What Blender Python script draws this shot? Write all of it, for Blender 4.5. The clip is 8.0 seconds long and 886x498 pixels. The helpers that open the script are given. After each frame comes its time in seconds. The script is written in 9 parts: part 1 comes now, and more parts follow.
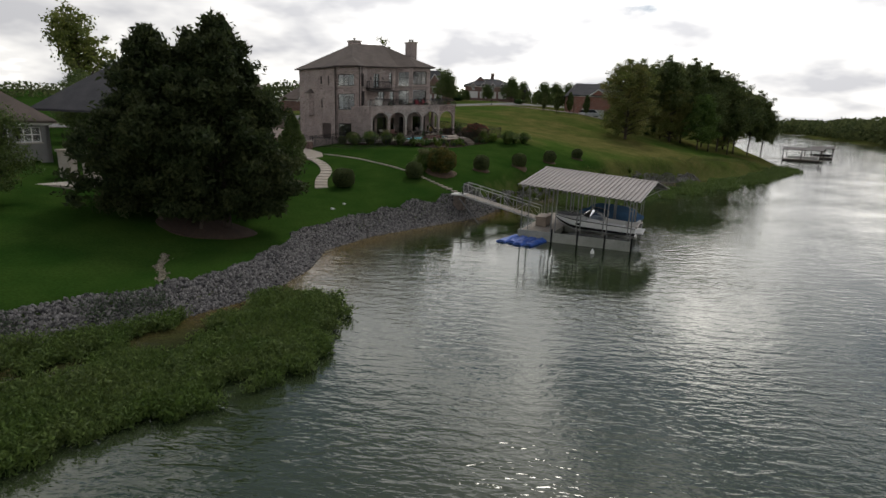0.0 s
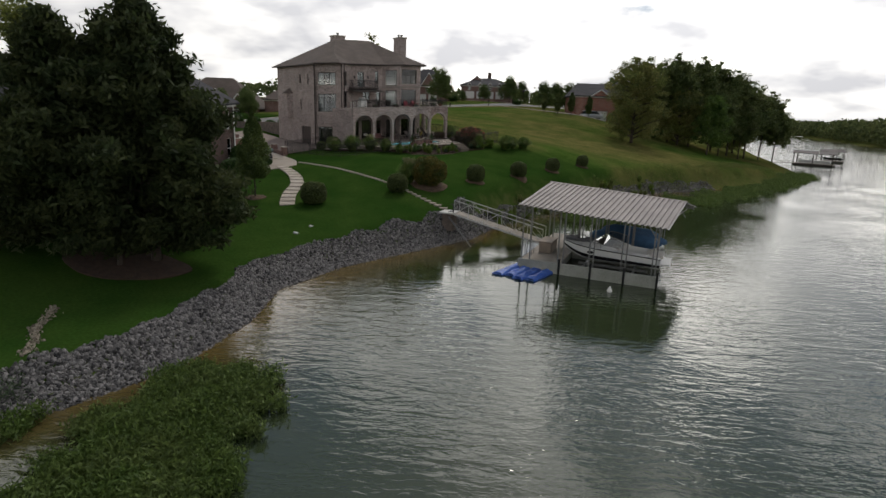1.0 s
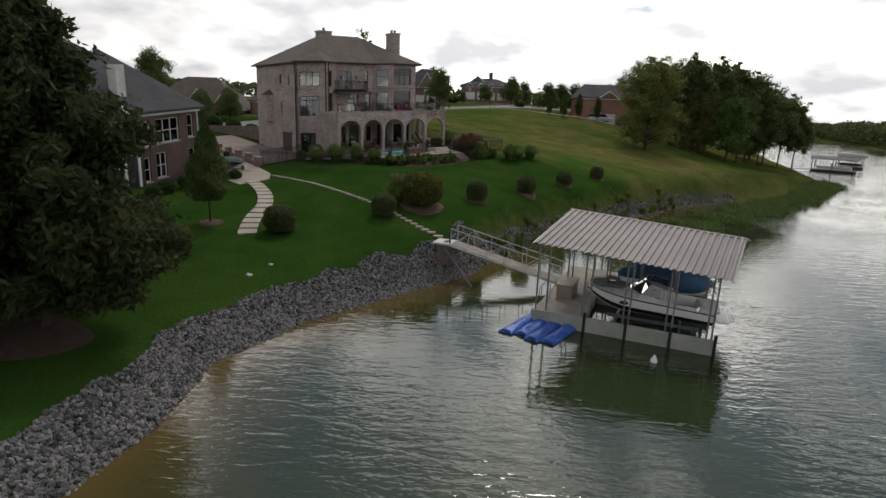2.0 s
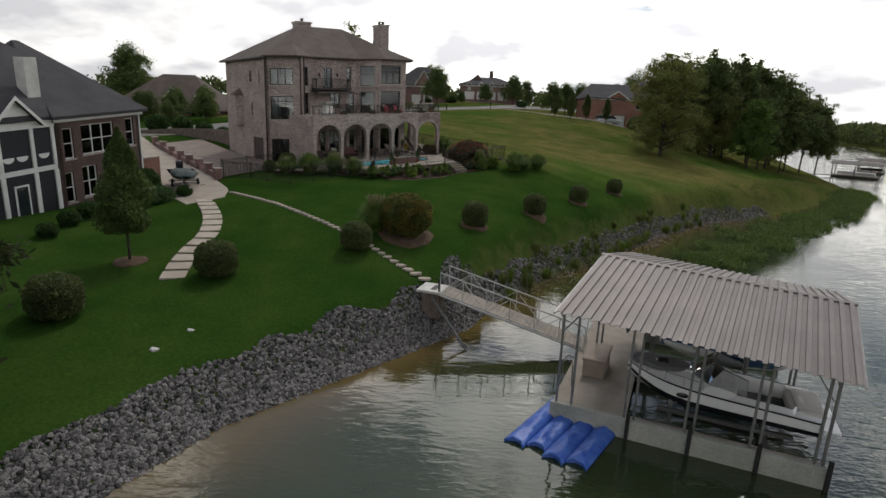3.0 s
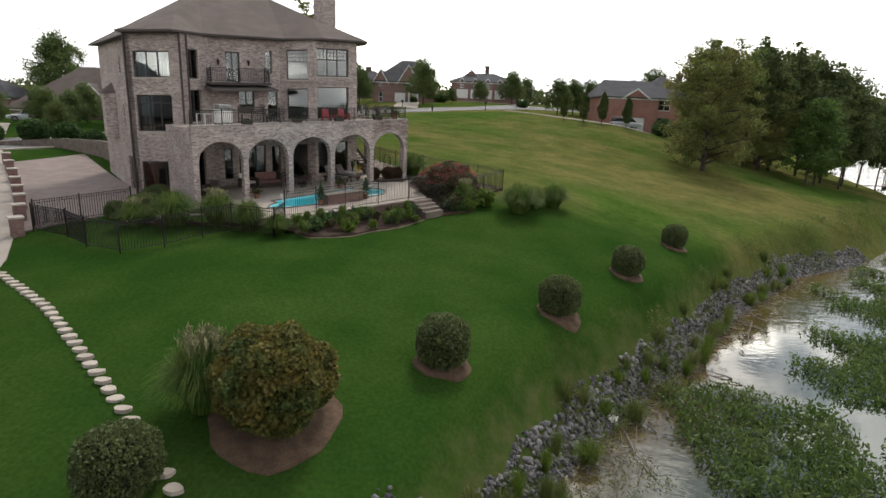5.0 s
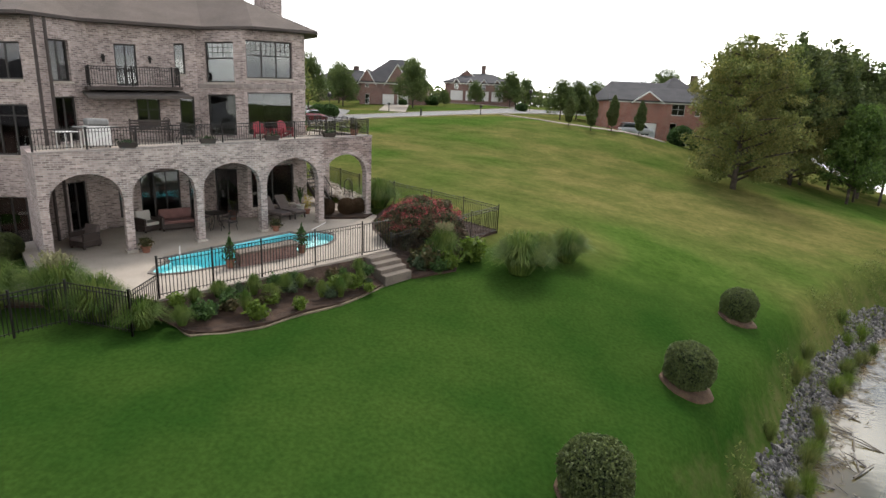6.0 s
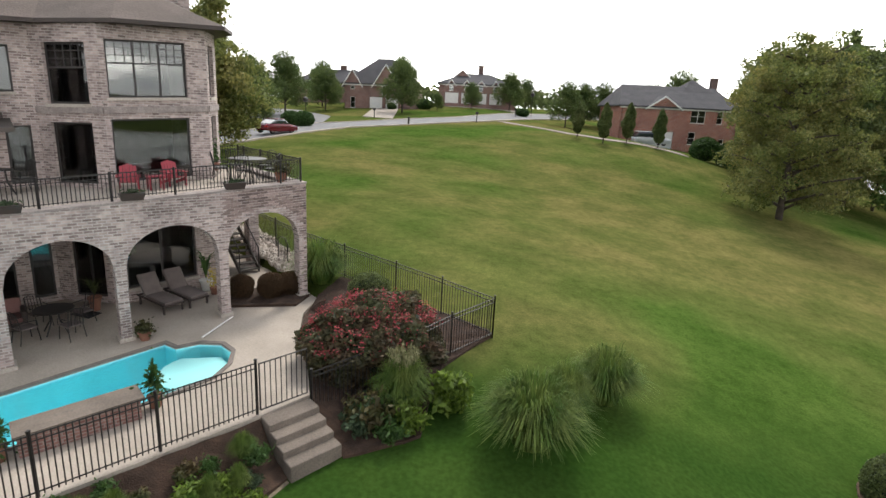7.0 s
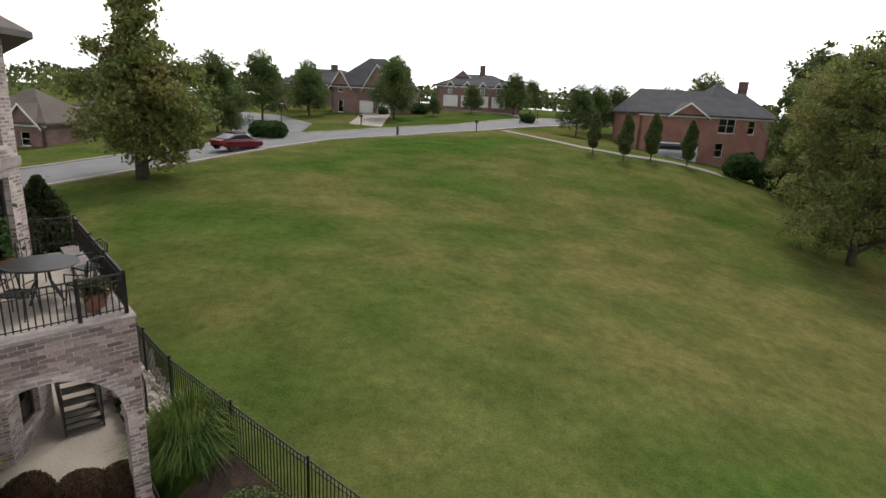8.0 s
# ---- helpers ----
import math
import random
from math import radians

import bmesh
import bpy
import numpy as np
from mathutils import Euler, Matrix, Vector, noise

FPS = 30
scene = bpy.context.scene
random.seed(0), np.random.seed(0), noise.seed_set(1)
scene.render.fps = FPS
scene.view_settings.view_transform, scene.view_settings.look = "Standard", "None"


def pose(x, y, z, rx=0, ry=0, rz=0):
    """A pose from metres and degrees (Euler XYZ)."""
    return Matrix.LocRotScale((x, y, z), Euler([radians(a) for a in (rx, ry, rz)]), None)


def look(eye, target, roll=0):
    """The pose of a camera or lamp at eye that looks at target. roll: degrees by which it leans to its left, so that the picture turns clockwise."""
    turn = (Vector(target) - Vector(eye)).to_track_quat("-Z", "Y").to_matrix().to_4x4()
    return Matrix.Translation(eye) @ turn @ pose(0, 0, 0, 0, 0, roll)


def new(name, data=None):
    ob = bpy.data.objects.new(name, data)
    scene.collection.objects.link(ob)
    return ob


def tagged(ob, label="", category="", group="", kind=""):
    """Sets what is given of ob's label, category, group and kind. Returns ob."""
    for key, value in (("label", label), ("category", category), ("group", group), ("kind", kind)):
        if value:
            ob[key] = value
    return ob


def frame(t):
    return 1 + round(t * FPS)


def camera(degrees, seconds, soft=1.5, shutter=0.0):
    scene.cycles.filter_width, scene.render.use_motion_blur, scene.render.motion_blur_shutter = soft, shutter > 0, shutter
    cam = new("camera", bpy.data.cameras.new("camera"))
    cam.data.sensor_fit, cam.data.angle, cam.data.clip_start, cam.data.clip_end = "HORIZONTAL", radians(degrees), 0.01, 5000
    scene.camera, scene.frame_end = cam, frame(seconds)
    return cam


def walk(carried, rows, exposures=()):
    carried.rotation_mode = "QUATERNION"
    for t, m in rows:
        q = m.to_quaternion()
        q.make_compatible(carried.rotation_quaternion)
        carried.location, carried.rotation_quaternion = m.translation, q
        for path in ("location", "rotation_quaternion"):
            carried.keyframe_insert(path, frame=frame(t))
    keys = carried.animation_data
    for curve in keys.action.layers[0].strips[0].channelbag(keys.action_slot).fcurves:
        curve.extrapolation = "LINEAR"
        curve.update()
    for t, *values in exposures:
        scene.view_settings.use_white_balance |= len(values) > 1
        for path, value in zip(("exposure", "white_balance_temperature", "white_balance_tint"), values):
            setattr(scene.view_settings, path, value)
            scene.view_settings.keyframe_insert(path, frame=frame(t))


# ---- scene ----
cam = camera(78.0, 8.0)
# seconds, eye x y z, yaw, pitch, lean (degrees)
PATH = [
    (0, 3.563, -15.828, 8.546, 3.952, -13.795, 1.957),
    (0.5, 3.776, -12.383, 8.592, 3.871, -13.664, 1.869),
    (1, 3.768, -8.781, 8.909, 3.678, -13.814, 2.080),
    (1.5, 3.648, -5.102, 9.142, 3.667, -13.802, 2.266),
    (2.2, 3.512, 0.161, 9.572, 3.650, -13.845, 2.281),
    (3, 3.491, 6.602, 9.872, 3.599, -13.926, 2.456),
    (3.5, 3.504, 10.903, 10.036, 3.583, -13.952, 2.361),
    (4, 3.620, 15.246, 10.181, 3.521, -13.930, 2.312),
    (4.75, 3.933, 22.213, 10.397, 3.387, -14.034, 2.450),
    (5.5, 4.237, 29.394, 10.803, 3.214, -14.135, 2.480),
    (6, 4.480, 34.206, 11.238, 3.098, -14.109, 2.618),
    (6.5, 4.652, 38.967, 11.849, 2.985, -14.267, 2.780),
    (7, 4.770, 43.725, 12.497, 2.918, -14.357, 2.807),
    (7.5, 4.867, 48.394, 13.151, 2.920, -14.515, 2.984),
    (8, 5.073, 52.835, 13.791, 3.183, -14.712, 2.984),
]

walk(cam, [(t, pose(x, y, z, 0, 0, yaw) @ pose(0, 0, 0, 90 + pitch) @ pose(0, 0, 0, 0, 0, lean))
           for t, x, y, z, yaw, pitch, lean in PATH],
     exposures=[(0.0, -1.05), (2.0, -0.95), (3.5, -0.74), (4.6, -0.26), (5.5, 0.16), (6.5, 0.43), (7.2, 0.36), (8.0, -0.15)])

# ---------------------------------------------------------------- sky and sun
SUN_EL, SUN_AZ = 54.0, 12.0          # degrees; azimuth clockwise from +y
world = bpy.data.worlds.new("sky")
scene.world = world
world.use_nodes = True
wn, wl = world.node_tree.nodes, world.node_tree.links
wn.clear()
w_out = wn.new("ShaderNodeOutputWorld")
w_bg = wn.new("ShaderNodeBackground")
w_sky = wn.new("ShaderNodeTexSky")
w_sky.sky_type = 'NISHITA'
w_sky.sun_disc = False
w_sky.sun_elevation = radians(SUN_EL)
w_sky.sun_rotation = radians(SUN_AZ)
w_co = wn.new("ShaderNodeTexCoord")
w_sep = wn.new("ShaderNodeSeparateXYZ")
wl.new(w_co.outputs["Generated"], w_sep.inputs[0])


def w_math(op, a, b):
    n = wn.new("ShaderNodeMath")
    n.operation = op
    for i, v in enumerate((a, b)):
        if isinstance(v, (int, float)):
            n.inputs[i].default_value = v
        else:
            wl.new(v, n.inputs[i])
    return n.outputs[0]


# clouds lie on a plane overhead: direction / (height + a little)
w_h = w_math('ADD', w_math('MAXIMUM', w_sep.outputs[2], 0.0), 0.30)
w_cx = w_math('DIVIDE', w_sep.outputs[0], w_h)
w_cy = w_math('DIVIDE', w_sep.outputs[1], w_h)
w_comb = wn.new("ShaderNodeCombineXYZ")
wl.new(w_cx, w_comb.inputs[0])
wl.new(w_cy, w_comb.inputs[1])
w_noise = wn.new("ShaderNodeTexNoise")
w_noise.inputs["Scale"].default_value = 2.5
w_noise.inputs["Detail"].default_value = 8
w_noise.inputs["Roughness"].default_value = 0.55
w_noise.inputs["Distortion"].default_value = 0.25
w_shift = wn.new("ShaderNodeVectorMath")
w_shift.operation = 'ADD'
w_shift.inputs[1].default_value = (3.7, 1.9, 0.0)
wl.new(w_comb.outputs[0], w_shift.inputs[0])
wl.new(w_shift.outputs[0], w_noise.inputs["Vector"])
w_ramp = wn.new("ShaderNodeValToRGB")
w_ramp.color_ramp.elements[0].position = 0.485
w_ramp.color_ramp.elements[1].position = 0.56
w_ramp.color_ramp.elements[0].color = (0.03, 0.03, 0.03, 1)
# the cover thickens towards the horizon
w_cov = w_math('ADD', w_noise.outputs["Fac"], w_math('MULTIPLY', w_math('MAXIMUM', w_math('SUBTRACT', 0.42, w_sep.outputs[2]), 0.0), 0.75))
wl.new(w_cov, w_ramp.inputs["Fac"])
w_noise2 = wn.new("ShaderNodeTexNoise")
w_noise2.inputs["Scale"].default_value = 2.3
w_noise2.inputs["Detail"].default_value = 5
wl.new(w_comb.outputs[0], w_noise2.inputs["Vector"])
w_ramp2 = wn.new("ShaderNodeValToRGB")
w_ramp2.color_ramp.elements[0].position = 0.38
w_ramp2.color_ramp.elements[1].position = 0.56
w_ramp2.color_ramp.elements[0].color = (8.6, 8.6, 8.9, 1)
w_ramp2.color_ramp.elements[1].color = (15.0, 14.7, 14.2, 1)
w_hot = w_ramp2.color_ramp.elements.new(0.68)      # thin, sunlit cloud
w_hot.color = (36.0, 34.5, 32.0, 1)
wl.new(w_noise2.outputs["Fac"], w_ramp2.inputs["Fac"])
w_mix = wn.new("ShaderNodeMix")
w_mix.data_type = 'RGBA'
wl.new(w_ramp.outputs["Color"], w_mix.inputs["Factor"])
w_blue = wn.new("ShaderNodeVectorMath")
w_blue.operation = 'SCALE'
w_blue.inputs["Scale"].default_value = 1.35
wl.new(w_sky.outputs["Color"], w_blue.inputs[0])
wl.new(w_blue.outputs[0], w_mix.inputs["A"])
# clouds low in the sky are seen edge-on and are brighter
w_low = wn.new("ShaderNodeVectorMath")
w_low.operation = 'SCALE'
wl.new(w_ramp2.outputs["Color"], w_low.inputs[0])
wl.new(w_math('ADD', w_math('MULTIPLY', w_math('MINIMUM', w_math('MAXIMUM', w_math('SUBTRACT', 0.78, w_sep.outputs[2]), 0.0), 0.34), 2.0), 0.85), w_low.inputs["Scale"])
# and those round the hidden sun are the brightest
_el, _az = radians(SUN_EL), radians(SUN_AZ)
_sd = Vector((math.sin(_az) * math.cos(_el), math.cos(_az) * math.cos(_el), math.sin(_el)))
w_dot = wn.new("ShaderNodeVectorMath")
w_dot.operation = 'DOT_PRODUCT'
wl.new(w_co.outputs["Generated"], w_dot.inputs[0])
w_dot.inputs[1].default_value = _sd
w_glow = wn.new("ShaderNodeVectorMath")
w_glow.operation = 'SCALE'
wl.new(w_low.outputs[0], w_glow.inputs[0])
wl.new(w_math('ADD', w_math('MULTIPLY', w_math('POWER', w_math('MAXIMUM', w_dot.outputs["Value"], 0.0), 4.0), 1.9), 0.85), w_glow.inputs["Scale"])
wl.new(w_glow.outputs[0], w_mix.inputs["B"])
wl.new(w_mix.outputs["Result"], w_bg.inputs["Color"])
w_bg.inputs["Strength"].default_value = 0.10
wl.new(w_bg.outputs[0], w_out.inputs[0])

sun = new("sun", bpy.data.lights.new("sun", 'SUN'))
sun.data.energy = 2.2
sun.data.angle = radians(12)
sun.data.color = (1.0, 0.95, 0.87)
sun.matrix_world = look(_sd * 200, (0, 0, 0))


# ---------------------------------------------------------------- materials
def mat(name, base, rough=0.8, metal=0.0, var=0.25, scale=3.0, fine=40.0, bump=0.15, second=None, spec=0.5, leafy=False, mix=0.5, detail=4):
    """A surface with two scales of variation. base, second: colours between which the large pattern moves."""
    m = bpy.data.materials.new(name)
    m.use_nodes = True
    nt = m.node_tree
    b = nt.nodes["Principled BSDF"]
    tc = nt.nodes.new("ShaderNodeTexCoord")
    geo = nt.nodes.new("ShaderNodeNewGeometry")
    pos = geo.outputs["Position"]
    n1 = nt.nodes.new("ShaderNodeTexNoise")
    n1.inputs["Scale"].default_value = scale
    n1.inputs["Detail"].default_value = detail
    n2 = nt.nodes.new("ShaderNodeTexNoise")
    n2.inputs["Scale"].default_value = fine
    n2.inputs["Detail"].default_value = 3
    nt.links.new(pos, n1.inputs["Vector"])
    nt.links.new(pos, n2.inputs["Vector"])
    r1 = nt.nodes.new("ShaderNodeValToRGB")
    r1.color_ramp.elements[0].position = 0.5 - 0.22 * (mix + 0.2)
    r1.color_ramp.elements[1].position = 0.5 + 0.22 * (mix + 0.2)
    c2 = second if second else tuple(min(1, x * (1 - var)) for x in base)
    r1.color_ramp.elements[0].color = (*base, 1)
    r1.color_ramp.elements[1].color = (*c2, 1)
    nt.links.new(n1.outputs["Fac"], r1.inputs["Fac"])
    mx = nt.nodes.new("ShaderNodeMix")
    mx.data_type, mx.blend_type = 'RGBA', 'MULTIPLY'
    r2 = nt.nodes.new("ShaderNodeValToRGB")
    r2.color_ramp.elements[0].position, r2.color_ramp.elements[1].position = 0.3, 0.7
    lo = 1 - var
    r2.color_ramp.elements[0].color = (lo, lo, lo, 1)
    r2.color_ramp.elements[1].color = (1.0, 1.0, 1.0, 1)
    nt.links.new(n2.outputs["Fac"], r2.inputs["Fac"])
    mx.inputs["Factor"].default_value = 1
    nt.links.new(r1.outputs["Color"], mx.inputs["A"])
    nt.links.new(r2.outputs["Color"], mx.inputs["B"])
    out = mx.outputs["Result"]
    if leafy:
        rv = nt.nodes.new("ShaderNodeValToRGB")
        rv.color_ramp.elements[0].color = (0.55, 0.6, 0.5, 1)
        rv.color_ramp.elements[1].color = (1.35, 1.3, 1.1, 1)
        nt.links.new(geo.outputs["Random Per Island"], rv.inputs["Fac"])
        m2 = nt.nodes.new("ShaderNodeMix")
        m2.data_type, m2.blend_type = 'RGBA', 'MULTIPLY'
        m2.inputs["Factor"].default_value = 1
        nt.links.new(out, m2.inputs["A"])
        nt.links.new(rv.outputs["Color"], m2.inputs["B"])
        out = m2.outputs["Result"]
    nt.links.new(out, b.inputs["Base Color"])
    b.inputs["Roughness"].default_value = rough
    b.inputs["Metallic"].default_value = metal
    b.inputs["Specular IOR Level"].default_value = spec
    if bump:
        bp = nt.nodes.new("ShaderNodeBump")
        bp.inputs["Strength"].default_value = bump
        bp.inputs["Distance"].default_value = 0.03
        nt.links.new(n2.outputs["Fac"], bp.inputs["Height"])
        nt.links.new(bp.outputs[0], b.inputs["Normal"])
    if leafy:
        tr = nt.nodes.new("ShaderNodeBsdfTranslucent")
        nt.links.new(out, tr.inputs["Color"])
        ms = nt.nodes.new("ShaderNodeMixShader")
        ms.inputs[0].default_value = 0.4
        nt.links.new(b.outputs[0], ms.inputs[1])
        nt.links.new(tr.outputs[0], ms.inputs[2])
        nt.links.new(ms.outputs[0], nt.nodes["Material Output"].inputs["Surface"])
    return m


def island_mat(name, a, b2, rough=0.85, bump=0.3, fine=30, by_object=False):
    """A surface whose pieces differ from one another."""
    m = mat(name, a, rough, 0, 0.3, 6.0, fine, bump)
    nt = m.node_tree
    ramp = nt.nodes.new("ShaderNodeValToRGB")
    ramp.color_ramp.elements[0].color = (*a, 1)
    ramp.color_ramp.elements[1].color = (*b2, 1)
    if by_object:
        src = nt.nodes.new("ShaderNodeObjectInfo").outputs["Random"]
    else:
        src = nt.nodes.new("ShaderNodeNewGeometry").outputs["Random Per Island"]
    nt.links.new(src, ramp.inputs["Fac"])
    mx = [n for n in nt.nodes if n.type == 'MIX'][0]
    nt.links.new(ramp.outputs["Color"], mx.inputs["A"])
    return m


def brick_mat(name, c1, c2, mortar, w=0.21, h=0.075, joint=0.012, tint=None):
    """Brickwork in running bond on upright walls: along = horizontal run of the wall, up = z."""
    m = bpy.data.materials.new(name)
    m.use_nodes = True
    nt = m.node_tree
    b = nt.nodes["Principled BSDF"]
    geo = nt.nodes.new("ShaderNodeNewGeometry")
    # run along the wall: position . (normal x up)
    cr = nt.nodes.new("ShaderNodeVectorMath")
    cr.operation = 'CROSS_PRODUCT'
    nt.links.new(geo.outputs["True Normal"], cr.inputs[0])
    cr.inputs[1].default_value = (0, 0, 1)
    nz = nt.nodes.new("ShaderNodeVectorMath")
    nz.operation = 'NORMALIZE'
    nt.links.new(cr.outputs[0], nz.inputs[0])
    dt = nt.nodes.new("ShaderNodeVectorMath")
    dt.operation = 'DOT_PRODUCT'
    nt.links.new(geo.outputs["Position"], dt.inputs[0])
    nt.links.new(nz.outputs[0], dt.inputs[1])
    sp = nt.nodes.new("ShaderNodeSeparateXYZ")
    nt.links.new(geo.outputs["Position"], sp.inputs[0])
    cb = nt.nodes.new("ShaderNodeCombineXYZ")
    nt.links.new(dt.outputs["Value"], cb.inputs[0])
    nt.links.new(sp.outputs[2], cb.inputs[1])
    br = nt.nodes.new("ShaderNodeTexBrick")
    br.inputs["Scale"].default_value = 1.0
    br.inputs["Brick Width"].default_value = w
    br.inputs["Row Height"].default_value = h
    br.inputs["Mortar Size"].default_value = joint
    br.inputs["Color1"].default_value = (*c1, 1)
    br.inputs["Color2"].default_value = (*c2, 1)
    br.inputs["Mortar"].default_value = (*mortar, 1)
    nt.links.new(cb.outputs[0], br.inputs["Vector"])
    n1 = nt.nodes.new("ShaderNodeTexNoise")
    n1.inputs["Scale"].default_value = 0.9
    n1.inputs["Detail"].default_value = 6
    nt.links.new(geo.outputs["Position"], n1.inputs["Vector"])
    n2 = nt.nodes.new("ShaderNodeTexNoise")
    n2.inputs["Scale"].default_value = 7
    n2.inputs["Detail"].default_value = 4
    nt.links.new(geo.outputs["Position"], n2.inputs["Vector"])
    r = nt.nodes.new("ShaderNodeValToRGB")
    r.color_ramp.elements[0].position, r.color_ramp.elements[1].position = 0.35, 0.65
    r.color_ramp.elements[0].color = (0.68, 0.66, 0.66, 1)
    r.color_ramp.elements[1].color = (1.2, 1.17, 1.15, 1)
    av = nt.nodes.new("ShaderNodeMath")
    av.operation = 'MULTIPLY_ADD'
    nt.links.new(n1.outputs["Fac"], av.inputs[0])
    av.inputs[1].default_value = 0.5
    hv = nt.nodes.new("ShaderNodeMath")
    hv.operation = 'MULTIPLY'
    nt.links.new(n2.outputs["Fac"], hv.inputs[0])
    hv.inputs[1].default_value = 0.5
    nt.links.new(hv.outputs[0], av.inputs[2])
    nt.links.new(av.outputs[0], r.inputs["Fac"])
    mx = nt.nodes.new("ShaderNodeMix")
    mx.data_type, mx.blend_type = 'RGBA', 'MULTIPLY'
    mx.inputs["Factor"].default_value = 1
    nt.links.new(br.outputs["Color"], mx.inputs["A"])
    nt.links.new(r.outputs["Color"], mx.inputs["B"])
    nt.links.new(mx.outputs["Result"], b.inputs["Base Color"])
    b.inputs["Roughness"].default_value = 0.9
    bp = nt.nodes.new("ShaderNodeBump")
    bp.inputs["Strength"].default_value = 0.5
    bp.inputs["Distance"].default_value = 0.012
    bp.invert = True
    nt.links.new(br.outputs["Fac"], bp.inputs["Height"])
    nt.links.new(bp.outputs[0], b.inputs["Normal"])
    return m


def glass_mat(name, tint=(0.02, 0.025, 0.03), rough=0.03):
    m = bpy.data.materials.new(name)
    m.use_nodes = True
    b = m.node_tree.nodes["Principled BSDF"]
    b.inputs["Base Color"].default_value = (*tint, 1)
    b.inputs["Roughness"].default_value = rough
    b.inputs["IOR"].default_value = 1.5
    b.inputs["Specular IOR Level"].default_value = 0.8
    return m


M_BRICK = brick_mat("house_brick", (0.172, 0.132, 0.122), (0.47, 0.38, 0.352), (0.425, 0.388, 0.365), 0.22, 0.078, 0.012)
M_BRICK_RED = brick_mat("red_brick", (0.22, 0.066, 0.045), (0.31, 0.105, 0.07), (0.32, 0.25, 0.21))
M_BRICK_DARK = brick_mat("dark_brick", (0.075, 0.042, 0.034), (0.125, 0.074, 0.06), (0.13, 0.105, 0.095))
M_BRICK_BROWN = brick_mat("brown_brick", (0.17, 0.085, 0.07), (0.24, 0.13, 0.11), (0.25, 0.2, 0.18))
M_SHINGLE = mat("roof_shingle", (0.095, 0.075, 0.062), 0.95, 0, 0.35, 0.8, 18, 0.5, second=(0.13, 0.10, 0.085))
M_SHINGLE_D = mat("dark_shingle", (0.045, 0.045, 0.05), 0.95, 0, 0.35, 0.8, 18, 0.5, second=(0.065, 0.062, 0.066))
M_GLASS = glass_mat("window_glass")
M_FRAME = mat("dark_window_frame", (0.03, 0.026, 0.024), 0.5, 0, 0.2, 3, 30, 0.05)
M_WHITE = mat("white_paint", (0.78, 0.77, 0.74), 0.6, 0, 0.12, 2, 30, 0.05)
M_IRON = mat("black_iron", (0.028, 0.025, 0.023), 0.45, 0.4, 0.3, 4, 60, 0.1)
M_CONC = mat("concrete", (0.41, 0.355, 0.295), 0.9, 0, 0.25, 0.7, 25, 0.15, second=(0.33, 0.285, 0.235))
M_STONE = mat("limestone", (0.52, 0.47, 0.41), 0.9, 0, 0.3, 1.5, 25, 0.3, second=(0.42, 0.37, 0.31))
M_STEEL = mat("galvanised_steel", (0.27, 0.27, 0.265), 0.5, 0.8, 0.25, 3, 40, 0.1)
M_ALU = mat("bright_aluminium", (0.56, 0.56, 0.54), 0.5, 0.25, 0.2, 3, 40, 0.1)
M_ROOFMETAL = mat("ribbed_metal_roof", (0.20, 0.178, 0.17), 0.55, 0.25, 0.2, 0.8, 15, 0.05, second=(0.165, 0.147, 0.14))
M_DECK = mat("dock_planks", (0.36, 0.32, 0.27), 0.85, 0, 0.35, 1.5, 30, 0.25, second=(0.28, 0.245, 0.205))
M_MULCH = mat("mulch", (0.040, 0.022, 0.013), 1.0, 0, 0.5, 4, 35, 0.9, second=(0.072, 0.040, 0.024))
M_BARK = mat("bark", (0.09, 0.07, 0.055), 0.95, 0, 0.4, 4, 20, 0.6)
M_GUTTER = mat("brown_gutter", (0.05, 0.034, 0.028), 0.6, 0, 0.25, 3, 30, 0.08)
M_CURTAIN = mat("pale_curtain", (0.5, 0.5, 0.5), 0.9, 0, 0.1, 3, 20, 0.05)
M_GARAGE_BROWN = mat("brown_door", (0.05, 0.03, 0.024), 0.6, 0, 0.2, 2, 20, 0.1)
# room surfaces: the dimness indoors is put into this dark colour
M_DARKROOM = mat("dim_interior", (0.13, 0.11, 0.095), 0.9, 0, 0.1, 1, 10, 0.0)
M_BRICK_LIGHT = mat("light_brick", (0.36, 0.31, 0.285), 0.9, 0, 0.3, 5, 25, 0.3, second=(0.25, 0.21, 0.195))
M_AWNING = mat("awning_canvas", (0.09, 0.075, 0.065), 0.85, 0, 0.2, 3, 40, 0.1)


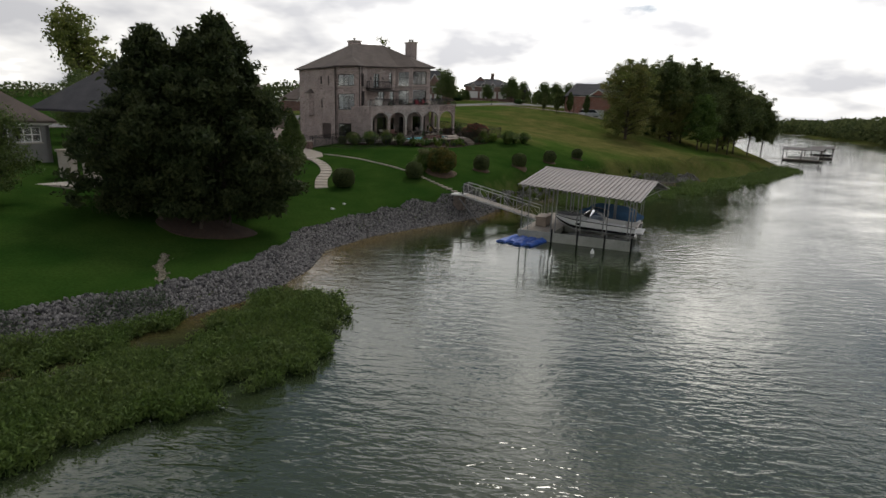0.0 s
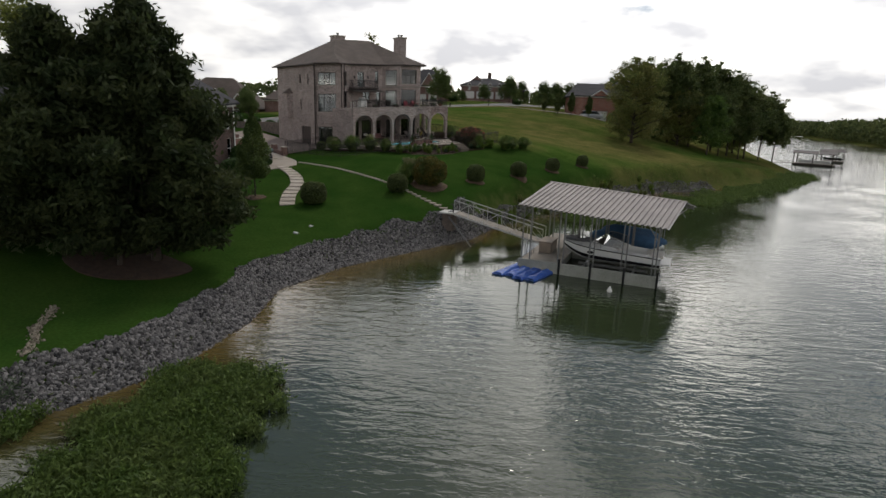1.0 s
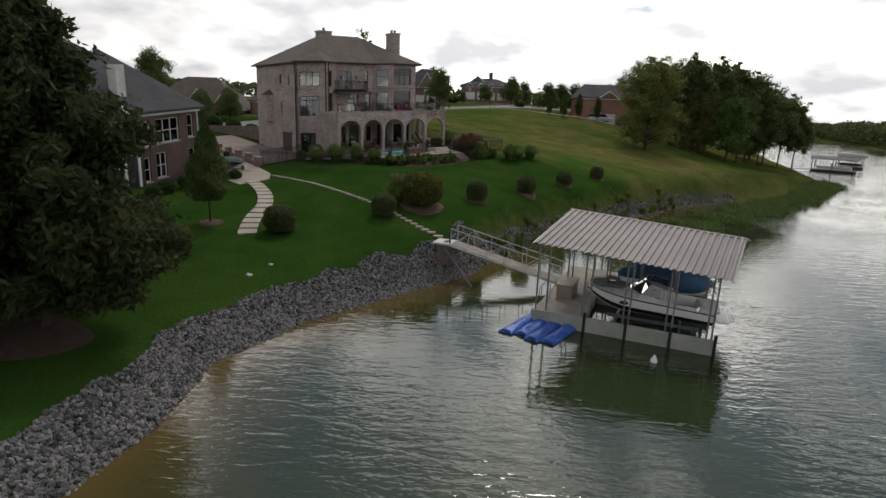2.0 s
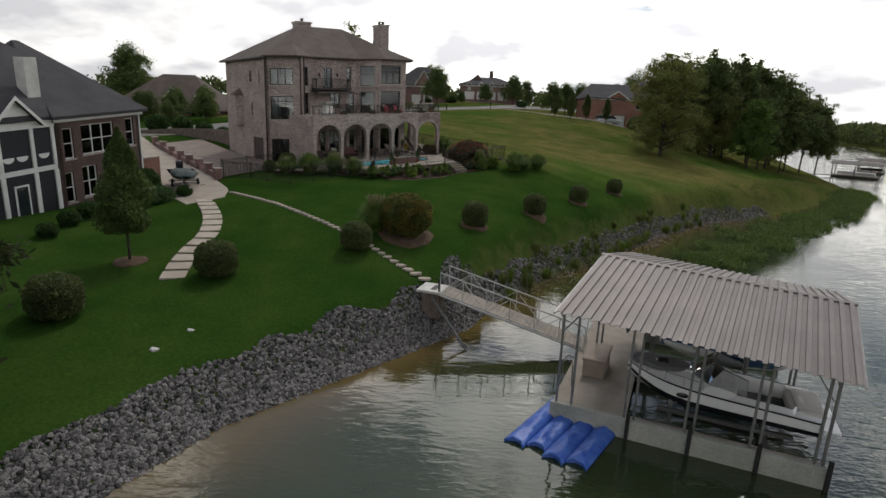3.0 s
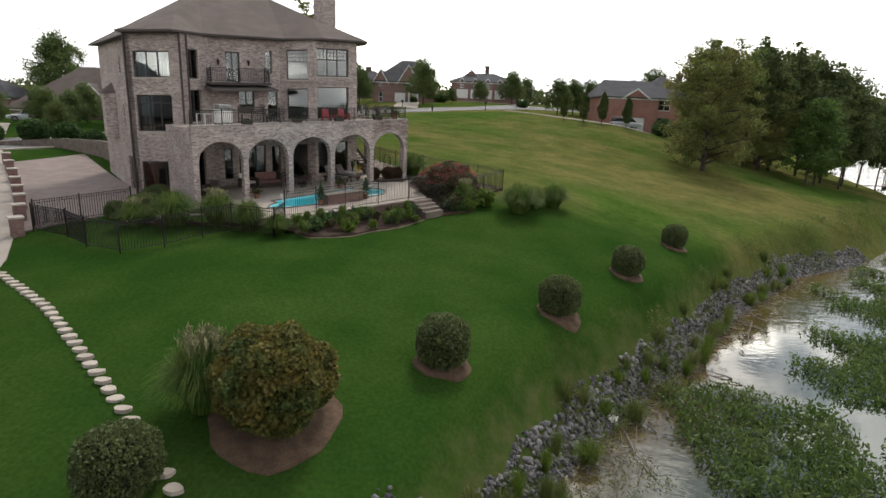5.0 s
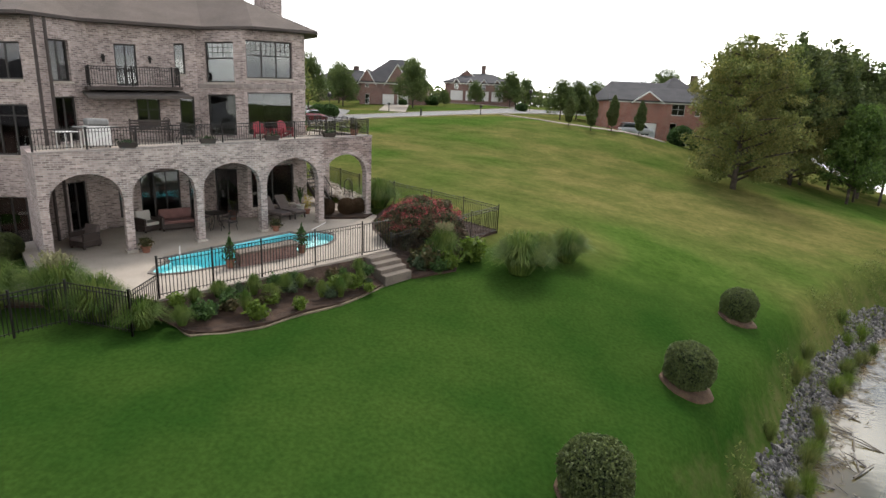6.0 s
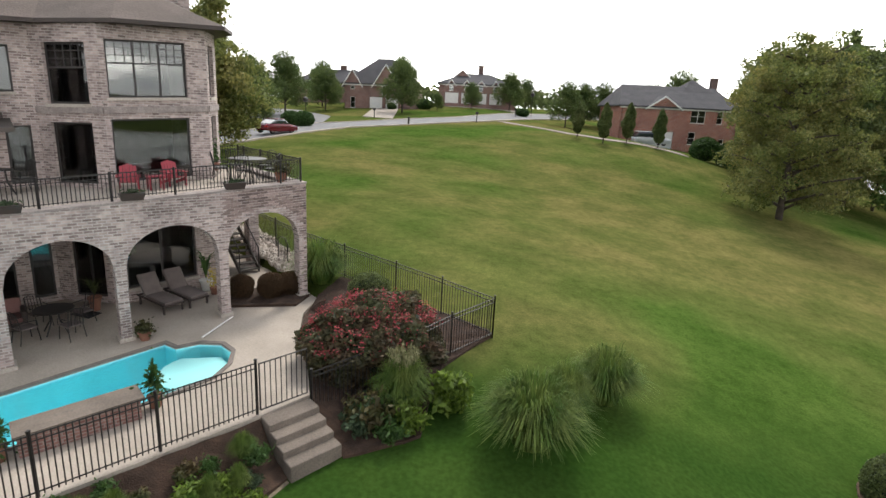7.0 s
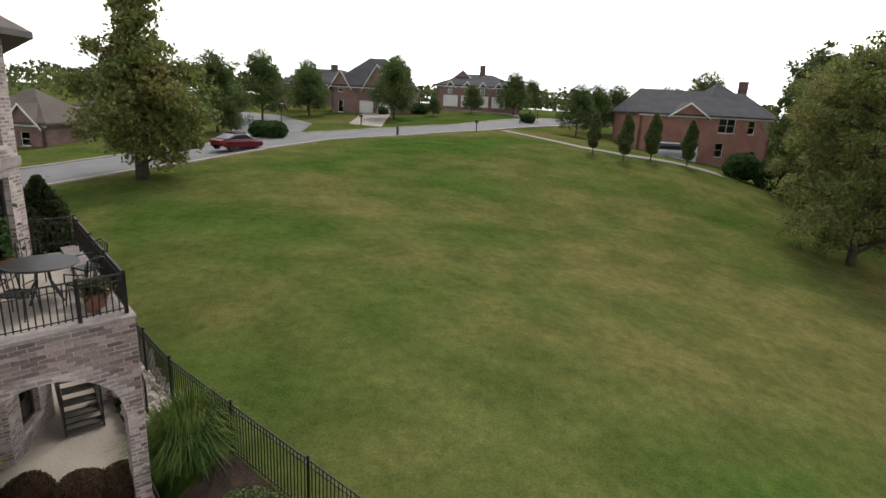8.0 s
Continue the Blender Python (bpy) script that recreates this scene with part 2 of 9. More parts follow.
def water_mat():
    """Green-brown lake water: murky body, browner in the shallows, under a rippled, mirror-like skin."""
    m = bpy.data.materials.new("lake_water")
    m.use_nodes = True
    nt = m.node_tree
    b = nt.nodes["Principled BSDF"]
    geo = nt.nodes.new("ShaderNodeNewGeometry")

    def ripple(scale, detail, turn, stretch):
        mp = nt.nodes.new("ShaderNodeMapping")
        mp.inputs["Scale"].default_value = stretch
        mp.inputs["Rotation"].default_value = (0, 0, radians(turn))
        nt.links.new(geo.outputs["Position"], mp.inputs["Vector"])
        n = nt.nodes.new("ShaderNodeTexNoise")
        n.inputs["Scale"].default_value, n.inputs["Detail"].default_value = scale, detail
        n.inputs["Roughness"].default_value = 0.5
        n.inputs["Distortion"].default_value = 0.6
        nt.links.new(mp.outputs[0], n.inputs["Vector"])
        return n.outputs["Fac"]

    def mth(op, *a):
        n = nt.nodes.new("ShaderNodeMath")
        n.operation = op
        for i, v in enumerate(a):
            if isinstance(v, (int, float)):
                n.inputs[i].default_value = v
            else:
                nt.links.new(v, n.inputs[i])
        return n.outputs[0]

    height = mth('ADD', ripple(1.35, 2, -32, (0.55, 1.7, 1)), mth('MULTIPLY', ripple(4.2, 2, 24, (0.7, 1.5, 1)), 0.42))
    n2 = nt.nodes.new("ShaderNodeTexNoise")
    n2.inputs["Scale"].default_value = 0.11
    n2.inputs["Detail"].default_value = 3
    nt.links.new(geo.outputs["Position"], n2.inputs["Vector"])
    at = nt.nodes.new("ShaderNodeAttribute")
    at.attribute_name = "depth"
    rc = nt.nodes.new("ShaderNodeValToRGB")
    rc.color_ramp.elements[0].position, rc.color_ramp.elements[1].position = 0.2, 1.5
    rc.color_ramp.elements[0].color = (0.098, 0.070, 0.024, 1)
    rc.color_ramp.elements[1].color = (0.028, 0.040, 0.017, 1)
    nt.links.new(mth('ADD', mth('MULTIPLY', at.outputs["Fac"], 0.8), mth('MULTIPLY', mth('SUBTRACT', n2.outputs["Fac"], 0.5), 1.2)), rc.inputs["Fac"])
    nt.links.new(rc.outputs["Color"], b.inputs["Base Color"])
    rs = nt.nodes.new("ShaderNodeMapRange")
    rs.inputs["From Min"].default_value, rs.inputs["From Max"].default_value = 0.35, 0.65
    rs.inputs["To Min"].default_value, rs.inputs["To Max"].default_value = 0.15, 0.46
    nt.links.new(n2.outputs["Fac"], rs.inputs["Value"])
    bp = nt.nodes.new("ShaderNodeBump")
    bp.inputs["Distance"].default_value = 0.10
    strength = rs.outputs[0]
    for x, y, r0, r1, low in ((17, 48, 6, 20, 0.08), (4, 26, 4, 15, 0.3)):
        ds = nt.nodes.new("ShaderNodeVectorMath")
        ds.operation = 'DISTANCE'
        nt.links.new(geo.outputs["Position"], ds.inputs[0])
        ds.inputs[1].default_value = (x, y, 0)
        calm = nt.nodes.new("ShaderNodeMapRange")
        calm.inputs["From Min"].default_value, calm.inputs["From Max"].default_value = r0, r1
        calm.inputs["To Min"].default_value, calm.inputs["To Max"].default_value = low, 1.0
        nt.links.new(ds.outputs["Value"], calm.inputs["Value"])
        strength = mth('MULTIPLY', strength, calm.outputs[0])
    nt.links.new(strength, bp.inputs["Strength"])
    nt.links.new(height, bp.inputs["Height"])
    nt.links.new(bp.outputs[0], b.inputs["Normal"])
    b.inputs["Roughness"].default_value = 0.035
    b.inputs["IOR"].default_value = 1.38
    b.inputs["Specular IOR Level"].default_value = 1.0
    return m


def thin_glass(name, tint=(0.75, 0.8, 0.8), ior=1.85):
    m = bpy.data.materials.new(name)
    m.use_nodes = True
    nt = m.node_tree
    nt.nodes.remove(nt.nodes["Principled BSDF"])
    tr = nt.nodes.new("ShaderNodeBsdfTransparent")
    tr.inputs[0].default_value = (*tint, 1)
    gl = nt.nodes.new("ShaderNodeBsdfGlossy")
    gl.inputs["Roughness"].default_value = 0.02
    fr = nt.nodes.new("ShaderNodeFresnel")
    fr.inputs["IOR"].default_value = ior
    ms = nt.nodes.new("ShaderNodeMixShader")
    nt.links.new(fr.outputs[0], ms.inputs[0])
    nt.links.new(tr.outputs[0], ms.inputs[1])
    nt.links.new(gl.outputs[0], ms.inputs[2])
    nt.links.new(ms.outputs[0], nt.nodes["Material Output"].inputs["Surface"])
    return m


M_WATER = water_mat()
M_GLASS = thin_glass("window_pane")
M_FLOAT = mat("float_concrete", (0.38, 0.38, 0.34), 0.85, 0, 0.3, 1.2, 20, 0.2, second=(0.28, 0.29, 0.25))
M_TAN = mat("tan_plastic", (0.30, 0.24, 0.19), 0.7, 0, 0.2, 2, 30, 0.1)
M_GEL = mat("white_gelcoat", (0.75, 0.75, 0.73), 0.25, 0, 0.05, 1.5, 20, 0.0)
M_BLACKGLOSS = mat("black_gelcoat", (0.012, 0.012, 0.016), 0.2, 0, 0.2, 2, 20, 0.0)
M_SMOKE = thin_glass("smoked_glass", (0.35, 0.38, 0.4))
M_VINYL = mat("cream_vinyl", (0.55, 0.52, 0.47), 0.6, 0, 0.1, 3, 40, 0.05)
M_DARKVINYL = mat("grey_cover", (0.13, 0.13, 0.135), 0.8, 0, 0.2, 3, 40, 0.1)
M_BLUECOVER = mat("blue_fabric", (0.045, 0.12, 0.23), 0.85, 0, 0.25, 3, 40, 0.1)
M_BLUEMAT = mat("blue_vinyl", (0.022, 0.085, 0.42), 0.45, 0, 0.3, 2.2, 9, 0.5, second=(0.07, 0.17, 0.55))
M_WHITECONC = mat("white_concrete", (0.66, 0.65, 0.61), 0.9, 0, 0.2, 2, 25, 0.15)
M_DARKWOOD = mat("wet_timber", (0.06, 0.05, 0.04), 0.8, 0, 0.3, 3, 25, 0.3)
M_POOLTILE = mat("pool_plaster", (0.40, 0.90, 0.97), 0.6, 0, 0.1, 1, 15, 0.0)
M_COPING = mat("pool_coping", (0.20, 0.17, 0.15), 0.85, 0, 0.3, 3, 20, 0.2)
M_TERRA = mat("terracotta", (0.25, 0.11, 0.07), 0.85, 0, 0.2, 3, 25, 0.1)
M_STEP = mat("tan_step", (0.19, 0.155, 0.125), 0.9, 0, 0.3, 1.5, 25, 0.2)
M_EDGE = mat("bed_edge", (0.20, 0.16, 0.105), 0.95, 0, 0.4, 3, 25, 0.3)
M_PAVER = mat("pavers", (0.21, 0.165, 0.14), 0.9, 0, 0.3, 1.2, 14, 0.3, second=(0.27, 0.21, 0.18))
M_BLOCK = mat("wall_block", (0.20, 0.16, 0.135), 0.95, 0, 0.35, 2.5, 12, 0.4)
M_ASPHALT = mat("asphalt", (0.16, 0.16, 0.16), 0.95, 0, 0.25, 0.6, 25, 0.15, second=(0.20, 0.195, 0.19))
M_SLAB = mat("path_slab", (0.47, 0.41, 0.34), 0.92, 0, 0.25, 1.5, 25, 0.2, second=(0.38, 0.33, 0.27))
M_SHRUB = mat("shrub_leaf", (0.06, 0.12, 0.034), 0.6, 0, 0.2, 2.5, 12, 0, leafy=True, spec=0.3)


M_POOL = thin_glass("pool_water", (0.72, 1.0, 1.0), 1.33)
M_STEPWHITE = mat("pale_plaster", (0.80, 0.88, 0.88), 0.6, 0, 0.1, 1, 15, 0.0)
M_SCREEN = mat("insect_screen", (0.012, 0.014, 0.02), 0.6, 0, 0.2, 1, 20, 0)
M_GLASSDARK = glass_mat("dark_glass")
M_GREYWALL = mat("grey_siding", (0.21, 0.205, 0.195), 0.85, 0, 0.15, 1, 15, 0.1)
M_RUBBER = mat("tyre_rubber", (0.015, 0.015, 0.015), 0.9, 0, 0.2, 3, 30, 0.1)
M_REDLAMP = mat("red_lens", (0.35, 0.01, 0.01), 0.2, 0, 0.05, 2, 10, 0)
M_REDPAINT = mat("red_car_paint", (0.11, 0.006, 0.012), 0.25, 0.2, 0.08, 1, 10, 0)
M_SILVER = mat("silver_car_paint", (0.55, 0.56, 0.58), 0.3, 0.3, 0.06, 1, 10, 0)
M_GREENCOVER = mat("green_cover", (0.045, 0.07, 0.065), 0.85, 0, 0.25, 2, 30, 0.1)
M_LEAF = mat("leaf", (0.085, 0.130, 0.042), 0.6, 0, 0.2, 0.5, 6, 0, leafy=True, spec=0.3, second=(0.12, 0.160, 0.05))
M_LEAF_D = mat("dark_leaf", (0.092, 0.134, 0.048), 0.6, 0, 0.2, 0.4, 6, 0, leafy=True, spec=0.3, second=(0.13, 0.155, 0.058))
M_LEAF_L = mat("light_leaf", (0.085, 0.155, 0.034), 0.6, 0, 0.2, 0.5, 6, 0, leafy=True, spec=0.3, second=(0.11, 0.17, 0.04))
M_LEAF_Y = mat("turning_leaf", (0.15, 0.19, 0.055), 0.6, 0, 0.2, 0.35, 6, 0, leafy=True, spec=0.3, second=(0.245, 0.23, 0.085))
M_CEDAR = mat("cedar_needles", (0.036, 0.056, 0.024), 0.7, 0, 0.25, 0.8, 8, 0, leafy=True, spec=0.2, second=(0.066, 0.080, 0.034))
# near-black green: the shade deep inside a shrub, put into the colour
M_CORESHADE = mat("shrub_inner_shade", (0.012, 0.022, 0.009), 0.95, 0, 0.3, 3, 12, 0.3)
M_BUSH = mat("clipped_leaf", (0.122, 0.155, 0.062), 0.55, 0, 0.2, 3, 14, 0, leafy=True, spec=0.3)
M_BRONZE = mat("bronze_leaf", (0.055, 0.07, 0.026), 0.6, 0, 0.2, 2.0, 14, 0, leafy=True, spec=0.3, second=(0.105, 0.08, 0.04))
M_GRASSBLADE = mat("grass_blade", (0.068, 0.135, 0.028), 0.6, 0, 0.2, 2, 14, 0, leafy=True, spec=0.15, second=(0.16, 0.205, 0.06))
M_PLUME = mat("grass_plume", (0.27, 0.26, 0.13), 0.9, 0, 0.2, 3, 20, 0)
M_MYRTLE = mat("myrtle_leaf", (0.075, 0.088, 0.045), 0.6, 0, 0.2, 2, 14, 0, leafy=True, spec=0.3, second=(0.115, 0.075, 0.055))
M_REDFLOWER = mat("red_flower", (0.37, 0.05, 0.06), 0.7, 0, 0.25, 4, 25, 0)
M_GREYLEAF = mat("grey_leaf", (0.075, 0.11, 0.07), 0.7, 0, 0.2, 2, 14, 0, leafy=True, spec=0.2)
M_LIME = mat("lime_leaf", (0.13, 0.20, 0.03), 0.6, 0, 0.2, 2, 14, 0, leafy=True, spec=0.3)
M_REED = mat("water_weed", (0.095, 0.155, 0.038), 0.6, 0, 0.25, 0.6, 6, 0, leafy=True, spec=0.25, second=(0.13, 0.18, 0.06))
M_BANKWEED = mat("bank_weed", (0.115, 0.165, 0.045), 0.7, 0, 0.25, 0.8, 6, 0, leafy=True, spec=0.2, second=(0.18, 0.19, 0.075))
M_DRIFT = mat("driftwood", (0.20, 0.175, 0.145), 0.9, 0, 0.3, 3, 20, 0.3)
M_OPENLEAF = mat("sunlit_leaf", (0.15, 0.19, 0.05), 0.6, 0, 0.2, 0.5, 6, 0, leafy=True, spec=0.3, second=(0.2, 0.22, 0.06))
M_FARLEAF = mat("far_leaf", (0.085, 0.112, 0.05), 0.8, 0, 0.2, 0.05, 0.6, 0, leafy=True, spec=0.1, second=(0.12, 0.14, 0.065))
M_BIGBUSH = mat("bronze_green_leaf", (0.075, 0.11, 0.03), 0.6, 0, 0.2, 1.6, 14, 0, leafy=True, spec=0.3, second=(0.19, 0.15, 0.04))
M_MULCHRED = mat("red_mulch", (0.082, 0.048, 0.027), 1.0, 0, 0.5, 4, 35, 0.8, second=(0.135, 0.085, 0.048))


def lawn_mat():
    """Mown green lawn by the water and a drier, browner field up the hill, with an uneven border between them."""
    m = mat("lawn", (0.021, 0.053, 0.0095), 0.95, 0, 0.32, 0.30, 9, 0.35, second=(0.038, 0.073, 0.0145), spec=0.0, detail=7)
    nt = m.node_tree
    mixes = [n for n in nt.nodes if n.type == 'MIX']
    green = mixes[0]
    geo = [n for n in nt.nodes if n.type == 'NEW_GEOMETRY'][0]

    def tex(scale, detail=5, stretch=None):
        n = nt.nodes.new("ShaderNodeTexNoise")
        n.inputs["Scale"].default_value, n.inputs["Detail"].default_value = scale, detail
        if stretch:
            mp = nt.nodes.new("ShaderNodeMapping")
            mp.inputs["Scale"].default_value = stretch
            mp.inputs["Rotation"].default_value = (0, 0, radians(25))
            nt.links.new(geo.outputs["Position"], mp.inputs["Vector"])
            nt.links.new(mp.outputs[0], n.inputs["Vector"])
        else:
            nt.links.new(geo.outputs["Position"], n.inputs["Vector"])
        return n.outputs["Fac"]

    def ramp(fac, p0, c0, p1, c1):
        r = nt.nodes.new("ShaderNodeValToRGB")
        r.color_ramp.elements[0].position, r.color_ramp.elements[1].position = p0, p1
        r.color_ramp.elements[0].color, r.color_ramp.elements[1].color = (*c0, 1), (*c1, 1)
        nt.links.new(fac, r.inputs["Fac"])
        return r.outputs["Color"]

    def blend(kind, fac, a, b):
        x = nt.nodes.new("ShaderNodeMix")
        x.data_type, x.blend_type = 'RGBA', kind
        if isinstance(fac, float):
            x.inputs["Factor"].default_value = fac
        else:
            nt.links.new(fac, x.inputs["Factor"])
        nt.links.new(a, x.inputs["A"])
        nt.links.new(b, x.inputs["B"])
        return x.outputs["Result"]

    def mth(op, a, b):
        n = nt.nodes.new("ShaderNodeMath")
        n.operation = op
        for i, v in enumerate((a, b)):
            if isinstance(v, (int, float)):
                n.inputs[i].default_value = v
            else:
                nt.links.new(v, n.inputs[i])
        return n.outputs[0]

    dry = ramp(tex(0.075, 8, (0.9, 1.1, 1)), 0.38, (0.055, 0.098, 0.021), 0.60, (0.122, 0.122, 0.044))
    dry = blend('MULTIPLY', 1.0, dry, ramp(tex(0.42, 8, (0.9, 1.15, 1)), 0.36, (0.76, 0.82, 0.74), 0.66, (1.18, 1.1, 1.12)))
    dry = blend('MULTIPLY', 1.0, dry, ramp(tex(2.6, 6), 0.3, (0.78, 0.80, 0.76), 0.7, (1.14, 1.1, 1.06)))
    dry = blend('MULTIPLY', 1.0, dry, ramp(tex(16, 3), 0.3, (0.72, 0.72, 0.70), 0.7, (1.12, 1.1, 1.08)))
    sp = nt.nodes.new("ShaderNodeSeparateXYZ")
    nt.links.new(geo.outputs["Position"], sp.inputs[0])
    edge = mth('ADD', sp.outputs[1], mth('MULTIPLY', mth('SUBTRACT', tex(0.45, 4), 0.5), 6.0))
    edge = mth('ADD', edge, mth('MULTIPLY', mth('MAXIMUM', mth('SUBTRACT', 2.0, sp.outputs[0]), 0.0), -0.9))
    edge = mth('SUBTRACT', edge, 57.2)
    k = nt.nodes.new("ShaderNodeMapRange")
    k.inputs["From Min"].default_value, k.inputs["From Max"].default_value = -1.6, 1.8
    nt.links.new(edge, k.inputs["Value"])
    out = blend('MIX', k.outputs[0], green.outputs["Result"], dry)
    at = nt.nodes.new("ShaderNodeAttribute")
    at.attribute_name = "inland"
    worn = nt.nodes.new("ShaderNodeMapRange")
    worn.inputs["From Min"].default_value, worn.inputs["From Max"].default_value = 1.9, 1.1
    worn.inputs["To Min"].default_value, worn.inputs["To Max"].default_value = 0.0, 0.6
    nt.links.new(mth('ADD', at.outputs["Fac"], mth('MULTIPLY', mth('SUBTRACT', tex(0.9, 5), 0.5), 1.8)), worn.inputs["Value"])
    out = blend('MIX', worn.outputs[0], out, ramp(tex(2.2, 5), 0.4, (0.062, 0.088, 0.022), 0.64, (0.115, 0.105, 0.045)))
    nt.links.new(out, nt.nodes["Principled BSDF"].inputs["Base Color"])
    return m


M_LAWN = lawn_mat()
M_ROCK = island_mat("riprap", (0.024, 0.023, 0.024), (0.245, 0.232, 0.225), 0.9, 0.4, 20)
M_ROCKOB = island_mat("riprap_stone", (0.024, 0.023, 0.024), (0.245, 0.232, 0.225), 0.9, 0.4, 20, True)
M_REDCHAIR = mat("red_chair", (0.30, 0.03, 0.045), 0.6, 0, 0.1, 3, 20, 0.05)
M_CUSHION = mat("grey_cushion", (0.16, 0.13, 0.12), 0.9, 0, 0.2, 3, 30, 0.1)
M_YELLOW = mat("yellow_flower", (0.55, 0.42, 0.02), 0.7, 0, 0.2, 4, 25, 0)
M_TERRACUSH = mat("brown_cushion", (0.20, 0.10, 0.09), 0.9, 0, 0.2, 3, 30, 0.1)
M_PALEROCK = island_mat("cobble", (0.35, 0.30, 0.25), (0.60, 0.54, 0.47), 0.9, 0.4, 20)
M_LITTER = island_mat("reed_litter", (0.10, 0.08, 0.055), (0.36, 0.31, 0.24), 0.9, 0.2, 20)
M_BRICKOB = island_mat("brick_piece", (0.13, 0.096, 0.088), (0.42, 0.32, 0.29), 0.9, 0.3, 25, True)
M_BROWNSHRUB = mat("brown_shrub_leaf", (0.085, 0.055, 0.036), 0.7, 0, 0.2, 2.0, 14, 0, leafy=True, spec=0.2, second=(0.12, 0.075, 0.05))

# ---------------------------------------------------------------- mesh tools
class Geo:
    """Collects faces for one mesh. m: a matrix that is applied to all that is added."""

    def __init__(self, m=None):
        self.v, self.f, self.m = [], [], m

    def add(self, vs, fs):
        n = len(self.v)
        if self.m is not None:
            vs = [tuple(self.m @ Vector(p)) for p in vs]
        self.v.extend(tuple(p) for p in vs)
        self.f.extend(tuple(i + n for i in f) for f in fs)
        return self

    def box(self, lo, hi, m=None):
        (x0, y0, z0), (x1, y1, z1) = lo, hi
        vs = [(x0, y0, z0), (x1, y0, z0), (x1, y1, z0), (x0, y1, z0), (x0, y0, z1), (x1, y0, z1), (x1, y1, z1), (x0, y1, z1)]
        if m is not None:
            vs = [tuple(m @ Vector(p)) for p in vs]
        return self.add(vs, [(0, 3, 2, 1), (4, 5, 6, 7), (0, 1, 5, 4), (1, 2, 6, 5), (2, 3, 7, 6), (3, 0, 4, 7)])

    def bevel_box(self, lo, hi, b=0.02, m=None):
        bm = bmesh.new()
        bmesh.ops.create_cube(bm, size=1)
        for q in bm.verts:
            q.co = Vector([(a + c) / 2 + s * (c - a) for a, c, s in zip(lo, hi, q.co)])
        bmesh.ops.bevel(bm, geom=list(bm.edges), offset=b, segments=2, affect='EDGES', profile=0.5)
        vs = [tuple(m @ q.co) if m is not None else tuple(q.co) for q in bm.verts]
        fs = [tuple(w.index for w in f.verts) for f in bm.faces]
        bm.free()
        return self.add(vs, fs)

    def prism(self, outline, z0, z1):
        """An upright prism over a plan outline (counter-clockwise)."""
        n = len(outline)
        vs = [(x, y, z0) for x, y in outline] + [(x, y, z1) for x, y in outline]
        fs = [tuple(range(n - 1, -1, -1)), tuple(range(n, 2 * n))]
        fs += [(i, (i + 1) % n, n + (i + 1) % n, n + i) for i in range(n)]
        return self.add(vs, fs)

    def tube(self, path, r, n=6, r1=None):
        """A round bar along points; r to r1 tapers it."""
        path = [Vector(p) for p in path]
        vs, fs = [], []
        for i, p in enumerate(path):
            d = (path[min(i + 1, len(path) - 1)] - path[max(i - 1, 0)]).normalized()
            a = d.orthogonal().normalized() if i == 0 else (a - d * a.dot(d)).normalized()
            b = d.cross(a)
            k = r if r1 is None else r + (r1 - r) * i / (len(path) - 1)
            for j in range(n):
                w = 2 * math.pi * j / n
                vs.append(tuple(p + (a * math.cos(w) + b * math.sin(w)) * k))
        for i in range(len(path) - 1):
            for j in range(n):
                fs.append((i * n + j, i * n + (j + 1) % n, (i + 1) * n + (j + 1) % n, (i + 1) * n + j))
        fs.append(tuple(range(n - 1, -1, -1)))
        fs.append(tuple(range((len(path) - 1) * n, len(path) * n)))
        return self.add(vs, fs)

    def lathe(self, profile, n=16, m=None):
        """profile: (radius, height) from the bottom up."""
        vs, fs = [], []
        for r, z in profile:
            for j in range(n):
                w = 2 * math.pi * j / n
                vs.append((r * math.cos(w), r * math.sin(w), z))
        for i in range(len(profile) - 1):
            for j in range(n):
                fs.append((i * n + j, i * n + (j + 1) % n, (i + 1) * n + (j + 1) % n, (i + 1) * n + j))
        fs.append(tuple(range(n - 1, -1, -1)))
        fs.append(tuple(range((len(profile) - 1) * n, len(profile) * n)))
        if m is not None:
            vs = [tuple(m @ Vector(p)) for p in vs]
        return self.add(vs, fs)

    def blob(self, c, r, n=10, rough=0.0, seed=0, flat=1.0):
        """A lumpy ball."""
        vs, fs = [], []
        rows = max(4, n // 2)
        for i in range(rows + 1):
            th = math.pi * i / rows
            for j in range(n):
                ph = 2 * math.pi * j / n
                d = Vector((math.sin(th) * math.cos(ph), math.sin(th) * math.sin(ph), math.cos(th)))
                k = 1 + rough * noise.noise(d * 1.7 + Vector((seed * 3.1, seed, -seed)))
                rr = r if not isinstance(r, (tuple, list)) else 1
                q = Vector((d.x * k * rr, d.y * k * rr, d.z * k * rr * flat)) if not isinstance(r, (tuple, list)) else \
                    Vector((d.x * k * r[0], d.y * k * r[1], d.z * k * r[2]))
                vs.append(tuple(Vector(c) + q))
        for i in range(rows):
            for j in range(n):
                fs.append((i * n + j, (i + 1) * n + j, (i + 1) * n + (j + 1) % n, i * n + (j + 1) % n))
        return self.add(vs, fs)

    def mesh(self, name, smooth=False):
        me = bpy.data.meshes.new(name)
        me.from_pydata(self.v, [], self.f)
        me.update()
        if smooth:
            me.shade_smooth()
        return me


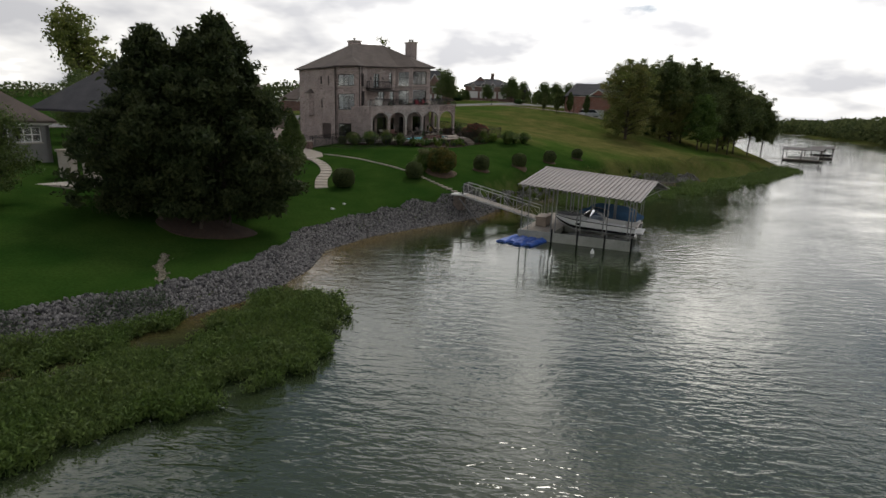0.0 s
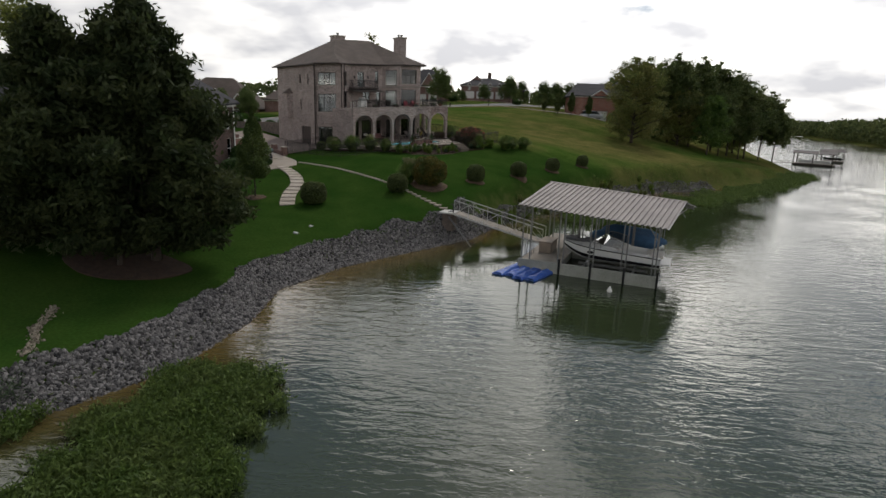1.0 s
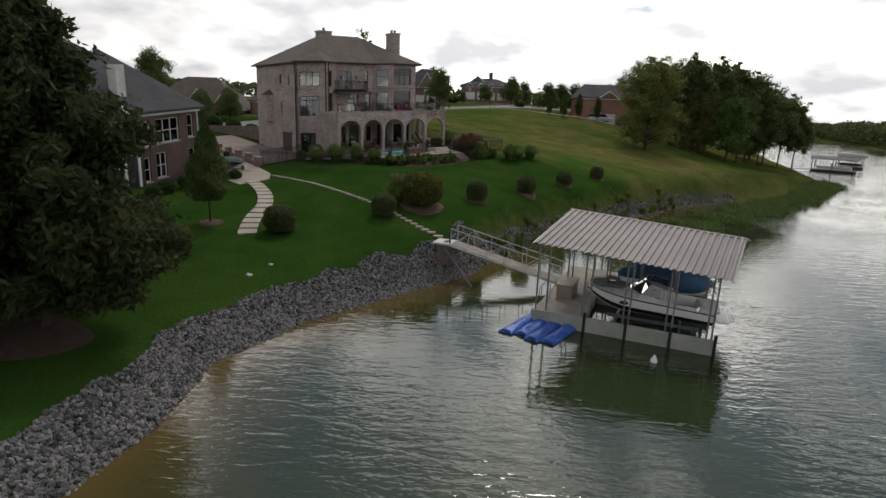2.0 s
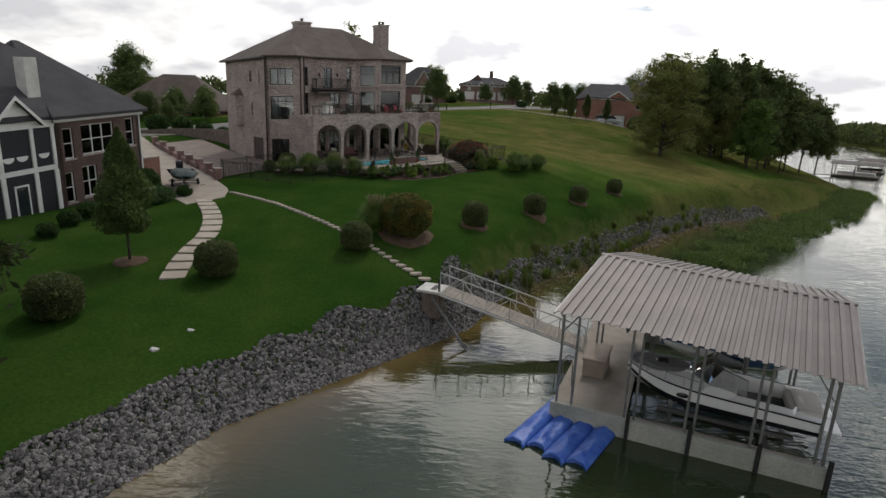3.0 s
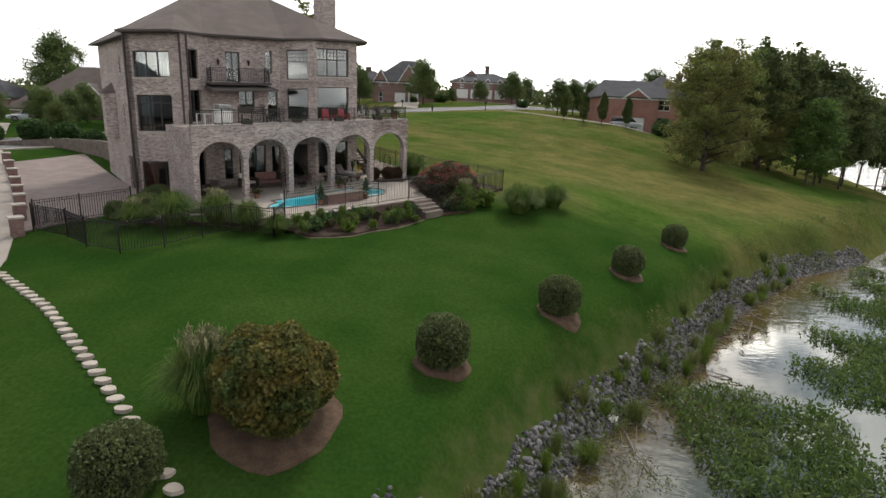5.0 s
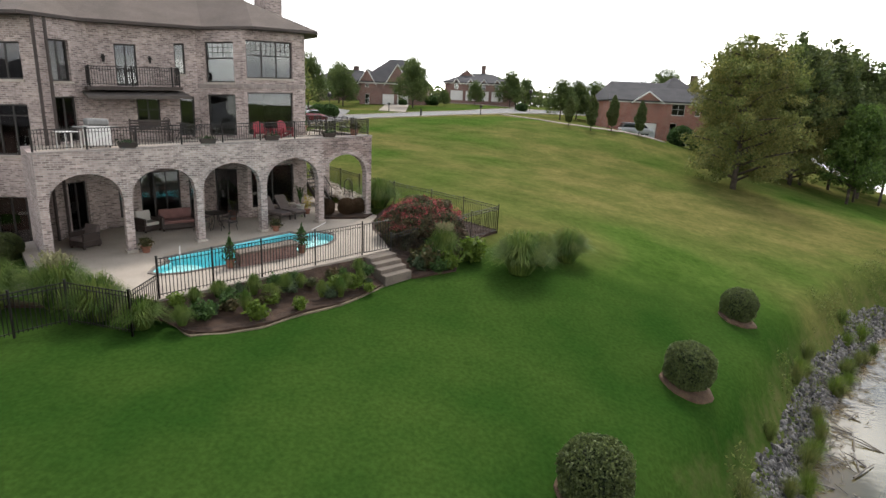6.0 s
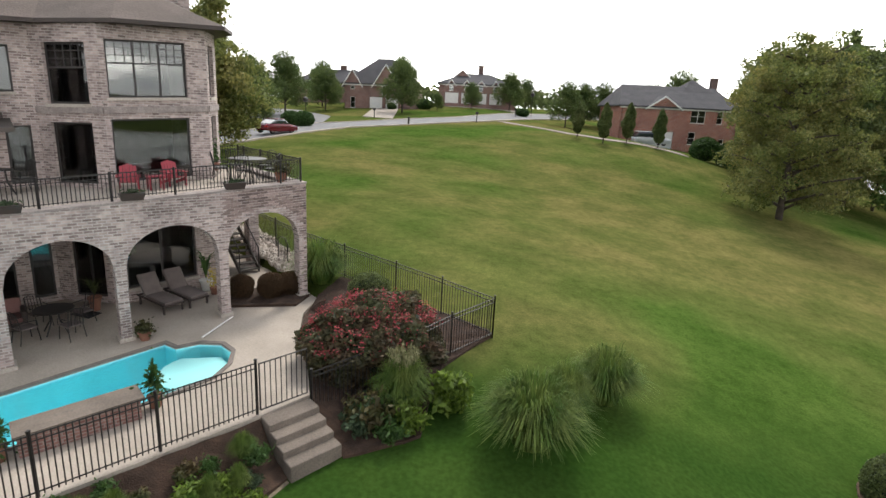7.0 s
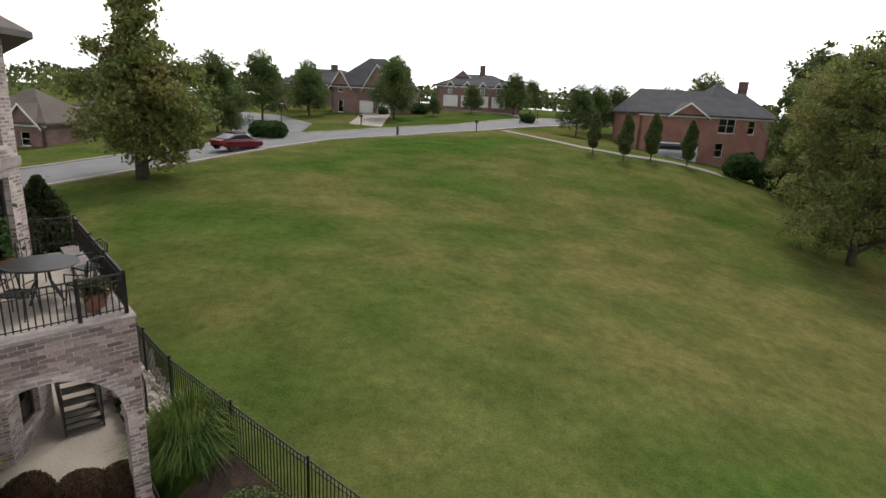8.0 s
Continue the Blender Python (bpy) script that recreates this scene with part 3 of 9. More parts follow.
def part(name, geo, material, parent=None, label="", smooth=False):
    """Links a mesh as one object, under a thing or a part."""
    me = geo if isinstance(geo, bpy.types.Mesh) else geo.mesh(name, smooth)
    if name in ("wall", "porch_block", "arch_ring", "stone_band"):
        bm = bmesh.new()
        bm.from_mesh(me)
        bmesh.ops.remove_doubles(bm, verts=bm.verts, dist=0.0005)
        bm.to_mesh(me)
        bm.free()
    if not me.materials:
        me.materials.append(material)
    ob = new(name, me)
    if parent is not None:
        ob.parent = parent
        if parent.data is None:
            ob.matrix_parent_inverse = parent.matrix_basis.inverted()
    if label:
        ob["label"] = label
    return ob


def thing(name, at, label, category, group="", kind=""):
    """An empty at a thing's base, for its parts."""
    ob = new(name)
    ob.empty_display_size = 0.2
    ob.matrix_world = at if isinstance(at, Matrix) else Matrix.Translation(at)
    return tagged(ob, label, category, group, kind)


def leaf_mesh(name, centres, size, seed=0, stretch=1.6, up=0.0, jitter=0.35):
    """One mesh of many small folded leaves or clumps round the given points (n x 3)."""
    rng = np.random.default_rng(seed)
    c = np.asarray(centres, float)
    n = len(c)
    d = rng.normal(size=(n, 3))
    d[:, 2] += up
    d /= np.linalg.norm(d, axis=1)[:, None]
    e = rng.normal(size=(n, 3))
    e -= d * (e * d).sum(1)[:, None]
    e /= np.linalg.norm(e, axis=1)[:, None]
    s = size * (1 + jitter * rng.uniform(-1, 1, n))[:, None]
    nrm = np.cross(d, e)
    a, b = c - d * s * stretch / 2, c + d * s * stretch / 2
    p, q = c + e * s / 2 + nrm * s * 0.15, c - e * s / 2 + nrm * s * 0.15
    v = np.stack([a, p, b, q], 1).reshape(-1, 3)
    me = bpy.data.meshes.new(name)
    me.vertices.add(4 * n)
    me.vertices.foreach_set("co", v.astype(np.float32).ravel())
    base = np.arange(n)[:, None] * 4
    tri = np.concatenate([base + [0, 1, 2], base + [0, 2, 3]], 1).reshape(-1)
    me.loops.add(len(tri))
    me.loops.foreach_set("vertex_index", tri.astype(np.int32))
    me.polygons.add(2 * n)
    me.polygons.foreach_set("loop_start", np.arange(0, 6 * n, 3, dtype=np.int32))
    me.update(calc_edges=True)
    me.validate()
    return me


# ---------------------------------------------------------------- land and water
SHORE = [(-60, -90), (-34, -30), (-20, -6), (-11.8, 1.9), (-8.9, 4.4), (-6.6, 8), (-5.9, 12.5), (-6.3, 17), (-4.2, 21.7), (-1.1, 25.6),
         (1.5, 28.8), (3.3, 31.2), (4.9, 35.5), (7.6, 40.2), (10.8, 44.4), (14.2, 48.4), (19.0, 55.0), (27, 64), (36, 70), (47, 81), (58, 93), (67, 107),
         (70, 130), (85, 180), (150, 400), (330, 800), (900, 2600)]
FAR_SHORE = [(150, -2600), (150, -300), (165, 0), (180, 150), (199, 274), (322, 590), (330, 740), (200, 900), (60, 1300), (0, 2600)]
YARD = [(-12, 15, 1.15), (-20, 12, 2.2), (-8, 24, 1.6), (-8.2, 29.5, 2.3), (-14, 32, 2.5), (-21, 33, 3.2), (-2.8, 33.4, 2.8), (-0.4, 35.1, 3.0),
        (0.6, 31.4, 2.05), (3.3, 39.5, 3.2), (7.4, 44.3, 3.3), (11.2, 49.6, 3.5), (15.3, 55.6, 3.6), (-4.3, 35.7, 3.3), (-13.7, 43.2, 3.9),
        (-18, 45, 3.7), (-3.2, 47.6, 4.75), (2.4, 53.2, 4.85), (6.6, 54.4, 5.2), (5.5, 58.5, 5.8), (-12, 51.5, 5.0), (-22.5, 62, 4.9), (-3, 57, 5.2), (-10, 60, 5.2)]
HILL = [(1, 64, 6.4), (-6, 72, 7.4), (-15.6, 85.4, 8.45), (-14, 97, 9.4), (-13, 115, 10.3), (5, 123, 11.3), (8, 82, 7.1), (28.7, 87.4, 5.3), (23.4, 106, 9.6),
        (30, 124, 8.8), (12, 138, 12), (40, 78, 2.6), (48, 105, 3.6), (20, 70, 4.6), (-36, 72, 6.1), (-58, 110, 8), (-42, 30, 4.2), (-70, 0, 4), (-45, -40, 2.5), (-30, 140, 11.5),
        (60, 190, 11), (-110, 200, 12), (0, 240, 14), (42, 126, 7.5), (60, 140, 5)]


def seg_dist(px, py, line):
    """Distance to a polyline, and whether the point lies to its left."""
    best = np.full(px.shape, 1e9)
    side = np.zeros(px.shape)
    for (x0, y0), (x1, y1) in zip(line[:-1], line[1:]):
        dx, dy = x1 - x0, y1 - y0
        t = np.clip(((px - x0) * dx + (py - y0) * dy) / (dx * dx + dy * dy), 0, 1)
        qx, qy = px - x0 - t * dx, py - y0 - t * dy
        d = np.hypot(qx, qy)
        s = dx * (py - y0) - dy * (px - x0)
        near = d < best - 1e-9
        best = np.where(near, d, best)
        side = np.where(near, s, side)
    return best, side


_sp = np.array(YARD + HILL, float)


def _tps(r2):
    return np.where(r2 > 1e-9, r2 * np.log(r2 + 1e-12), 0.0)


_k = _tps(((_sp[:, None, :2] - _sp[None, :, :2]) ** 2).sum(2)) + np.eye(len(_sp)) * 8.0
_q = np.c_[np.ones(len(_sp)), _sp[:, :2]]
_w = np.linalg.solve(np.block([[_k, _q], [_q.T, np.zeros((3, 3))]]), np.r_[_sp[:, 2], 0, 0, 0])


def ground(x, y):
    """Height of the land or the lake bed at plan points."""
    x, y = np.atleast_1d(np.asarray(x, float)), np.atleast_1d(np.asarray(y, float))
    cx, cy = np.clip(x, -120, 75), np.clip(y, -50, 250)
    z = _w[-3] + _w[-2] * cx + _w[-1] * cy
    for (sx, sy, _), w in zip(_sp, _w[:-3]):
        z = z + w * _tps((cx - sx) ** 2 + (cy - sy) ** 2)
    z = np.clip(z, 1.0, 15.0)
    # level platform dug for the lake house
    hu, hv = (x + 12.66) * 0.7133 + (y - 55.4) * 0.7009, -(x + 12.66) * 0.7009 + (y - 55.4) * 0.7133
    z = np.where((hu > 0.6) & (hu < 10.2) & (hv > -8.9) & (hv < -3.8), 3.6, z)
    z = np.where((hu > -1.5) & (hu < 12.7) & (hv > -9.6) & (hv < 13), np.minimum(z, 5.1), z)
    d, s = seg_dist(x, y, SHORE)
    land = np.where(s > 0, d, -d)
    u = np.clip(land / 2.3, 0, 1)
    u = u * u * (3 - 2 * u) * 0.6 + u * 0.4
    near = np.where(land > 0, z * u, -1.6 * (1 - np.exp(np.minimum(land, 0) / 3.0)))
    d2, s2 = seg_dist(x, y, FAR_SHORE)
    far = np.where(s2 < 0, np.minimum(4.0, d2 * 0.12), -99)
    return np.maximum(near, far)


def gz(x, y):
    return float(ground(x, y)[0])


def axis_steps(lo, hi, step, reach):
    a = list(np.arange(lo, hi + 1e-6, step))
    k, p = step, hi
    while p < reach:
        k *= 1.22
        p += k
        a.append(p)
    k, p = step, lo
    while p > -reach:
        k *= 1.22
        p -= k
        a.insert(0, p)
    return np.array(a)


_xs, _ys = axis_steps(-40, 60, 0.6, 2500), axis_steps(-8, 120, 0.6, 2500)
_gx, _gy = np.meshgrid(_xs, _ys)
_gzv = ground(_gx.ravel(), _gy.ravel())
_d, _s = seg_dist(_gx.ravel(), _gy.ravel(), SHORE)
_rs = np.random.default_rng(5)
_gzv = _gzv + np.where(_gzv > 0.3, 0.02 * _rs.normal(size=_gzv.shape), 0)
_nx, _ny = len(_xs), len(_ys)
_v = np.c_[_gx.ravel(), _gy.ravel(), _gzv]
_i = np.arange(_nx * _ny).reshape(_ny, _nx)
_f = np.stack([_i[:-1, :-1], _i[:-1, 1:], _i[1:, 1:], _i[1:, :-1]], -1).reshape(-1, 4)
_me = bpy.data.meshes.new("ground")
_me.from_pydata(_v.tolist(), [], _f.tolist())
_me.shade_smooth()
_in = _me.attributes.new("inland", 'FLOAT', 'POINT')      # distance from the water's edge
_in.data.foreach_set("value", np.clip(np.where(_s > 0, _d, 0), 0, 50).astype(np.float32))
land = part("ground", _me, M_LAWN)
tagged(land, "mown green lawn rising from the lake bank, drier and browner up the hill", "lawn", kind="structure")

_wx, _wy = axis_steps(-40, 60, 1.0, 2500), axis_steps(-20, 110, 1.0, 2500)
_hx, _hy = np.meshgrid(_wx, _wy)
_i = np.arange(len(_wx) * len(_wy)).reshape(len(_wy), len(_wx))
_me = bpy.data.meshes.new("water")
_me.from_pydata(np.c_[_hx.ravel(), _hy.ravel(), np.zeros(_hx.size)].tolist(), [], np.stack([_i[:-1, :-1], _i[:-1, 1:], _i[1:, 1:], _i[1:, :-1]], -1).reshape(-1, 4).tolist())
_dp = _me.attributes.new("depth", 'FLOAT', 'POINT')     # depth of the lake bed below the surface
_dp.data.foreach_set("value", np.clip(-ground(_hx.ravel(), _hy.ravel()), 0, 2).astype(np.float32))
lake = part("water", _me, M_WATER)
tagged(lake, "olive green rippled lake water reflecting a bright cloudy sky", "lake", kind="structure")

# ---------------------------------------------------------------- the brick lake house
HO, HA = Vector((-12.66, 55.4, 0.0)), radians(44.5)
HU, HV = Vector((math.cos(HA), math.sin(HA), 0)), Vector((-math.sin(HA), math.cos(HA), 0))
FALL = 0.05                              # the terrace lines rise gently along the front


def H(u, v, z):
    """House plan (u along the lake front, v into the house) to the world."""
    return HO + HU * u + HV * v + Vector((0, 0, z + FALL * (u - 6)))


class HGeo(Geo):
    """Geo in house coordinates."""

    def add(self, vs, fs):
        n = len(self.v)
        self.v.extend(tuple(H(*p)) for p in vs)
        self.f.extend(tuple(i + n for i in f) for f in fs)
        return self


def wall_face(g, a, b, z0, z1, holes=(), thick=0.3):
    """An upright wall from plan point a to b (its outside to the right of a to b), with holes (s0, s1, z0, z1) right through."""
    a, b = Vector(a), Vector(b)
    L = (b - a).length
    d = (b - a) / L
    n = Vector((-d.y, d.x))               # inwards
    ss = sorted({0.0, L, *[h[0] for h in holes], *[h[1] for h in holes]})
    for s0, s1 in zip(ss[:-1], ss[1:]):
        cuts = sorted((h[2], h[3]) for h in holes if h[0] < s1 - 1e-6 and h[1] > s0 + 1e-6)
        z = z0
        spans = []
        for c0, c1 in cuts:
            if c0 > z + 1e-6:
                spans.append((z, c0))
            z = max(z, c1)
        if z < z1 - 1e-6:
            spans.append((z, z1))
        for q0, q1 in spans:
            p = [a + d * s0, a + d * s1, a + d * s1 + n * thick, a + d * s0 + n * thick]
            vs = [(*w, q0) for w in p] + [(*w, q1) for w in p]
            g.add(vs, [(0, 3, 2, 1), (4, 5, 6, 7), (0, 1, 5, 4), (1, 2, 6, 5), (2, 3, 7, 6), (3, 0, 4, 7)])
    return g


def window_unit(name, parent, a, b, hole, cols, rows=(), geo=None, glass=None, frame_mat=None, curtain=None, depth=0.12, sill=True, fw=0.06, label="", lattice=0):
    """Frame, mullions and panes set into a wall opening."""
    geo = geo or HGeo
    a, b = Vector(a), Vector(b)
    d = (b - a).normalized()
    n = Vector((-d.y, d.x))
    s0, s1, z0, z1 = hole

    def bar(g, p0, p1, q0, q1, i0, i1):
        w = [a + d * p0 + n * i0, a + d * p1 + n * i0, a + d * p1 + n * i1, a + d * p0 + n * i1]
        g.add([(*k, q0) for k in w] + [(*k, q1) for k in w],
              [(0, 3, 2, 1), (4, 5, 6, 7), (0, 1, 5, 4), (1, 2, 6, 5), (2, 3, 7, 6), (3, 0, 4, 7)])

    g = geo()
    i0, i1 = depth, depth + 0.07
    bar(g, s0, s0 + fw, z0, z1, i0, i1)
    bar(g, s1 - fw, s1, z0, z1, i0, i1)
    bar(g, s0 + fw, s1 - fw, z1 - fw, z1, i0, i1)
    bar(g, s0 + fw, s1 - fw, z0, z0 + fw, i0, i1)
    fr = part(name, g, frame_mat or M_FRAME, parent, label)
    m = geo()
    xs = [s0 + fw + (s1 - s0 - 2 * fw) * i / cols for i in range(cols + 1)]
    zs = [z0 + fw] + [z0 + (z1 - z0) * r for r in rows] + [z1 - fw]
    for x in xs[1:-1]:
        bar(m, x - 0.03, x + 0.03, z0 + fw, z1 - fw, i0 + 0.005, i1 - 0.005)
    for z in zs[1:-1]:
        bar(m, s0 + fw, s1 - fw, z - 0.025, z + 0.025, i0 + 0.008, i1 - 0.008)
    if lattice:                         # thin bars across the top lights
        zl = zs[-2] + 0.025
        for x0, x1 in zip(xs[:-1], xs[1:]):
            for j in range(1, lattice):
                x = x0 + (x1 - x0) * j / lattice
                bar(m, x - 0.011, x + 0.011, zl, z1 - fw, i0 + 0.012, i1 - 0.012)
        for f in (0.36, 0.72):
            z = zl + (z1 - fw - zl) * f
            bar(m, s0 + fw, s1 - fw, z - 0.011, z + 0.011, i0 + 0.014, i1 - 0.014)
    if m.v:
        part("mullions", m, frame_mat or M_FRAME, fr)
    for x0, x1 in zip(xs[:-1], xs[1:]):
        p = geo()
        bar(p, x0 + 0.002, x1 - 0.002, z0 + fw, z1 - fw, i0 + 0.03, i0 + 0.04)
        part("pane", p, glass or M_GLASS, fr)
    if sill:
        s = geo()
        bar(s, s0 - 0.06, s1 + 0.06, z0 - 0.09, z0 - 0.004, -0.05, 0.1)
        part("sill", s, M_STONE, fr)
    if curtain:
        for c0, c1 in curtain:
            c = geo()
            k = 14
            pts = [a + d * (c0 + (c1 - c0) * i / k) + n * (i1 + 0.12 + 0.04 * math.sin(i * 2.4)) for i in range(k + 1)]
            c.add([(*w, z0 + 0.02) for w in pts] + [(*w, z1 - 0.03) for w in pts], [(i, i + 1, k + 2 + i, k + 1 + i) for i in range(k)])
            part("curtain", c, M_CURTAIN, fr)
    return fr


house = thing("lake_house", H(5, 6, 5.4), "large three-storey pale pink brick lake house with brown hipped roof", "house")
PL = [(-1.6, 2.9), (-2.25, 2.25), (0, 0), (1.9, 1.2), (6.2, 0.95), (7.7, -0.8), (10.8, -0.8), (11.7, 0.9), (11.7, 12.5), (-1.6, 13.6)]
Z0, ZT, ZE = 5.0, 9.55, 14.45           # ground, terrace, eaves
FACES = {
    "turret_front": (PL[1], PL[2], [(0.4, 2.5, 12.05, 13.45), (0.4, 2.5, 9.1, 11.1), (0.4, 2.5, 5.35, 7.4)]),
    "turret_side": (PL[2], PL[3], [(0.5, 1.35, 12.0, 13.6), (0.5, 1.45, 9.6, 11.4), (0.6, 1.5, 5.8, 7.9)]),
    "balcony": (PL[3], PL[4], [(0.95, 1.8, 11.85, 13.6), (3.35, 3.8, 12.4, 13.75), (1.65, 2.6, 10.0, 11.35), (3.45, 4.1, 9.6, 11.4),
                               (0.6, 1.1, 6.0, 7.9), (1.5, 3.2, 5.8, 8.0), (3.6, 4.2, 5.8, 7.9)]),
    "bay_side": (PL[4], PL[5], [(0.42, 1.86, 12.05, 13.85), (0.42, 1.86, 9.6, 11.5), (0.55, 1.75, 5.8, 8.0)]),
    "bay_front": (PL[5], PL[6], [(0.17, 2.47, 12.25, 13.95), (0.17, 2.47, 9.65, 11.6), (0.2, 2.4, 6.1, 8.1)]),
    "bay_return": (PL[6], PL[7], [(0.45, 1.4, 12.25, 13.95), (0.45, 1.4, 9.65, 11.6), (0.5, 1.3, 6.1, 8.1)]),
    "east": (PL[7], PL[8], []),
    "north": (PL[8], PL[9], []),
    "west": (PL[9], PL[0], [(6.2, 6.7, 12.4, 13.4), (6.4, 6.75, 9.3, 10.5), (8.3, 8.65, 12.2, 13.4), (6.6, 9.0, 5.0, 7.3)]),
    "turret_back": (PL[0], PL[1], []),
}
for nm, (a, b, holes) in FACES.items():
    g = wall_face(HGeo(), a, b, Z0 - 1.2, ZE, holes)
    part("wall", g, M_BRICK, house)
W_SPEC = {"turret_front": [(3, (), [(0.5, 1.1), (1.7, 2.4)]), (3, (0.78,), [(0.5, 1.2)]), (3, (), None)],
          "turret_side": [(2, (), None)] * 3,
          "balcony": [(2, (), None), (1, (), None), (2, (0.6,), None), (1, (), None), (1, (), None), (3, (), None), (1, (), None)],
          "bay_side": [(1, (0.6,), None), (1, (), None), (2, (), None)],
          "bay_front": [(3, (0.6,), None), (1, (), None), (2, (), None)],
          "bay_return": [(1, (0.6,), None), (1, (), None), (1, (), None)],
          "west": [(1, (), None), (1, (), None), (1, (), None), (1, (), None)]}
for nm, spec in W_SPEC.items():
    a, b, holes = FACES[nm]
    for hole, (cols, rows, cur) in zip(holes, spec):
        if nm == "west" and hole[2] < 6:
            g = HGeo()
            wall_face(g, (a[0] + 0.12, a[1]), (b[0] + 0.12, b[1]), hole[2], hole[3], [(0, hole[0], 0, 20), (hole[1], 20, 0, 20)], 0.06)
            part("garage_door", g, M_GARAGE_BROWN, house, "dark brown panelled garage door")
            continue
        tall = hole[3] - hole[2] > 1.6 and cols <= 2 and hole[2] in (9.6, 11.85, 5.8)
        window_unit("glass_door" if tall else "window", house, a, b, hole, cols, rows, curtain=cur, sill=not tall, lattice=0 if not (nm.startswith("bay") and hole[2] > 12) else 5 if cols == 1 else 3)

# floors and added partition seen through the glass, the rooms' dimness in their colour
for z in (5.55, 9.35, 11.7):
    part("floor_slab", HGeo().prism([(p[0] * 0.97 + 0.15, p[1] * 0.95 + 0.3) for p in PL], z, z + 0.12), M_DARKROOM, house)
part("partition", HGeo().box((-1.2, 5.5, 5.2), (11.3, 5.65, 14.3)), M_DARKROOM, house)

# roof: hips over the main block, the turret and the bay
cen = Vector((5, 6.6))
OV = []
for p in PL:
    w = Vector(p) - cen
    OV.append((p[0] + 0.5 * (1 if w.x > 0 else -1) * min(1, abs(w.x) / 4), p[1] + 0.5 * (1 if w.y > 0 else -1) * min(1, abs(w.y) / 4)))
R1, R2, T1, T2 = (3.4, 7.2, 17.75), (8.0, 6.8, 17.75), (0.7, 2.9, 15.75), (9.0, 1.9, 16.0)
ev = [(*p, ZE + 0.05) for p in OV]
und = [(*p, ZE - 0.07) for p in OV]
g = HGeo()
g.add(ev + [R1, R2, T1, T2],
      [(0, 1, 12), (1, 2, 12), (2, 3, 12), (0, 12, 10), (12, 3, 10), (3, 4, 11, 10), (4, 5, 13), (5, 6, 13), (6, 7, 13), (4, 13, 11), (13, 7, 11),
       (7, 8, 11), (8, 9, 10, 11), (9, 0, 10)])
part("roof", g, M_SHINGLE, house, "brown asphalt shingle hip roof")
g = HGeo()
n = len(ev)
g.add(ev + und, [(i, n + i, n + (i + 1) % n, (i + 1) % n) for i in range(n)] + [tuple(range(n, 2 * n))])
part("eave_trim", g, M_GUTTER, house, "dark brown eaves and gutter")


def chimney(u, v, z0, z1, w, d, caps=1):
    c = part("chimney", HGeo().box((u - w / 2, v - d / 2, z0), (u + w / 2, v + d / 2, z1)), M_BRICK, house)
    part("chimney_cap", HGeo().box((u - w / 2 - 0.09, v - d / 2 - 0.09, z1 + 0.002), (u + w / 2 + 0.09, v + d / 2 + 0.09, z1 + 0.16)), M_STONE, c)
    for i in range(caps):
        du = (i - (caps - 1) / 2) * 0.45
        part("flue", HGeo().lathe([(0.13, z1 + 0.16), (0.13, z1 + 0.42), (0.2, z1 + 0.45), (0.2, z1 + 0.5)], 10, Matrix.Translation((u + du, v, 0))), M_GUTTER, c)


chimney(4.5, 8.6, 16.2, 18.15, 1.5, 1.1)
chimney(11.3, 4.4, 13.6, 18.0, 0.95, 1.5, 2)
# stone band below the upper bay windows
g = HGeo()
for a, b in ((PL[4], PL[5]), (PL[5], PL[6]), (PL[6], PL[7])):
    wall_face(g, a, b, 11.78, 11.98, (), -0.05)
part("stone_band", g, M_BRICK_LIGHT, house)
# downspouts
for (u, v) in ((-0.05, -0.12), (-2.3, 2.12), (0.35, -0.02)):
    part("downspout", HGeo().tube([(u, v, Z0), (u, v, ZE - 0.1)], 0.06, 8), M_GUTTER, house)
# oriel on the west wall
g = HGeo()
g.prism([(-1.62, 9.2), (-1.62, 11.0), (-2.2, 10.6), (-2.2, 9.6)][::-1], 8.3, 11.2)
ori = part("oriel", g, M_BRICK, house)
g = HGeo()
o = [(-1.6, 9.05), (-2.4, 9.5), (-2.4, 10.7), (-1.6, 11.15)]
g.add([(*p, 11.203) for p in o] + [(-1.6, 10.1, 11.85)], [(0, 1, 4), (1, 2, 4), (2, 3, 4), (3, 2, 1, 0)])
part("oriel_roof", g, M_SHINGLE, ori)

# arcade and terrace
ARC_V, ARC_T = -3.8, 0.38
COLS = [-0.75, 1.85, 4.45, 7.15, 9.95, 12.6]
CW = 0.14
SPRING, RISE = 7.75, 1.02
terr = thing("terrace", H(6, -2, 5.6), "pale brick terrace on five arches along the lake front", "terrace")
for c in COLS:
    part("column", HGeo().box((c - CW, ARC_V - ARC_T / 2, 5.55), (c + CW, ARC_V + ARC_T / 2, SPRING - 0.003)), M_BRICK, terr)
    part("column_base", HGeo().box((c - CW - 0.06, ARC_V - ARC_T / 2 - 0.06, 5.5), (c + CW + 0.06, ARC_V + ARC_T / 2 + 0.06, 5.72)), M_STONE, terr)
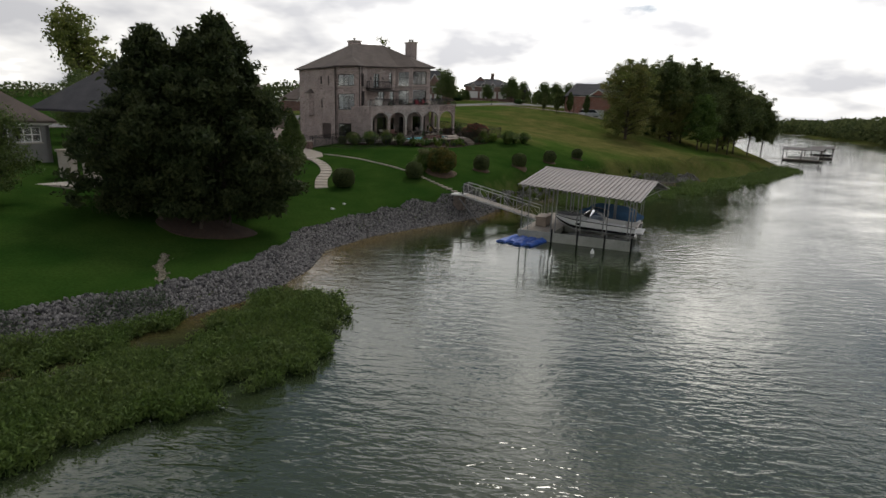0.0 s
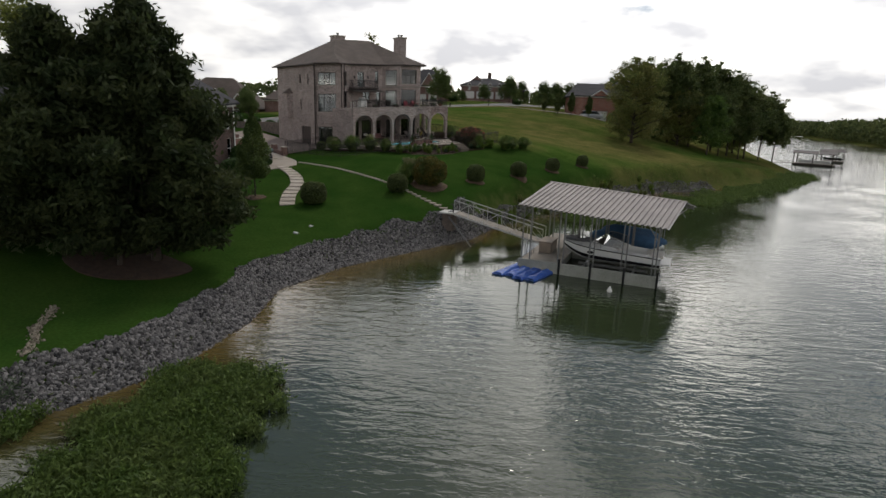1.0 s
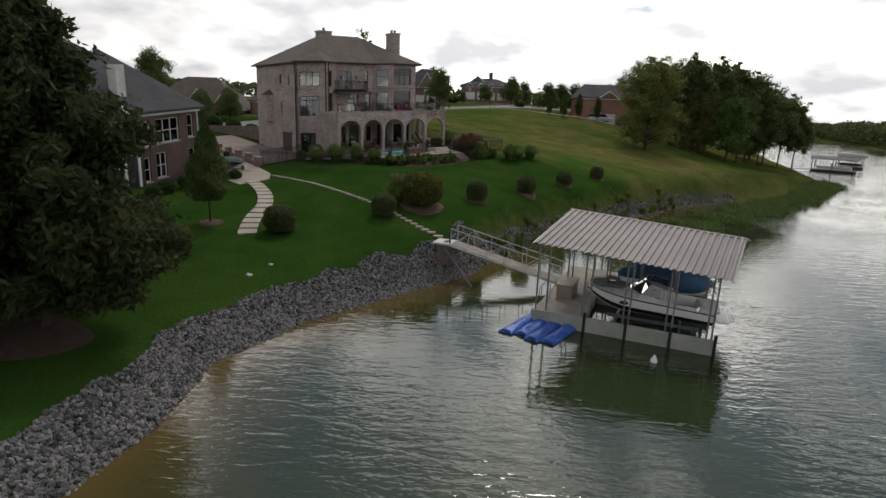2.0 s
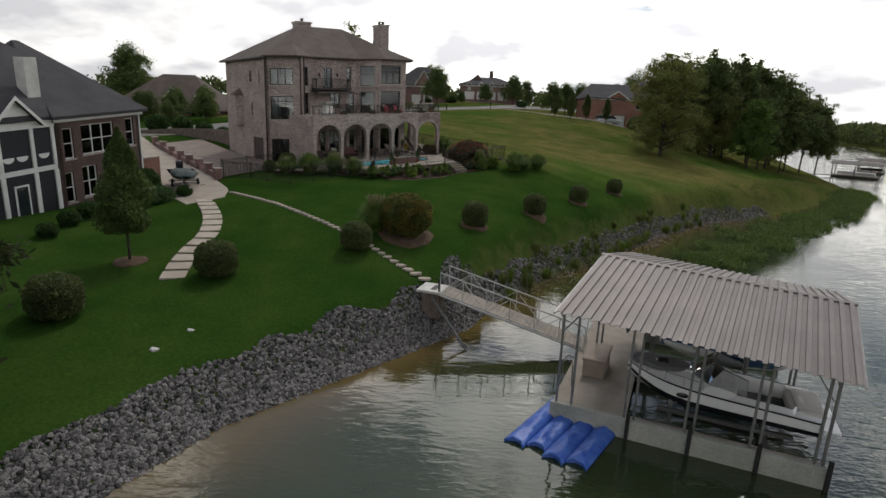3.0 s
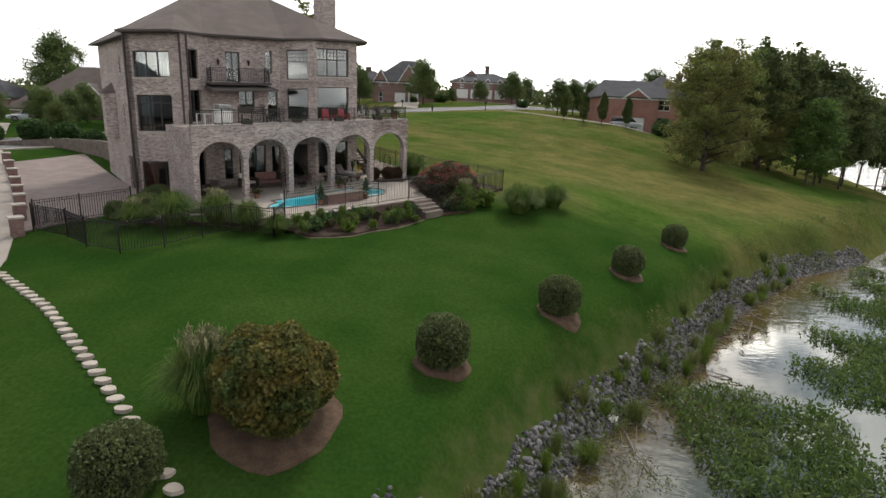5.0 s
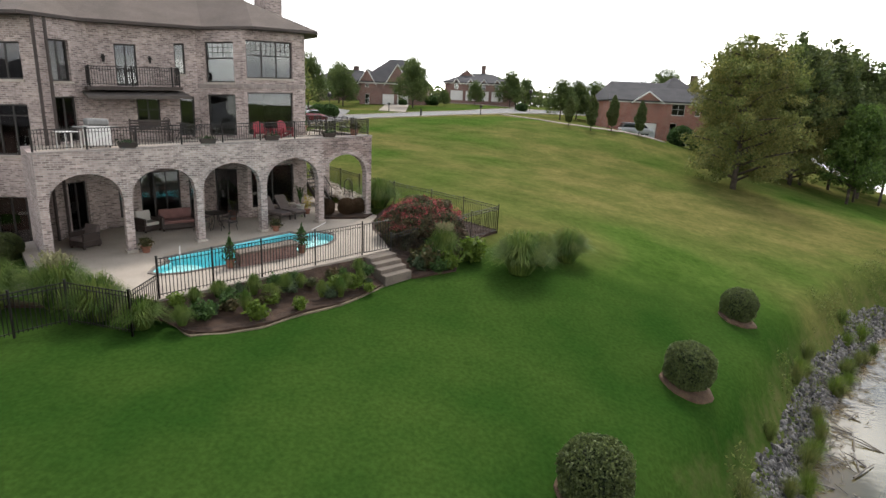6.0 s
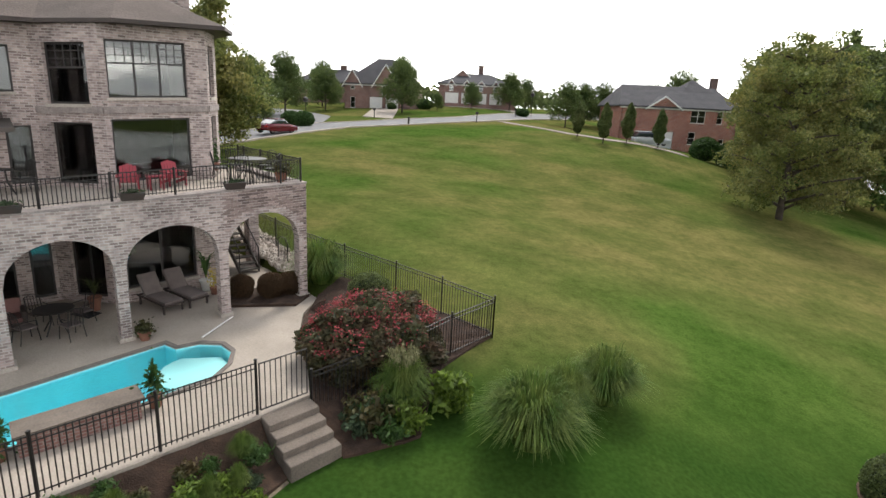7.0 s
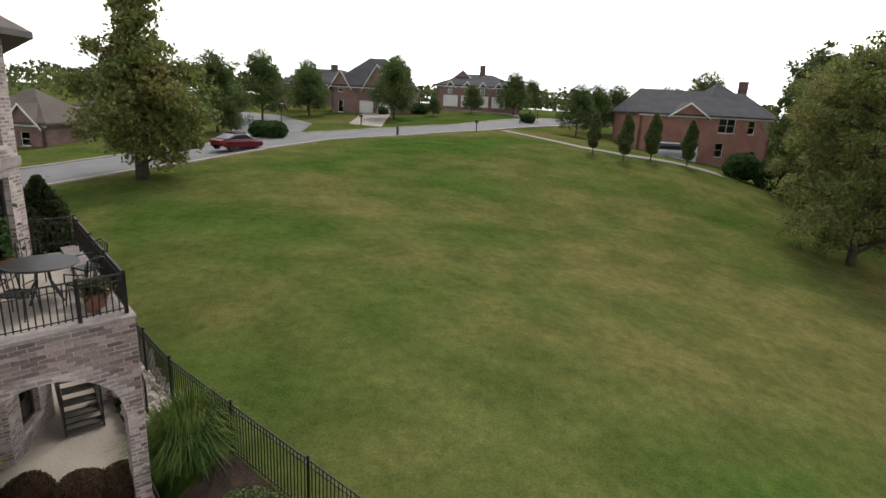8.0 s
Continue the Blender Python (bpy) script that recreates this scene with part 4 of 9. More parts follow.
for c0, c1 in zip(COLS[:-1], COLS[1:]):
    x0, x1 = c0 + CW, c1 - CW
    K = 28
    g = HGeo()
    y0, y1 = ARC_V - ARC_T / 2, ARC_V + ARC_T / 2
    xs = [c0 - (CW if c0 == COLS[0] else 0)] + [x0 + (x1 - x0) * i / K for i in range(K + 1)] + [c1 + (CW if c1 == COLS[-1] else 0)]
    zb = [SPRING] + [SPRING + RISE * (1 - abs(2 * i / K - 1) ** 2.0) ** 0.5 for i in range(K + 1)] + [SPRING]
    m = len(xs)
    vs = [(x, y0, z) for x, z in zip(xs, zb)] + [(x, y0, 9.55) for x in xs] + [(x, y1, z) for x, z in zip(xs, zb)] + [(x, y1, 9.55) for x in xs]
    fs = []
    for i in range(m - 1):
        fs += [(i, i + 1, m + i + 1, m + i), (2 * m + i + 1, 2 * m + i, 3 * m + i, 3 * m + i + 1), (i + 1, i, 2 * m + i, 2 * m + i + 1),
               (m + i, m + i + 1, 3 * m + i + 1, 3 * m + i)]
    fs += [(0, m, 3 * m, 2 * m), (m - 1, 3 * m - 1, 4 * m - 1, 2 * m - 1)]
    g.add(vs, fs)
    part("arch", g, M_BRICK, terr)
    # ring of soldier bricks round the arch
    ring = HGeo()
    for i in range(1, K + 1):
        xa, xb, za, zc = xs[i], xs[i + 1], zb[i], zb[i + 1]
        if min(za, zc) < SPRING + 0.3:
            continue
        ring.add([(xa, y0 - 0.02, za), (xb, y0 - 0.02, zc), (xb, y0 - 0.02, zc + 0.13), (xa, y0 - 0.02, za + 0.13),
                  (xa, y0, za), (xb, y0, zc), (xb, y0, zc + 0.13), (xa, y0, za + 0.13)],
                 [(0, 1, 2, 3), (3, 2, 6, 7), (0, 4, 5, 1), (1, 5, 6, 2), (0, 3, 7, 4)])
    part("arch_ring", ring, M_BRICK, terr)
# side return
part("column", HGeo().box((12.6, 0.65, 5.4), (13.0, 1.1, 8.745)), M_BRICK, terr)
part("side_beam", HGeo().box((12.6 - CW, ARC_V + ARC_T / 2 + 0.003, 8.75), (12.6 + CW, 1.6, 9.55)), M_BRICK, terr)
part("terrace_floor", HGeo().prism([(-0.6, -3.5), (12.3, -3.5), (12.3, 1.6), (11.75, 1.6), (11.75, 0.85), (10.85, -0.85), (7.35, -0.85), (6.15, 1.15), (1.9, 1.15), (0, -0.05), (-0.6, 0.5)], 9.3, 9.52), M_CONC, terr)
part("coping", HGeo().box((-0.95, ARC_V - 0.205, 9.553), (12.76, ARC_V + 0.21, 9.61)), M_BRICK_LIGHT, terr)
part("coping", HGeo().box((12.31, ARC_V + 0.213, 9.553), (12.76, 1.7, 9.61)), M_BRICK_LIGHT, terr)
part("west_end", HGeo().box((-0.89, ARC_V + 0.20, 5.2), (-0.62, 0.6, 9.5)), M_BRICK, terr)


def railing(name, pts, z, h, parent_label, category="railing", step=0.10, conv=H, bar=0.008, post_every=16):
    """Iron railing along plan points; every baluster and post its own part."""
    first = conv(pts[0][0], pts[0][1], z)
    r = thing(name, first, parent_label, category)
    bal = Geo().box((-bar, -bar, 0.06), (bar, bar, h)).mesh("baluster")
    post = Geo().box((-0.025, -0.025, 0), (0.025, 0.025, h + 0.05)).mesh("post")
    k = 0
    for (a, b) in zip(pts[:-1], pts[1:]):
        a, b = Vector(a), Vector(b)
        L = (b - a).length
        nn = max(1, round(L / step))
        P0, P1 = conv(a.x, a.y, z), conv(b.x, b.y, z)
        for hh, rr in ((h, 0.022), (0.1, 0.014), (h - 0.12, 0.012)):
            part("rail", Geo().tube([P0 + Vector((0, 0, hh)), P1 + Vector((0, 0, hh))], rr, 4), M_IRON, r)
        for i in range(nn + 1):
            p = a + (b - a) * i / nn
            w = conv(p.x, p.y, z)
            is_post = i % post_every == 0 or i == nn
            ob = part("post" if is_post else "baluster", post if is_post else bal, M_IRON, r)
            ob.location = w
            k += 1
    return r


railing("terrace_railing", [(-0.85, ARC_V), (12.65, ARC_V), (12.65, 1.6), (11.8, 1.75)], 9.61, 0.74, "black iron railing on the terrace wall")
# balcony over the terrace
bal = thing("balcony", H(3.4, 0.9, 11.6), "small upper balcony with iron railing under a brown awning", "balcony")
part("balcony_floor", HGeo().box((1.6, 0.25, 11.68), (5.3, 1.19, 11.82)), M_GUTTER, bal)
part("awning", HGeo().add([(1.5, 1.19, 11.66), (5.5, 1.19, 11.66), (5.5, -0.35, 11.42), (1.5, -0.35, 11.42), (1.5, 1.19, 11.6), (5.5, 1.19, 11.6), (5.5, -0.35, 11.3), (1.5, -0.35, 11.3)],
     [(0, 3, 2, 1), (4, 5, 6, 7), (3, 7, 6, 2), (0, 4, 7, 3), (1, 2, 6, 5)]), M_AWNING, bal)
railing("balcony_railing", [(1.7, 1.1), (1.7, 0.32), (5.2, 0.32), (5.2, 1.1)], 11.82, 0.8, "black iron balcony railing")

# ---------------------------------------------------------------- covered boat dock
DM = pose(6.2, 23.0, 0, 0, 0, -20)      # s along the roof towards the lake, w across it
DL, DWID = 7.9, 10.0
EAVE, RIDGE = 3.95, 4.85
RW = 4.9                                # the ridge, across the roof


def DGeo():
    return Geo(DM)


class RoofGeo(Geo):
    """Dock coordinates for the roof, which sits a little askew and falls towards the lake."""

    def add(self, vs, fs):
        n = len(self.v)
        self.v.extend(tuple(DM @ Vector((p[0] + 0.14 * p[1], p[1], p[2] - 0.065 * p[0]))) for p in vs)
        self.f.extend(tuple(i + n for i in f) for f in fs)
        return self


dock = thing("boat_dock", DM, "floating two-slip boat dock with pale ribbed metal gable roof", "dock")


def deck_slab(s0, s1, w0, w1):
    part("float", DGeo().box((s0 + 0.03, w0 + 0.03, -0.25), (s1 - 0.03, w1 - 0.03, 0.44)), M_FLOAT, dock, "pale concrete float side")
    n = max(1, round((w1 - w0) / 0.16)) if (s1 - s0) > (w1 - w0) * 2 else None
    if n:
        m = max(1, round((s1 - s0) / 0.16))
        g = DGeo()
        for i in range(m):
            a, b = s0 + (s1 - s0) * i / m, s0 + (s1 - s0) * (i + 1) / m
            g.box((a + 0.004, w0, 0.443), (b - 0.004, w1, 0.49))
    else:
        m = max(1, round((w1 - w0) / 0.16))
        g = DGeo()
        for i in range(m):
            a, b = w0 + (w1 - w0) * i / m, w0 + (w1 - w0) * (i + 1) / m
            g.box((s0, a + 0.004, 0.443), (s1, b - 0.004, 0.49))
    tagged(part("planking", g, M_DECK, dock), kind="stuff")


deck_slab(-0.1, 2.3, 0.45, 10.0)
deck_slab(2.3, 7.75, 0.62, 1.05)
for s0, s1 in ((-0.1, 2.38), (2.42, 4.18), (4.22, 6.03), (6.07, 7.78)):
    part("fascia_panel", DGeo().bevel_box((s0, 0.40, -0.25), (s1, 0.60, 0.66), 0.015), M_FLOAT, dock, "tall grey green side panel")
for s in (2.4, 4.2, 6.05, 7.8):
    part("pile_guide", DGeo().bevel_box((s - 0.06, 0.30, -0.5), (s + 0.06, 0.396, 0.95), 0.015), M_RUBBER, dock, "black pile guide")
deck_slab(2.3, 7.75, 4.75, 5.7)
deck_slab(2.3, 7.75, 9.1, 10.0)
# posts and frame
post = Geo().box((-0.036, -0.036, 0.3), (0.036, 0.036, 3.72)).mesh("post")
for w in (0.55, 4.85, 5.6, 9.8):
    for s in ((0.0, 0.5, 2.2, 2.5, 4.0, 4.25, 5.8, 6.05, 7.45, 7.65) if w in (0.55, 9.8) else (0.0, 2.2, 4.0, 5.8, 7.45)):
        s = 0.14 * w + s * (7.65 - 0.14 * w) / 7.65
        ob = part("post", post, M_STEEL, dock)
        top = (EAVE + (RIDGE - EAVE) * (1 - abs(w - RW) / RW)) - 0.065 * (s - 0.14 * w) - 0.04
        ob.matrix_basis = DM @ Matrix.Translation((s, w, 0)) @ Matrix.Diagonal((1, 1, top / 3.72, 1))
for w in (0.55, RW, 9.5):
    z = EAVE + (RIDGE - EAVE) * (1 - abs(w - RW) / RW) - 0.05
    part("beam", RoofGeo().box((-0.1, w - 0.05, z - 0.14), (DL + 0.05, w + 0.05, z)), M_STEEL, dock)
for s in (0.0, 2.0, 3.9, 5.8, 7.5):
    part("rafter", RoofGeo().tube([(s, 0.2, EAVE - 0.08), (s, RW, RIDGE - 0.12)], 0.035, 5), M_STEEL, dock)
    part("rafter", RoofGeo().tube([(s, 9.8, EAVE - 0.08), (s, RW, RIDGE - 0.12)], 0.035, 5), M_STEEL, dock)
    part("tie", RoofGeo().tube([(s, 0.3, EAVE - 0.2), (s, 9.7, EAVE - 0.2)], 0.03, 5), M_STEEL, dock)
    for w in (1.8, 3.4, RW, 6.4, 8.0):
        k = 1 - abs(w - RW) / RW
        part("strut", RoofGeo().tube([(s, w, EAVE - 0.2), (s, w, EAVE - 0.1 + (RIDGE - EAVE) * k)], 0.022, 4), M_STEEL, dock)
for w in (0.55, 9.6):
    for s0, s1 in ((0.0, 0.5), (7.5, 7.0)):
        part("brace", RoofGeo().tube([(s0, w, EAVE - 0.8), (s1, w, EAVE - 0.1)], 0.025, 5), M_STEEL, dock)


def roof_half(w_eave, w_ridge):
    """Ribbed sheets, each a part of its own."""
    n = 28
    for i in range(n):
        s0, s1 = -0.15 + (DL + 0.3) * i / n, -0.15 + (DL + 0.3) * (i + 1) / n
        g = RoofGeo()
        prof = [(s0, 0)]
        c = (s0 + s1) / 2
        prof += [(c - 0.085, 0.0), (c - 0.065, 0.055), (c + 0.065, 0.055), (c + 0.085, 0.0)]
        prof.append((s1 - 0.002, 0.0))
        m = len(prof)
        vs = [(s, w_eave, EAVE + z) for s, z in prof] + [(s, w_ridge, RIDGE + z) for s, z in prof]
        vs += [(s, w_eave, EAVE + z - 0.012) for s, z in prof] + [(s, w_ridge, RIDGE + z - 0.012) for s, z in prof]
        fs = []
        for k in range(m - 1):
            fs += [(k, k + 1, m + k + 1, m + k), (2 * m + k, 3 * m + k, 3 * m + k + 1, 2 * m + k + 1), (k, 2 * m + k, 2 * m + k + 1, k + 1)]
        g.add(vs, fs)
        part("roof_sheet", g, M_ROOFMETAL, dock)


roof_half(0.0, RW - 0.03)
roof_half(9.8, RW + 0.03)
g = RoofGeo()
g.add([(-0.2, RW - 0.13, RIDGE + 0.03), (DL + 0.2, RW - 0.13, RIDGE + 0.03), (DL + 0.2, RW, RIDGE + 0.065), (-0.2, RW, RIDGE + 0.065), (DL + 0.2, RW + 0.13, RIDGE + 0.03), (-0.2, RW + 0.13, RIDGE + 0.03)],
      [(0, 1, 2, 3), (3, 2, 4, 5)])
part("ridge_cap", g, M_ROOFMETAL, dock)
g = RoofGeo()
for s in (-0.16, DL + 0.16):
    g.tube([(s, 0.0, EAVE - 0.02), (s, RW, RIDGE - 0.02), (s, 9.8, EAVE - 0.02)], 0.03, 4)
part("rake_trim", g, M_STEEL, dock)
# lift cradle
g = DGeo()
for s in (3.6, 6.4):
    g.box((s - 0.06, 1.4, 0.25), (s + 0.06, 5.3, 0.37))
for w in (2.2, 3.7):
    g.box((3.2, w - 0.07, 0.372), (7.2, w + 0.07, 0.5))
part("lift_cradle", g, M_STEEL, dock)

# storage box on the dock head
box = thing("dock_box", DM @ Matrix.Translation((1.0, 4.0, 0.49)), "weathered tan storage box on the dock deck", "box")
part("body", Geo(DM).bevel_box((0.45, 3.2, 0.492), (1.25, 4.9, 1.12), 0.04), M_TAN, box)
part("lid", Geo(DM).bevel_box((0.40, 3.15, 1.122), (1.30, 4.95, 1.24), 0.05), M_TAN, box)
ladder = thing("swim_ladder", DM @ Matrix.Translation((0.1, 2.6, 0.49)), "bent steel tube ladder on the dock edge", "ladder")
for w in (2.3, 2.75):
    part("side_rail", DGeo().tube([(-0.2, w, -0.3), (-0.2, w, 1.2), (0.0, w, 1.42), (0.22, w, 1.3), (0.25, w, 0.49)], 0.024, 6), M_STEEL, ladder)
for z in (-0.1, 0.2):
    part("rung", DGeo().tube([(-0.2, 2.3, z), (-0.2, 2.75, z)], 0.02, 6), M_STEEL, ladder)


def cruiser():
    """White sport cruiser with a dark hull band, its bow towards the shore."""
    b = thing("motor_boat", DM @ Matrix.Translation((5.2, 2.95, 0.5)), "white sport cruiser with black hull stripe raised on a lift", "boat")
    L = 5.75
    s_bow = 2.05

    def ring(k):
        """Half-breadth and heights at k from bow 0 to stern 1."""
        hb = 1.22 * (1 - (1 - min(1, k / 0.5)) ** 2.8) if k < 0.5 else 1.22 - 0.06 * (k - 0.5)
        keel = 0.52 + 0.75 * max(0, 1 - k / 0.32) ** 1.8
        sheer = 1.62 - 0.30 * k
        return hb, keel, sheer

    def shell(z_lo, z_hi, name, m, grow=0.0, lab=""):
        g = DGeo()
        K = 22
        vs, fs = [], []
        for i in range(K + 1):
            k = i / K
            hb, keel, sheer = ring(k)
            s = s_bow + L * k
            row = []
            for f in (0, 0.15, 0.35, 0.5, 0.65, 0.8, 1.0):
                f2 = z_lo + (z_hi - z_lo) * f
                z = keel + (sheer - keel) * f2
                w = (hb + grow) * (0.02 + 0.98 * min(1, f2 / 0.38) ** 0.8) * (0.86 + 0.14 * f2)
                row.append((w, z))
            vs += [(s, 2.95 - w, z) for w, z in row] + [(s, 2.95 + w, z) for w, z in row]
        n = 14
        for i in range(K):
            for j in range(6):
                a = i * n + j
                fs.append((a, a + n, a + n + 1, a + 1))
                fs.append((a + 7, a + 8, a + n + 8, a + n + 7))
        if z_lo == 0:
            fs.append(tuple([K * n + j for j in range(7)] + [K * n + 7 + j for j in range(6, -1, -1)]))
        g.add(vs, fs)
        return part(name, g, m, b, lab, smooth=True)

    shell(0.0, 1.0, "hull", M_GEL)
    shell(0.36, 0.58, "hull_stripe", M_BLACKGLOSS, 0.012, "black hull stripe")
    shell(0.97, 1.03, "rub_rail", M_BLACKGLOSS, 0.03)
    # deck with an open cockpit
    g = DGeo()
    K = 22
    vs, fs = [], []
    for i in range(K + 1):
        k = i / K
        hb, keel, sheer = ring(k)
        s = s_bow + L * k
        c = 0.0 if k < 0.42 or k > 0.9 else 0.74
        crown = 0.26 * math.sin(min(1, k / 0.42) * math.pi / 2) if k < 0.42 else (0.22 if k < 0.55 else 0.1)
        zz = sheer + 0.02
        o = hb * 0.99
        i2 = o * max(0.25, c)
        vs += [(s, 2.95 - o, zz), (s, 2.95 - i2, zz + crown * 0.8), (s, 2.95 - i2 * 0.9, zz + (crown if c == 0 else -0.55)), (s, 2.95 + i2 * 0.9, zz + (crown if c == 0 else -0.55)),
               (s, 2.95 + i2, zz + crown * 0.8), (s, 2.95 + o, zz)]
    for i in range(K):
        for j in range(5):
            a = i * 6 + j
            fs.append((a, a + 1, a + 7, a + 6))
    g.add(vs, fs)
    part("deck", g, M_GEL, b, smooth=False)
    g = DGeo()
    g.bevel_box((s_bow + L - 0.05, 2.0, 0.95), (s_bow + L + 0.55, 3.9, 1.05), 0.04)
    part("swim_platform", g, M_GEL, b)
    # windscreen and arch
    g = DGeo()
    top = [(5.0, 2.15, 2.28), (4.75, 2.5, 2.33), (4.7, 2.95, 2.34), (4.75, 3.4, 2.33), (5.0, 3.75, 2.28), (5.7, 3.86, 2.1)]
    bot = [(4.6, 2.02, 1.72), (4.1, 2.45, 1.82), (4.0, 2.95, 1.84), (4.1, 3.45, 1.82), (4.6, 3.88, 1.72), (5.7, 3.95, 1.62)]
    top = [(5.7, 2.04, 2.1)] + top
    bot = [(5.7, 1.95, 1.62)] + bot
    for i in range(6):
        gg = DGeo()
        gg.add([bot[i], bot[i + 1], top[i + 1], top[i]], [(0, 1, 2, 3)])
        part("windscreen_pane", gg, M_SMOKE, b)
        g.tube([bot[i], top[i]], 0.018, 4)
    g.tube(top, 0.022, 5)
    g.tube([bot[6], top[6]], 0.018, 4)
    part("windscreen_frame", g, M_STEEL, b)
    for w in (2.35, 3.15):
        part("seat", DGeo().bevel_box((5.0, w, 1.02), (5.5, w + 0.5, 1.62), 0.08), M_VINYL, b)
    part("bench", DGeo().bevel_box((7.0, 2.1, 0.98), (7.6, 3.8, 1.4), 0.08), M_VINYL, b)
    part("sun_pad", DGeo().bevel_box((7.15, 2.1, 1.30), (7.95, 3.8, 1.46), 0.06), M_VINYL, b, "cream stern sun pad")
    K2 = 20
    pad_ = [(3.1 + 0.95 * math.cos(2 * math.pi * j / K2), 2.95 + 0.5 * math.sin(2 * math.pi * j / K2)) for j in range(K2)]
    part("foredeck_pad", DGeo().prism(pad_, 1.70, 1.855), M_DARKVINYL, b, "grey foredeck cushion")
    part("cockpit_floor", DGeo().bevel_box((5.1, 2.1, 0.96), (7.1, 3.8, 1.0), 0.01), M_DARKVINYL, b, "dark cockpit floor")
    part("hatch", DGeo().bevel_box((2.95, 2.75, 1.857), (3.35, 3.15, 1.89), 0.02), M_SMOKE, b, "smoked deck hatch")
    g = DGeo()
    for sgn in (-1, 1):
        pts = []
        for i in range(9):
            k = 0.02 + 0.4 * i / 8
            hb, keel, sheer = ring(k)
            pts.append((s_bow + L * k, 2.95 + sgn * hb * 0.92, sheer + 0.32))
            if i % 2 == 0:
                g.tube([(pts[-1][0], pts[-1][1], sheer), pts[-1]], 0.012, 4)
        g.tube(pts, 0.014, 5)
    part("bow_rail", g, M_STEEL, b)
    for s in (3.9, 5.6):
        part("porthole", DGeo().blob((s, 2.95 - 1.14, 1.25), (0.2, 0.03, 0.09), 10), M_BLACKGLOSS, b)
    return b


cruiser()
# covered runabout in the far slip
rb = thing("covered_boat", DM @ Matrix.Translation((5.4, 7.4, 0.5)), "small runabout under a blue fabric cover", "boat")
g = DGeo()
g.blob((5.4, 7.4, 0.95), (2.4, 1.05, 0.5), 18, 0.12, 3)
part("hull", g, M_GEL, rb, smooth=True)
g = DGeo()
g.blob((5.4, 7.4, 1.25), (2.45, 1.1, 0.75), 22, 0.35, 8)
part("cover", g, M_BLUECOVER, rb, "blue fabric cover", smooth=True)

# blue swim mat beside the dock
MM = pose(6.8, 22.75, 0, 0, 0, -33)
mat_thing = thing("swim_mat", MM, "royal blue inflatable swim mat of four soft ribs", "float mat")
for i in range(4):
    g = Geo()
    K, N = 30, 12
    x0, w0 = -1.3 + 0.65 * i, 0.65
    y0, y1 = -1.85 + 0.22 * (i % 2), 1.8 - 0.12 * (i % 2)
    vs, fs = [], []
    for k in range(K + 1):
        y = y0 + (y1 - y0) * k / K
        end = min(1.0, 5.0 * min(k, K - k) / K + 0.12) ** 0.6
        for j in range(N + 1):
            s = j / N
            wob = 0.09 * noise.noise(Vector((x0 * 2 + 2.2 * s, y * 1.9, 0.3))) + 0.05 * noise.noise(Vector((x0 * 5 + 5 * s, y * 4.5, 1.3)))
            vs.append((x0 + w0 * s, y + (0.22 * math.sin(math.pi * s) if k == 0 else 0), 0.08 + (0.14 + wob) * end * math.sin(math.pi * s) ** 0.7))
    lower = len(vs)
    vs += [(x, y, -0.03) for x, y, z in vs]
    n1 = N + 1
    for k in range(K):
        for j in range(N):
            a = k * n1 + j
            fs += [(a, a + 1, a + n1 + 1, a + n1), (lower + a, lower + a + n1, lower + a + n1 + 1, lower + a + 1)]
        fs += [(k * n1, (k + 1) * n1, lower + (k + 1) * n1, lower + k * n1), (k * n1 + N, lower + k * n1 + N, lower + (k + 1) * n1 + N, (k + 1) * n1 + N)]
    for j in range(N):
        fs += [(j, lower + j, lower + j + 1, j + 1), (K * n1 + j, K * n1 + j + 1, lower + K * n1 + j + 1, lower + K * n1 + j)]
    g.m = MM
    g.add(vs, fs)
    part("rib", g, M_BLUEMAT, mat_thing, smooth=True)
part("edge_band", Geo(MM).bevel_box((0.3, 1.84, 0.02), (1.15, 1.98, 0.16), 0.02), M_WHITE, mat_thing)

# gangway to the shore
A0, A1 = Vector((2.15, 30.45, 2.05)), Vector((8.35, 28.75, 0.58))
gang = thing("gangway", A0, "sloping aluminium truss gangway from the bank to the dock", "gangway")
gd = (A1 - A0)
gn = Vector((-gd.y, gd.x, 0)).normalized() * 0.62
m = 30
for i in range(m):
    p0, p1 = A0 + gd * (i / m), A0 + gd * ((i + 0.93) / m)
    g = Geo()
    vs = [p0 - gn, p1 - gn, p1 + gn, p0 + gn]
    g.add([tuple(v) for v in vs] + [tuple(v - Vector((0, 0, 0.05))) for v in vs], [(0, 1, 2, 3), (7, 6, 5, 4), (0, 4, 5, 1), (1, 5, 6, 2), (2, 6, 7, 3), (3, 7, 4, 0)])
    part("plank", g, M_DECK, gang)
for sgn in (-1, 1):
    o = gn * sgn * 1.04
    up = Vector((0, 0, 1))
    part("top_rail", Geo().tube([A0 + o + up * 0.95, A1 + o + up * 0.95], 0.035, 6), M_ALU, gang)
    part("side_beam", Geo().tube([A0 + o - up * 0.08, A1 + o - up * 0.08], 0.06, 6), M_ALU, gang)
    for i in range(7):
        q = A0 + gd * (i / 6) + o
        part("upright", Geo().tube([q - up * 0.08, q + up * 0.95], 0.022, 5), M_ALU, gang)
        if i < 6:
            q2 = A0 + gd * ((i + 1) / 6) + o
            part("diagonal", Geo().tube([q + up * 0.93, q2 - up * 0.03] if i % 2 else [q - up * 0.03, q2 + up * 0.93], 0.016, 4), M_ALU, gang)
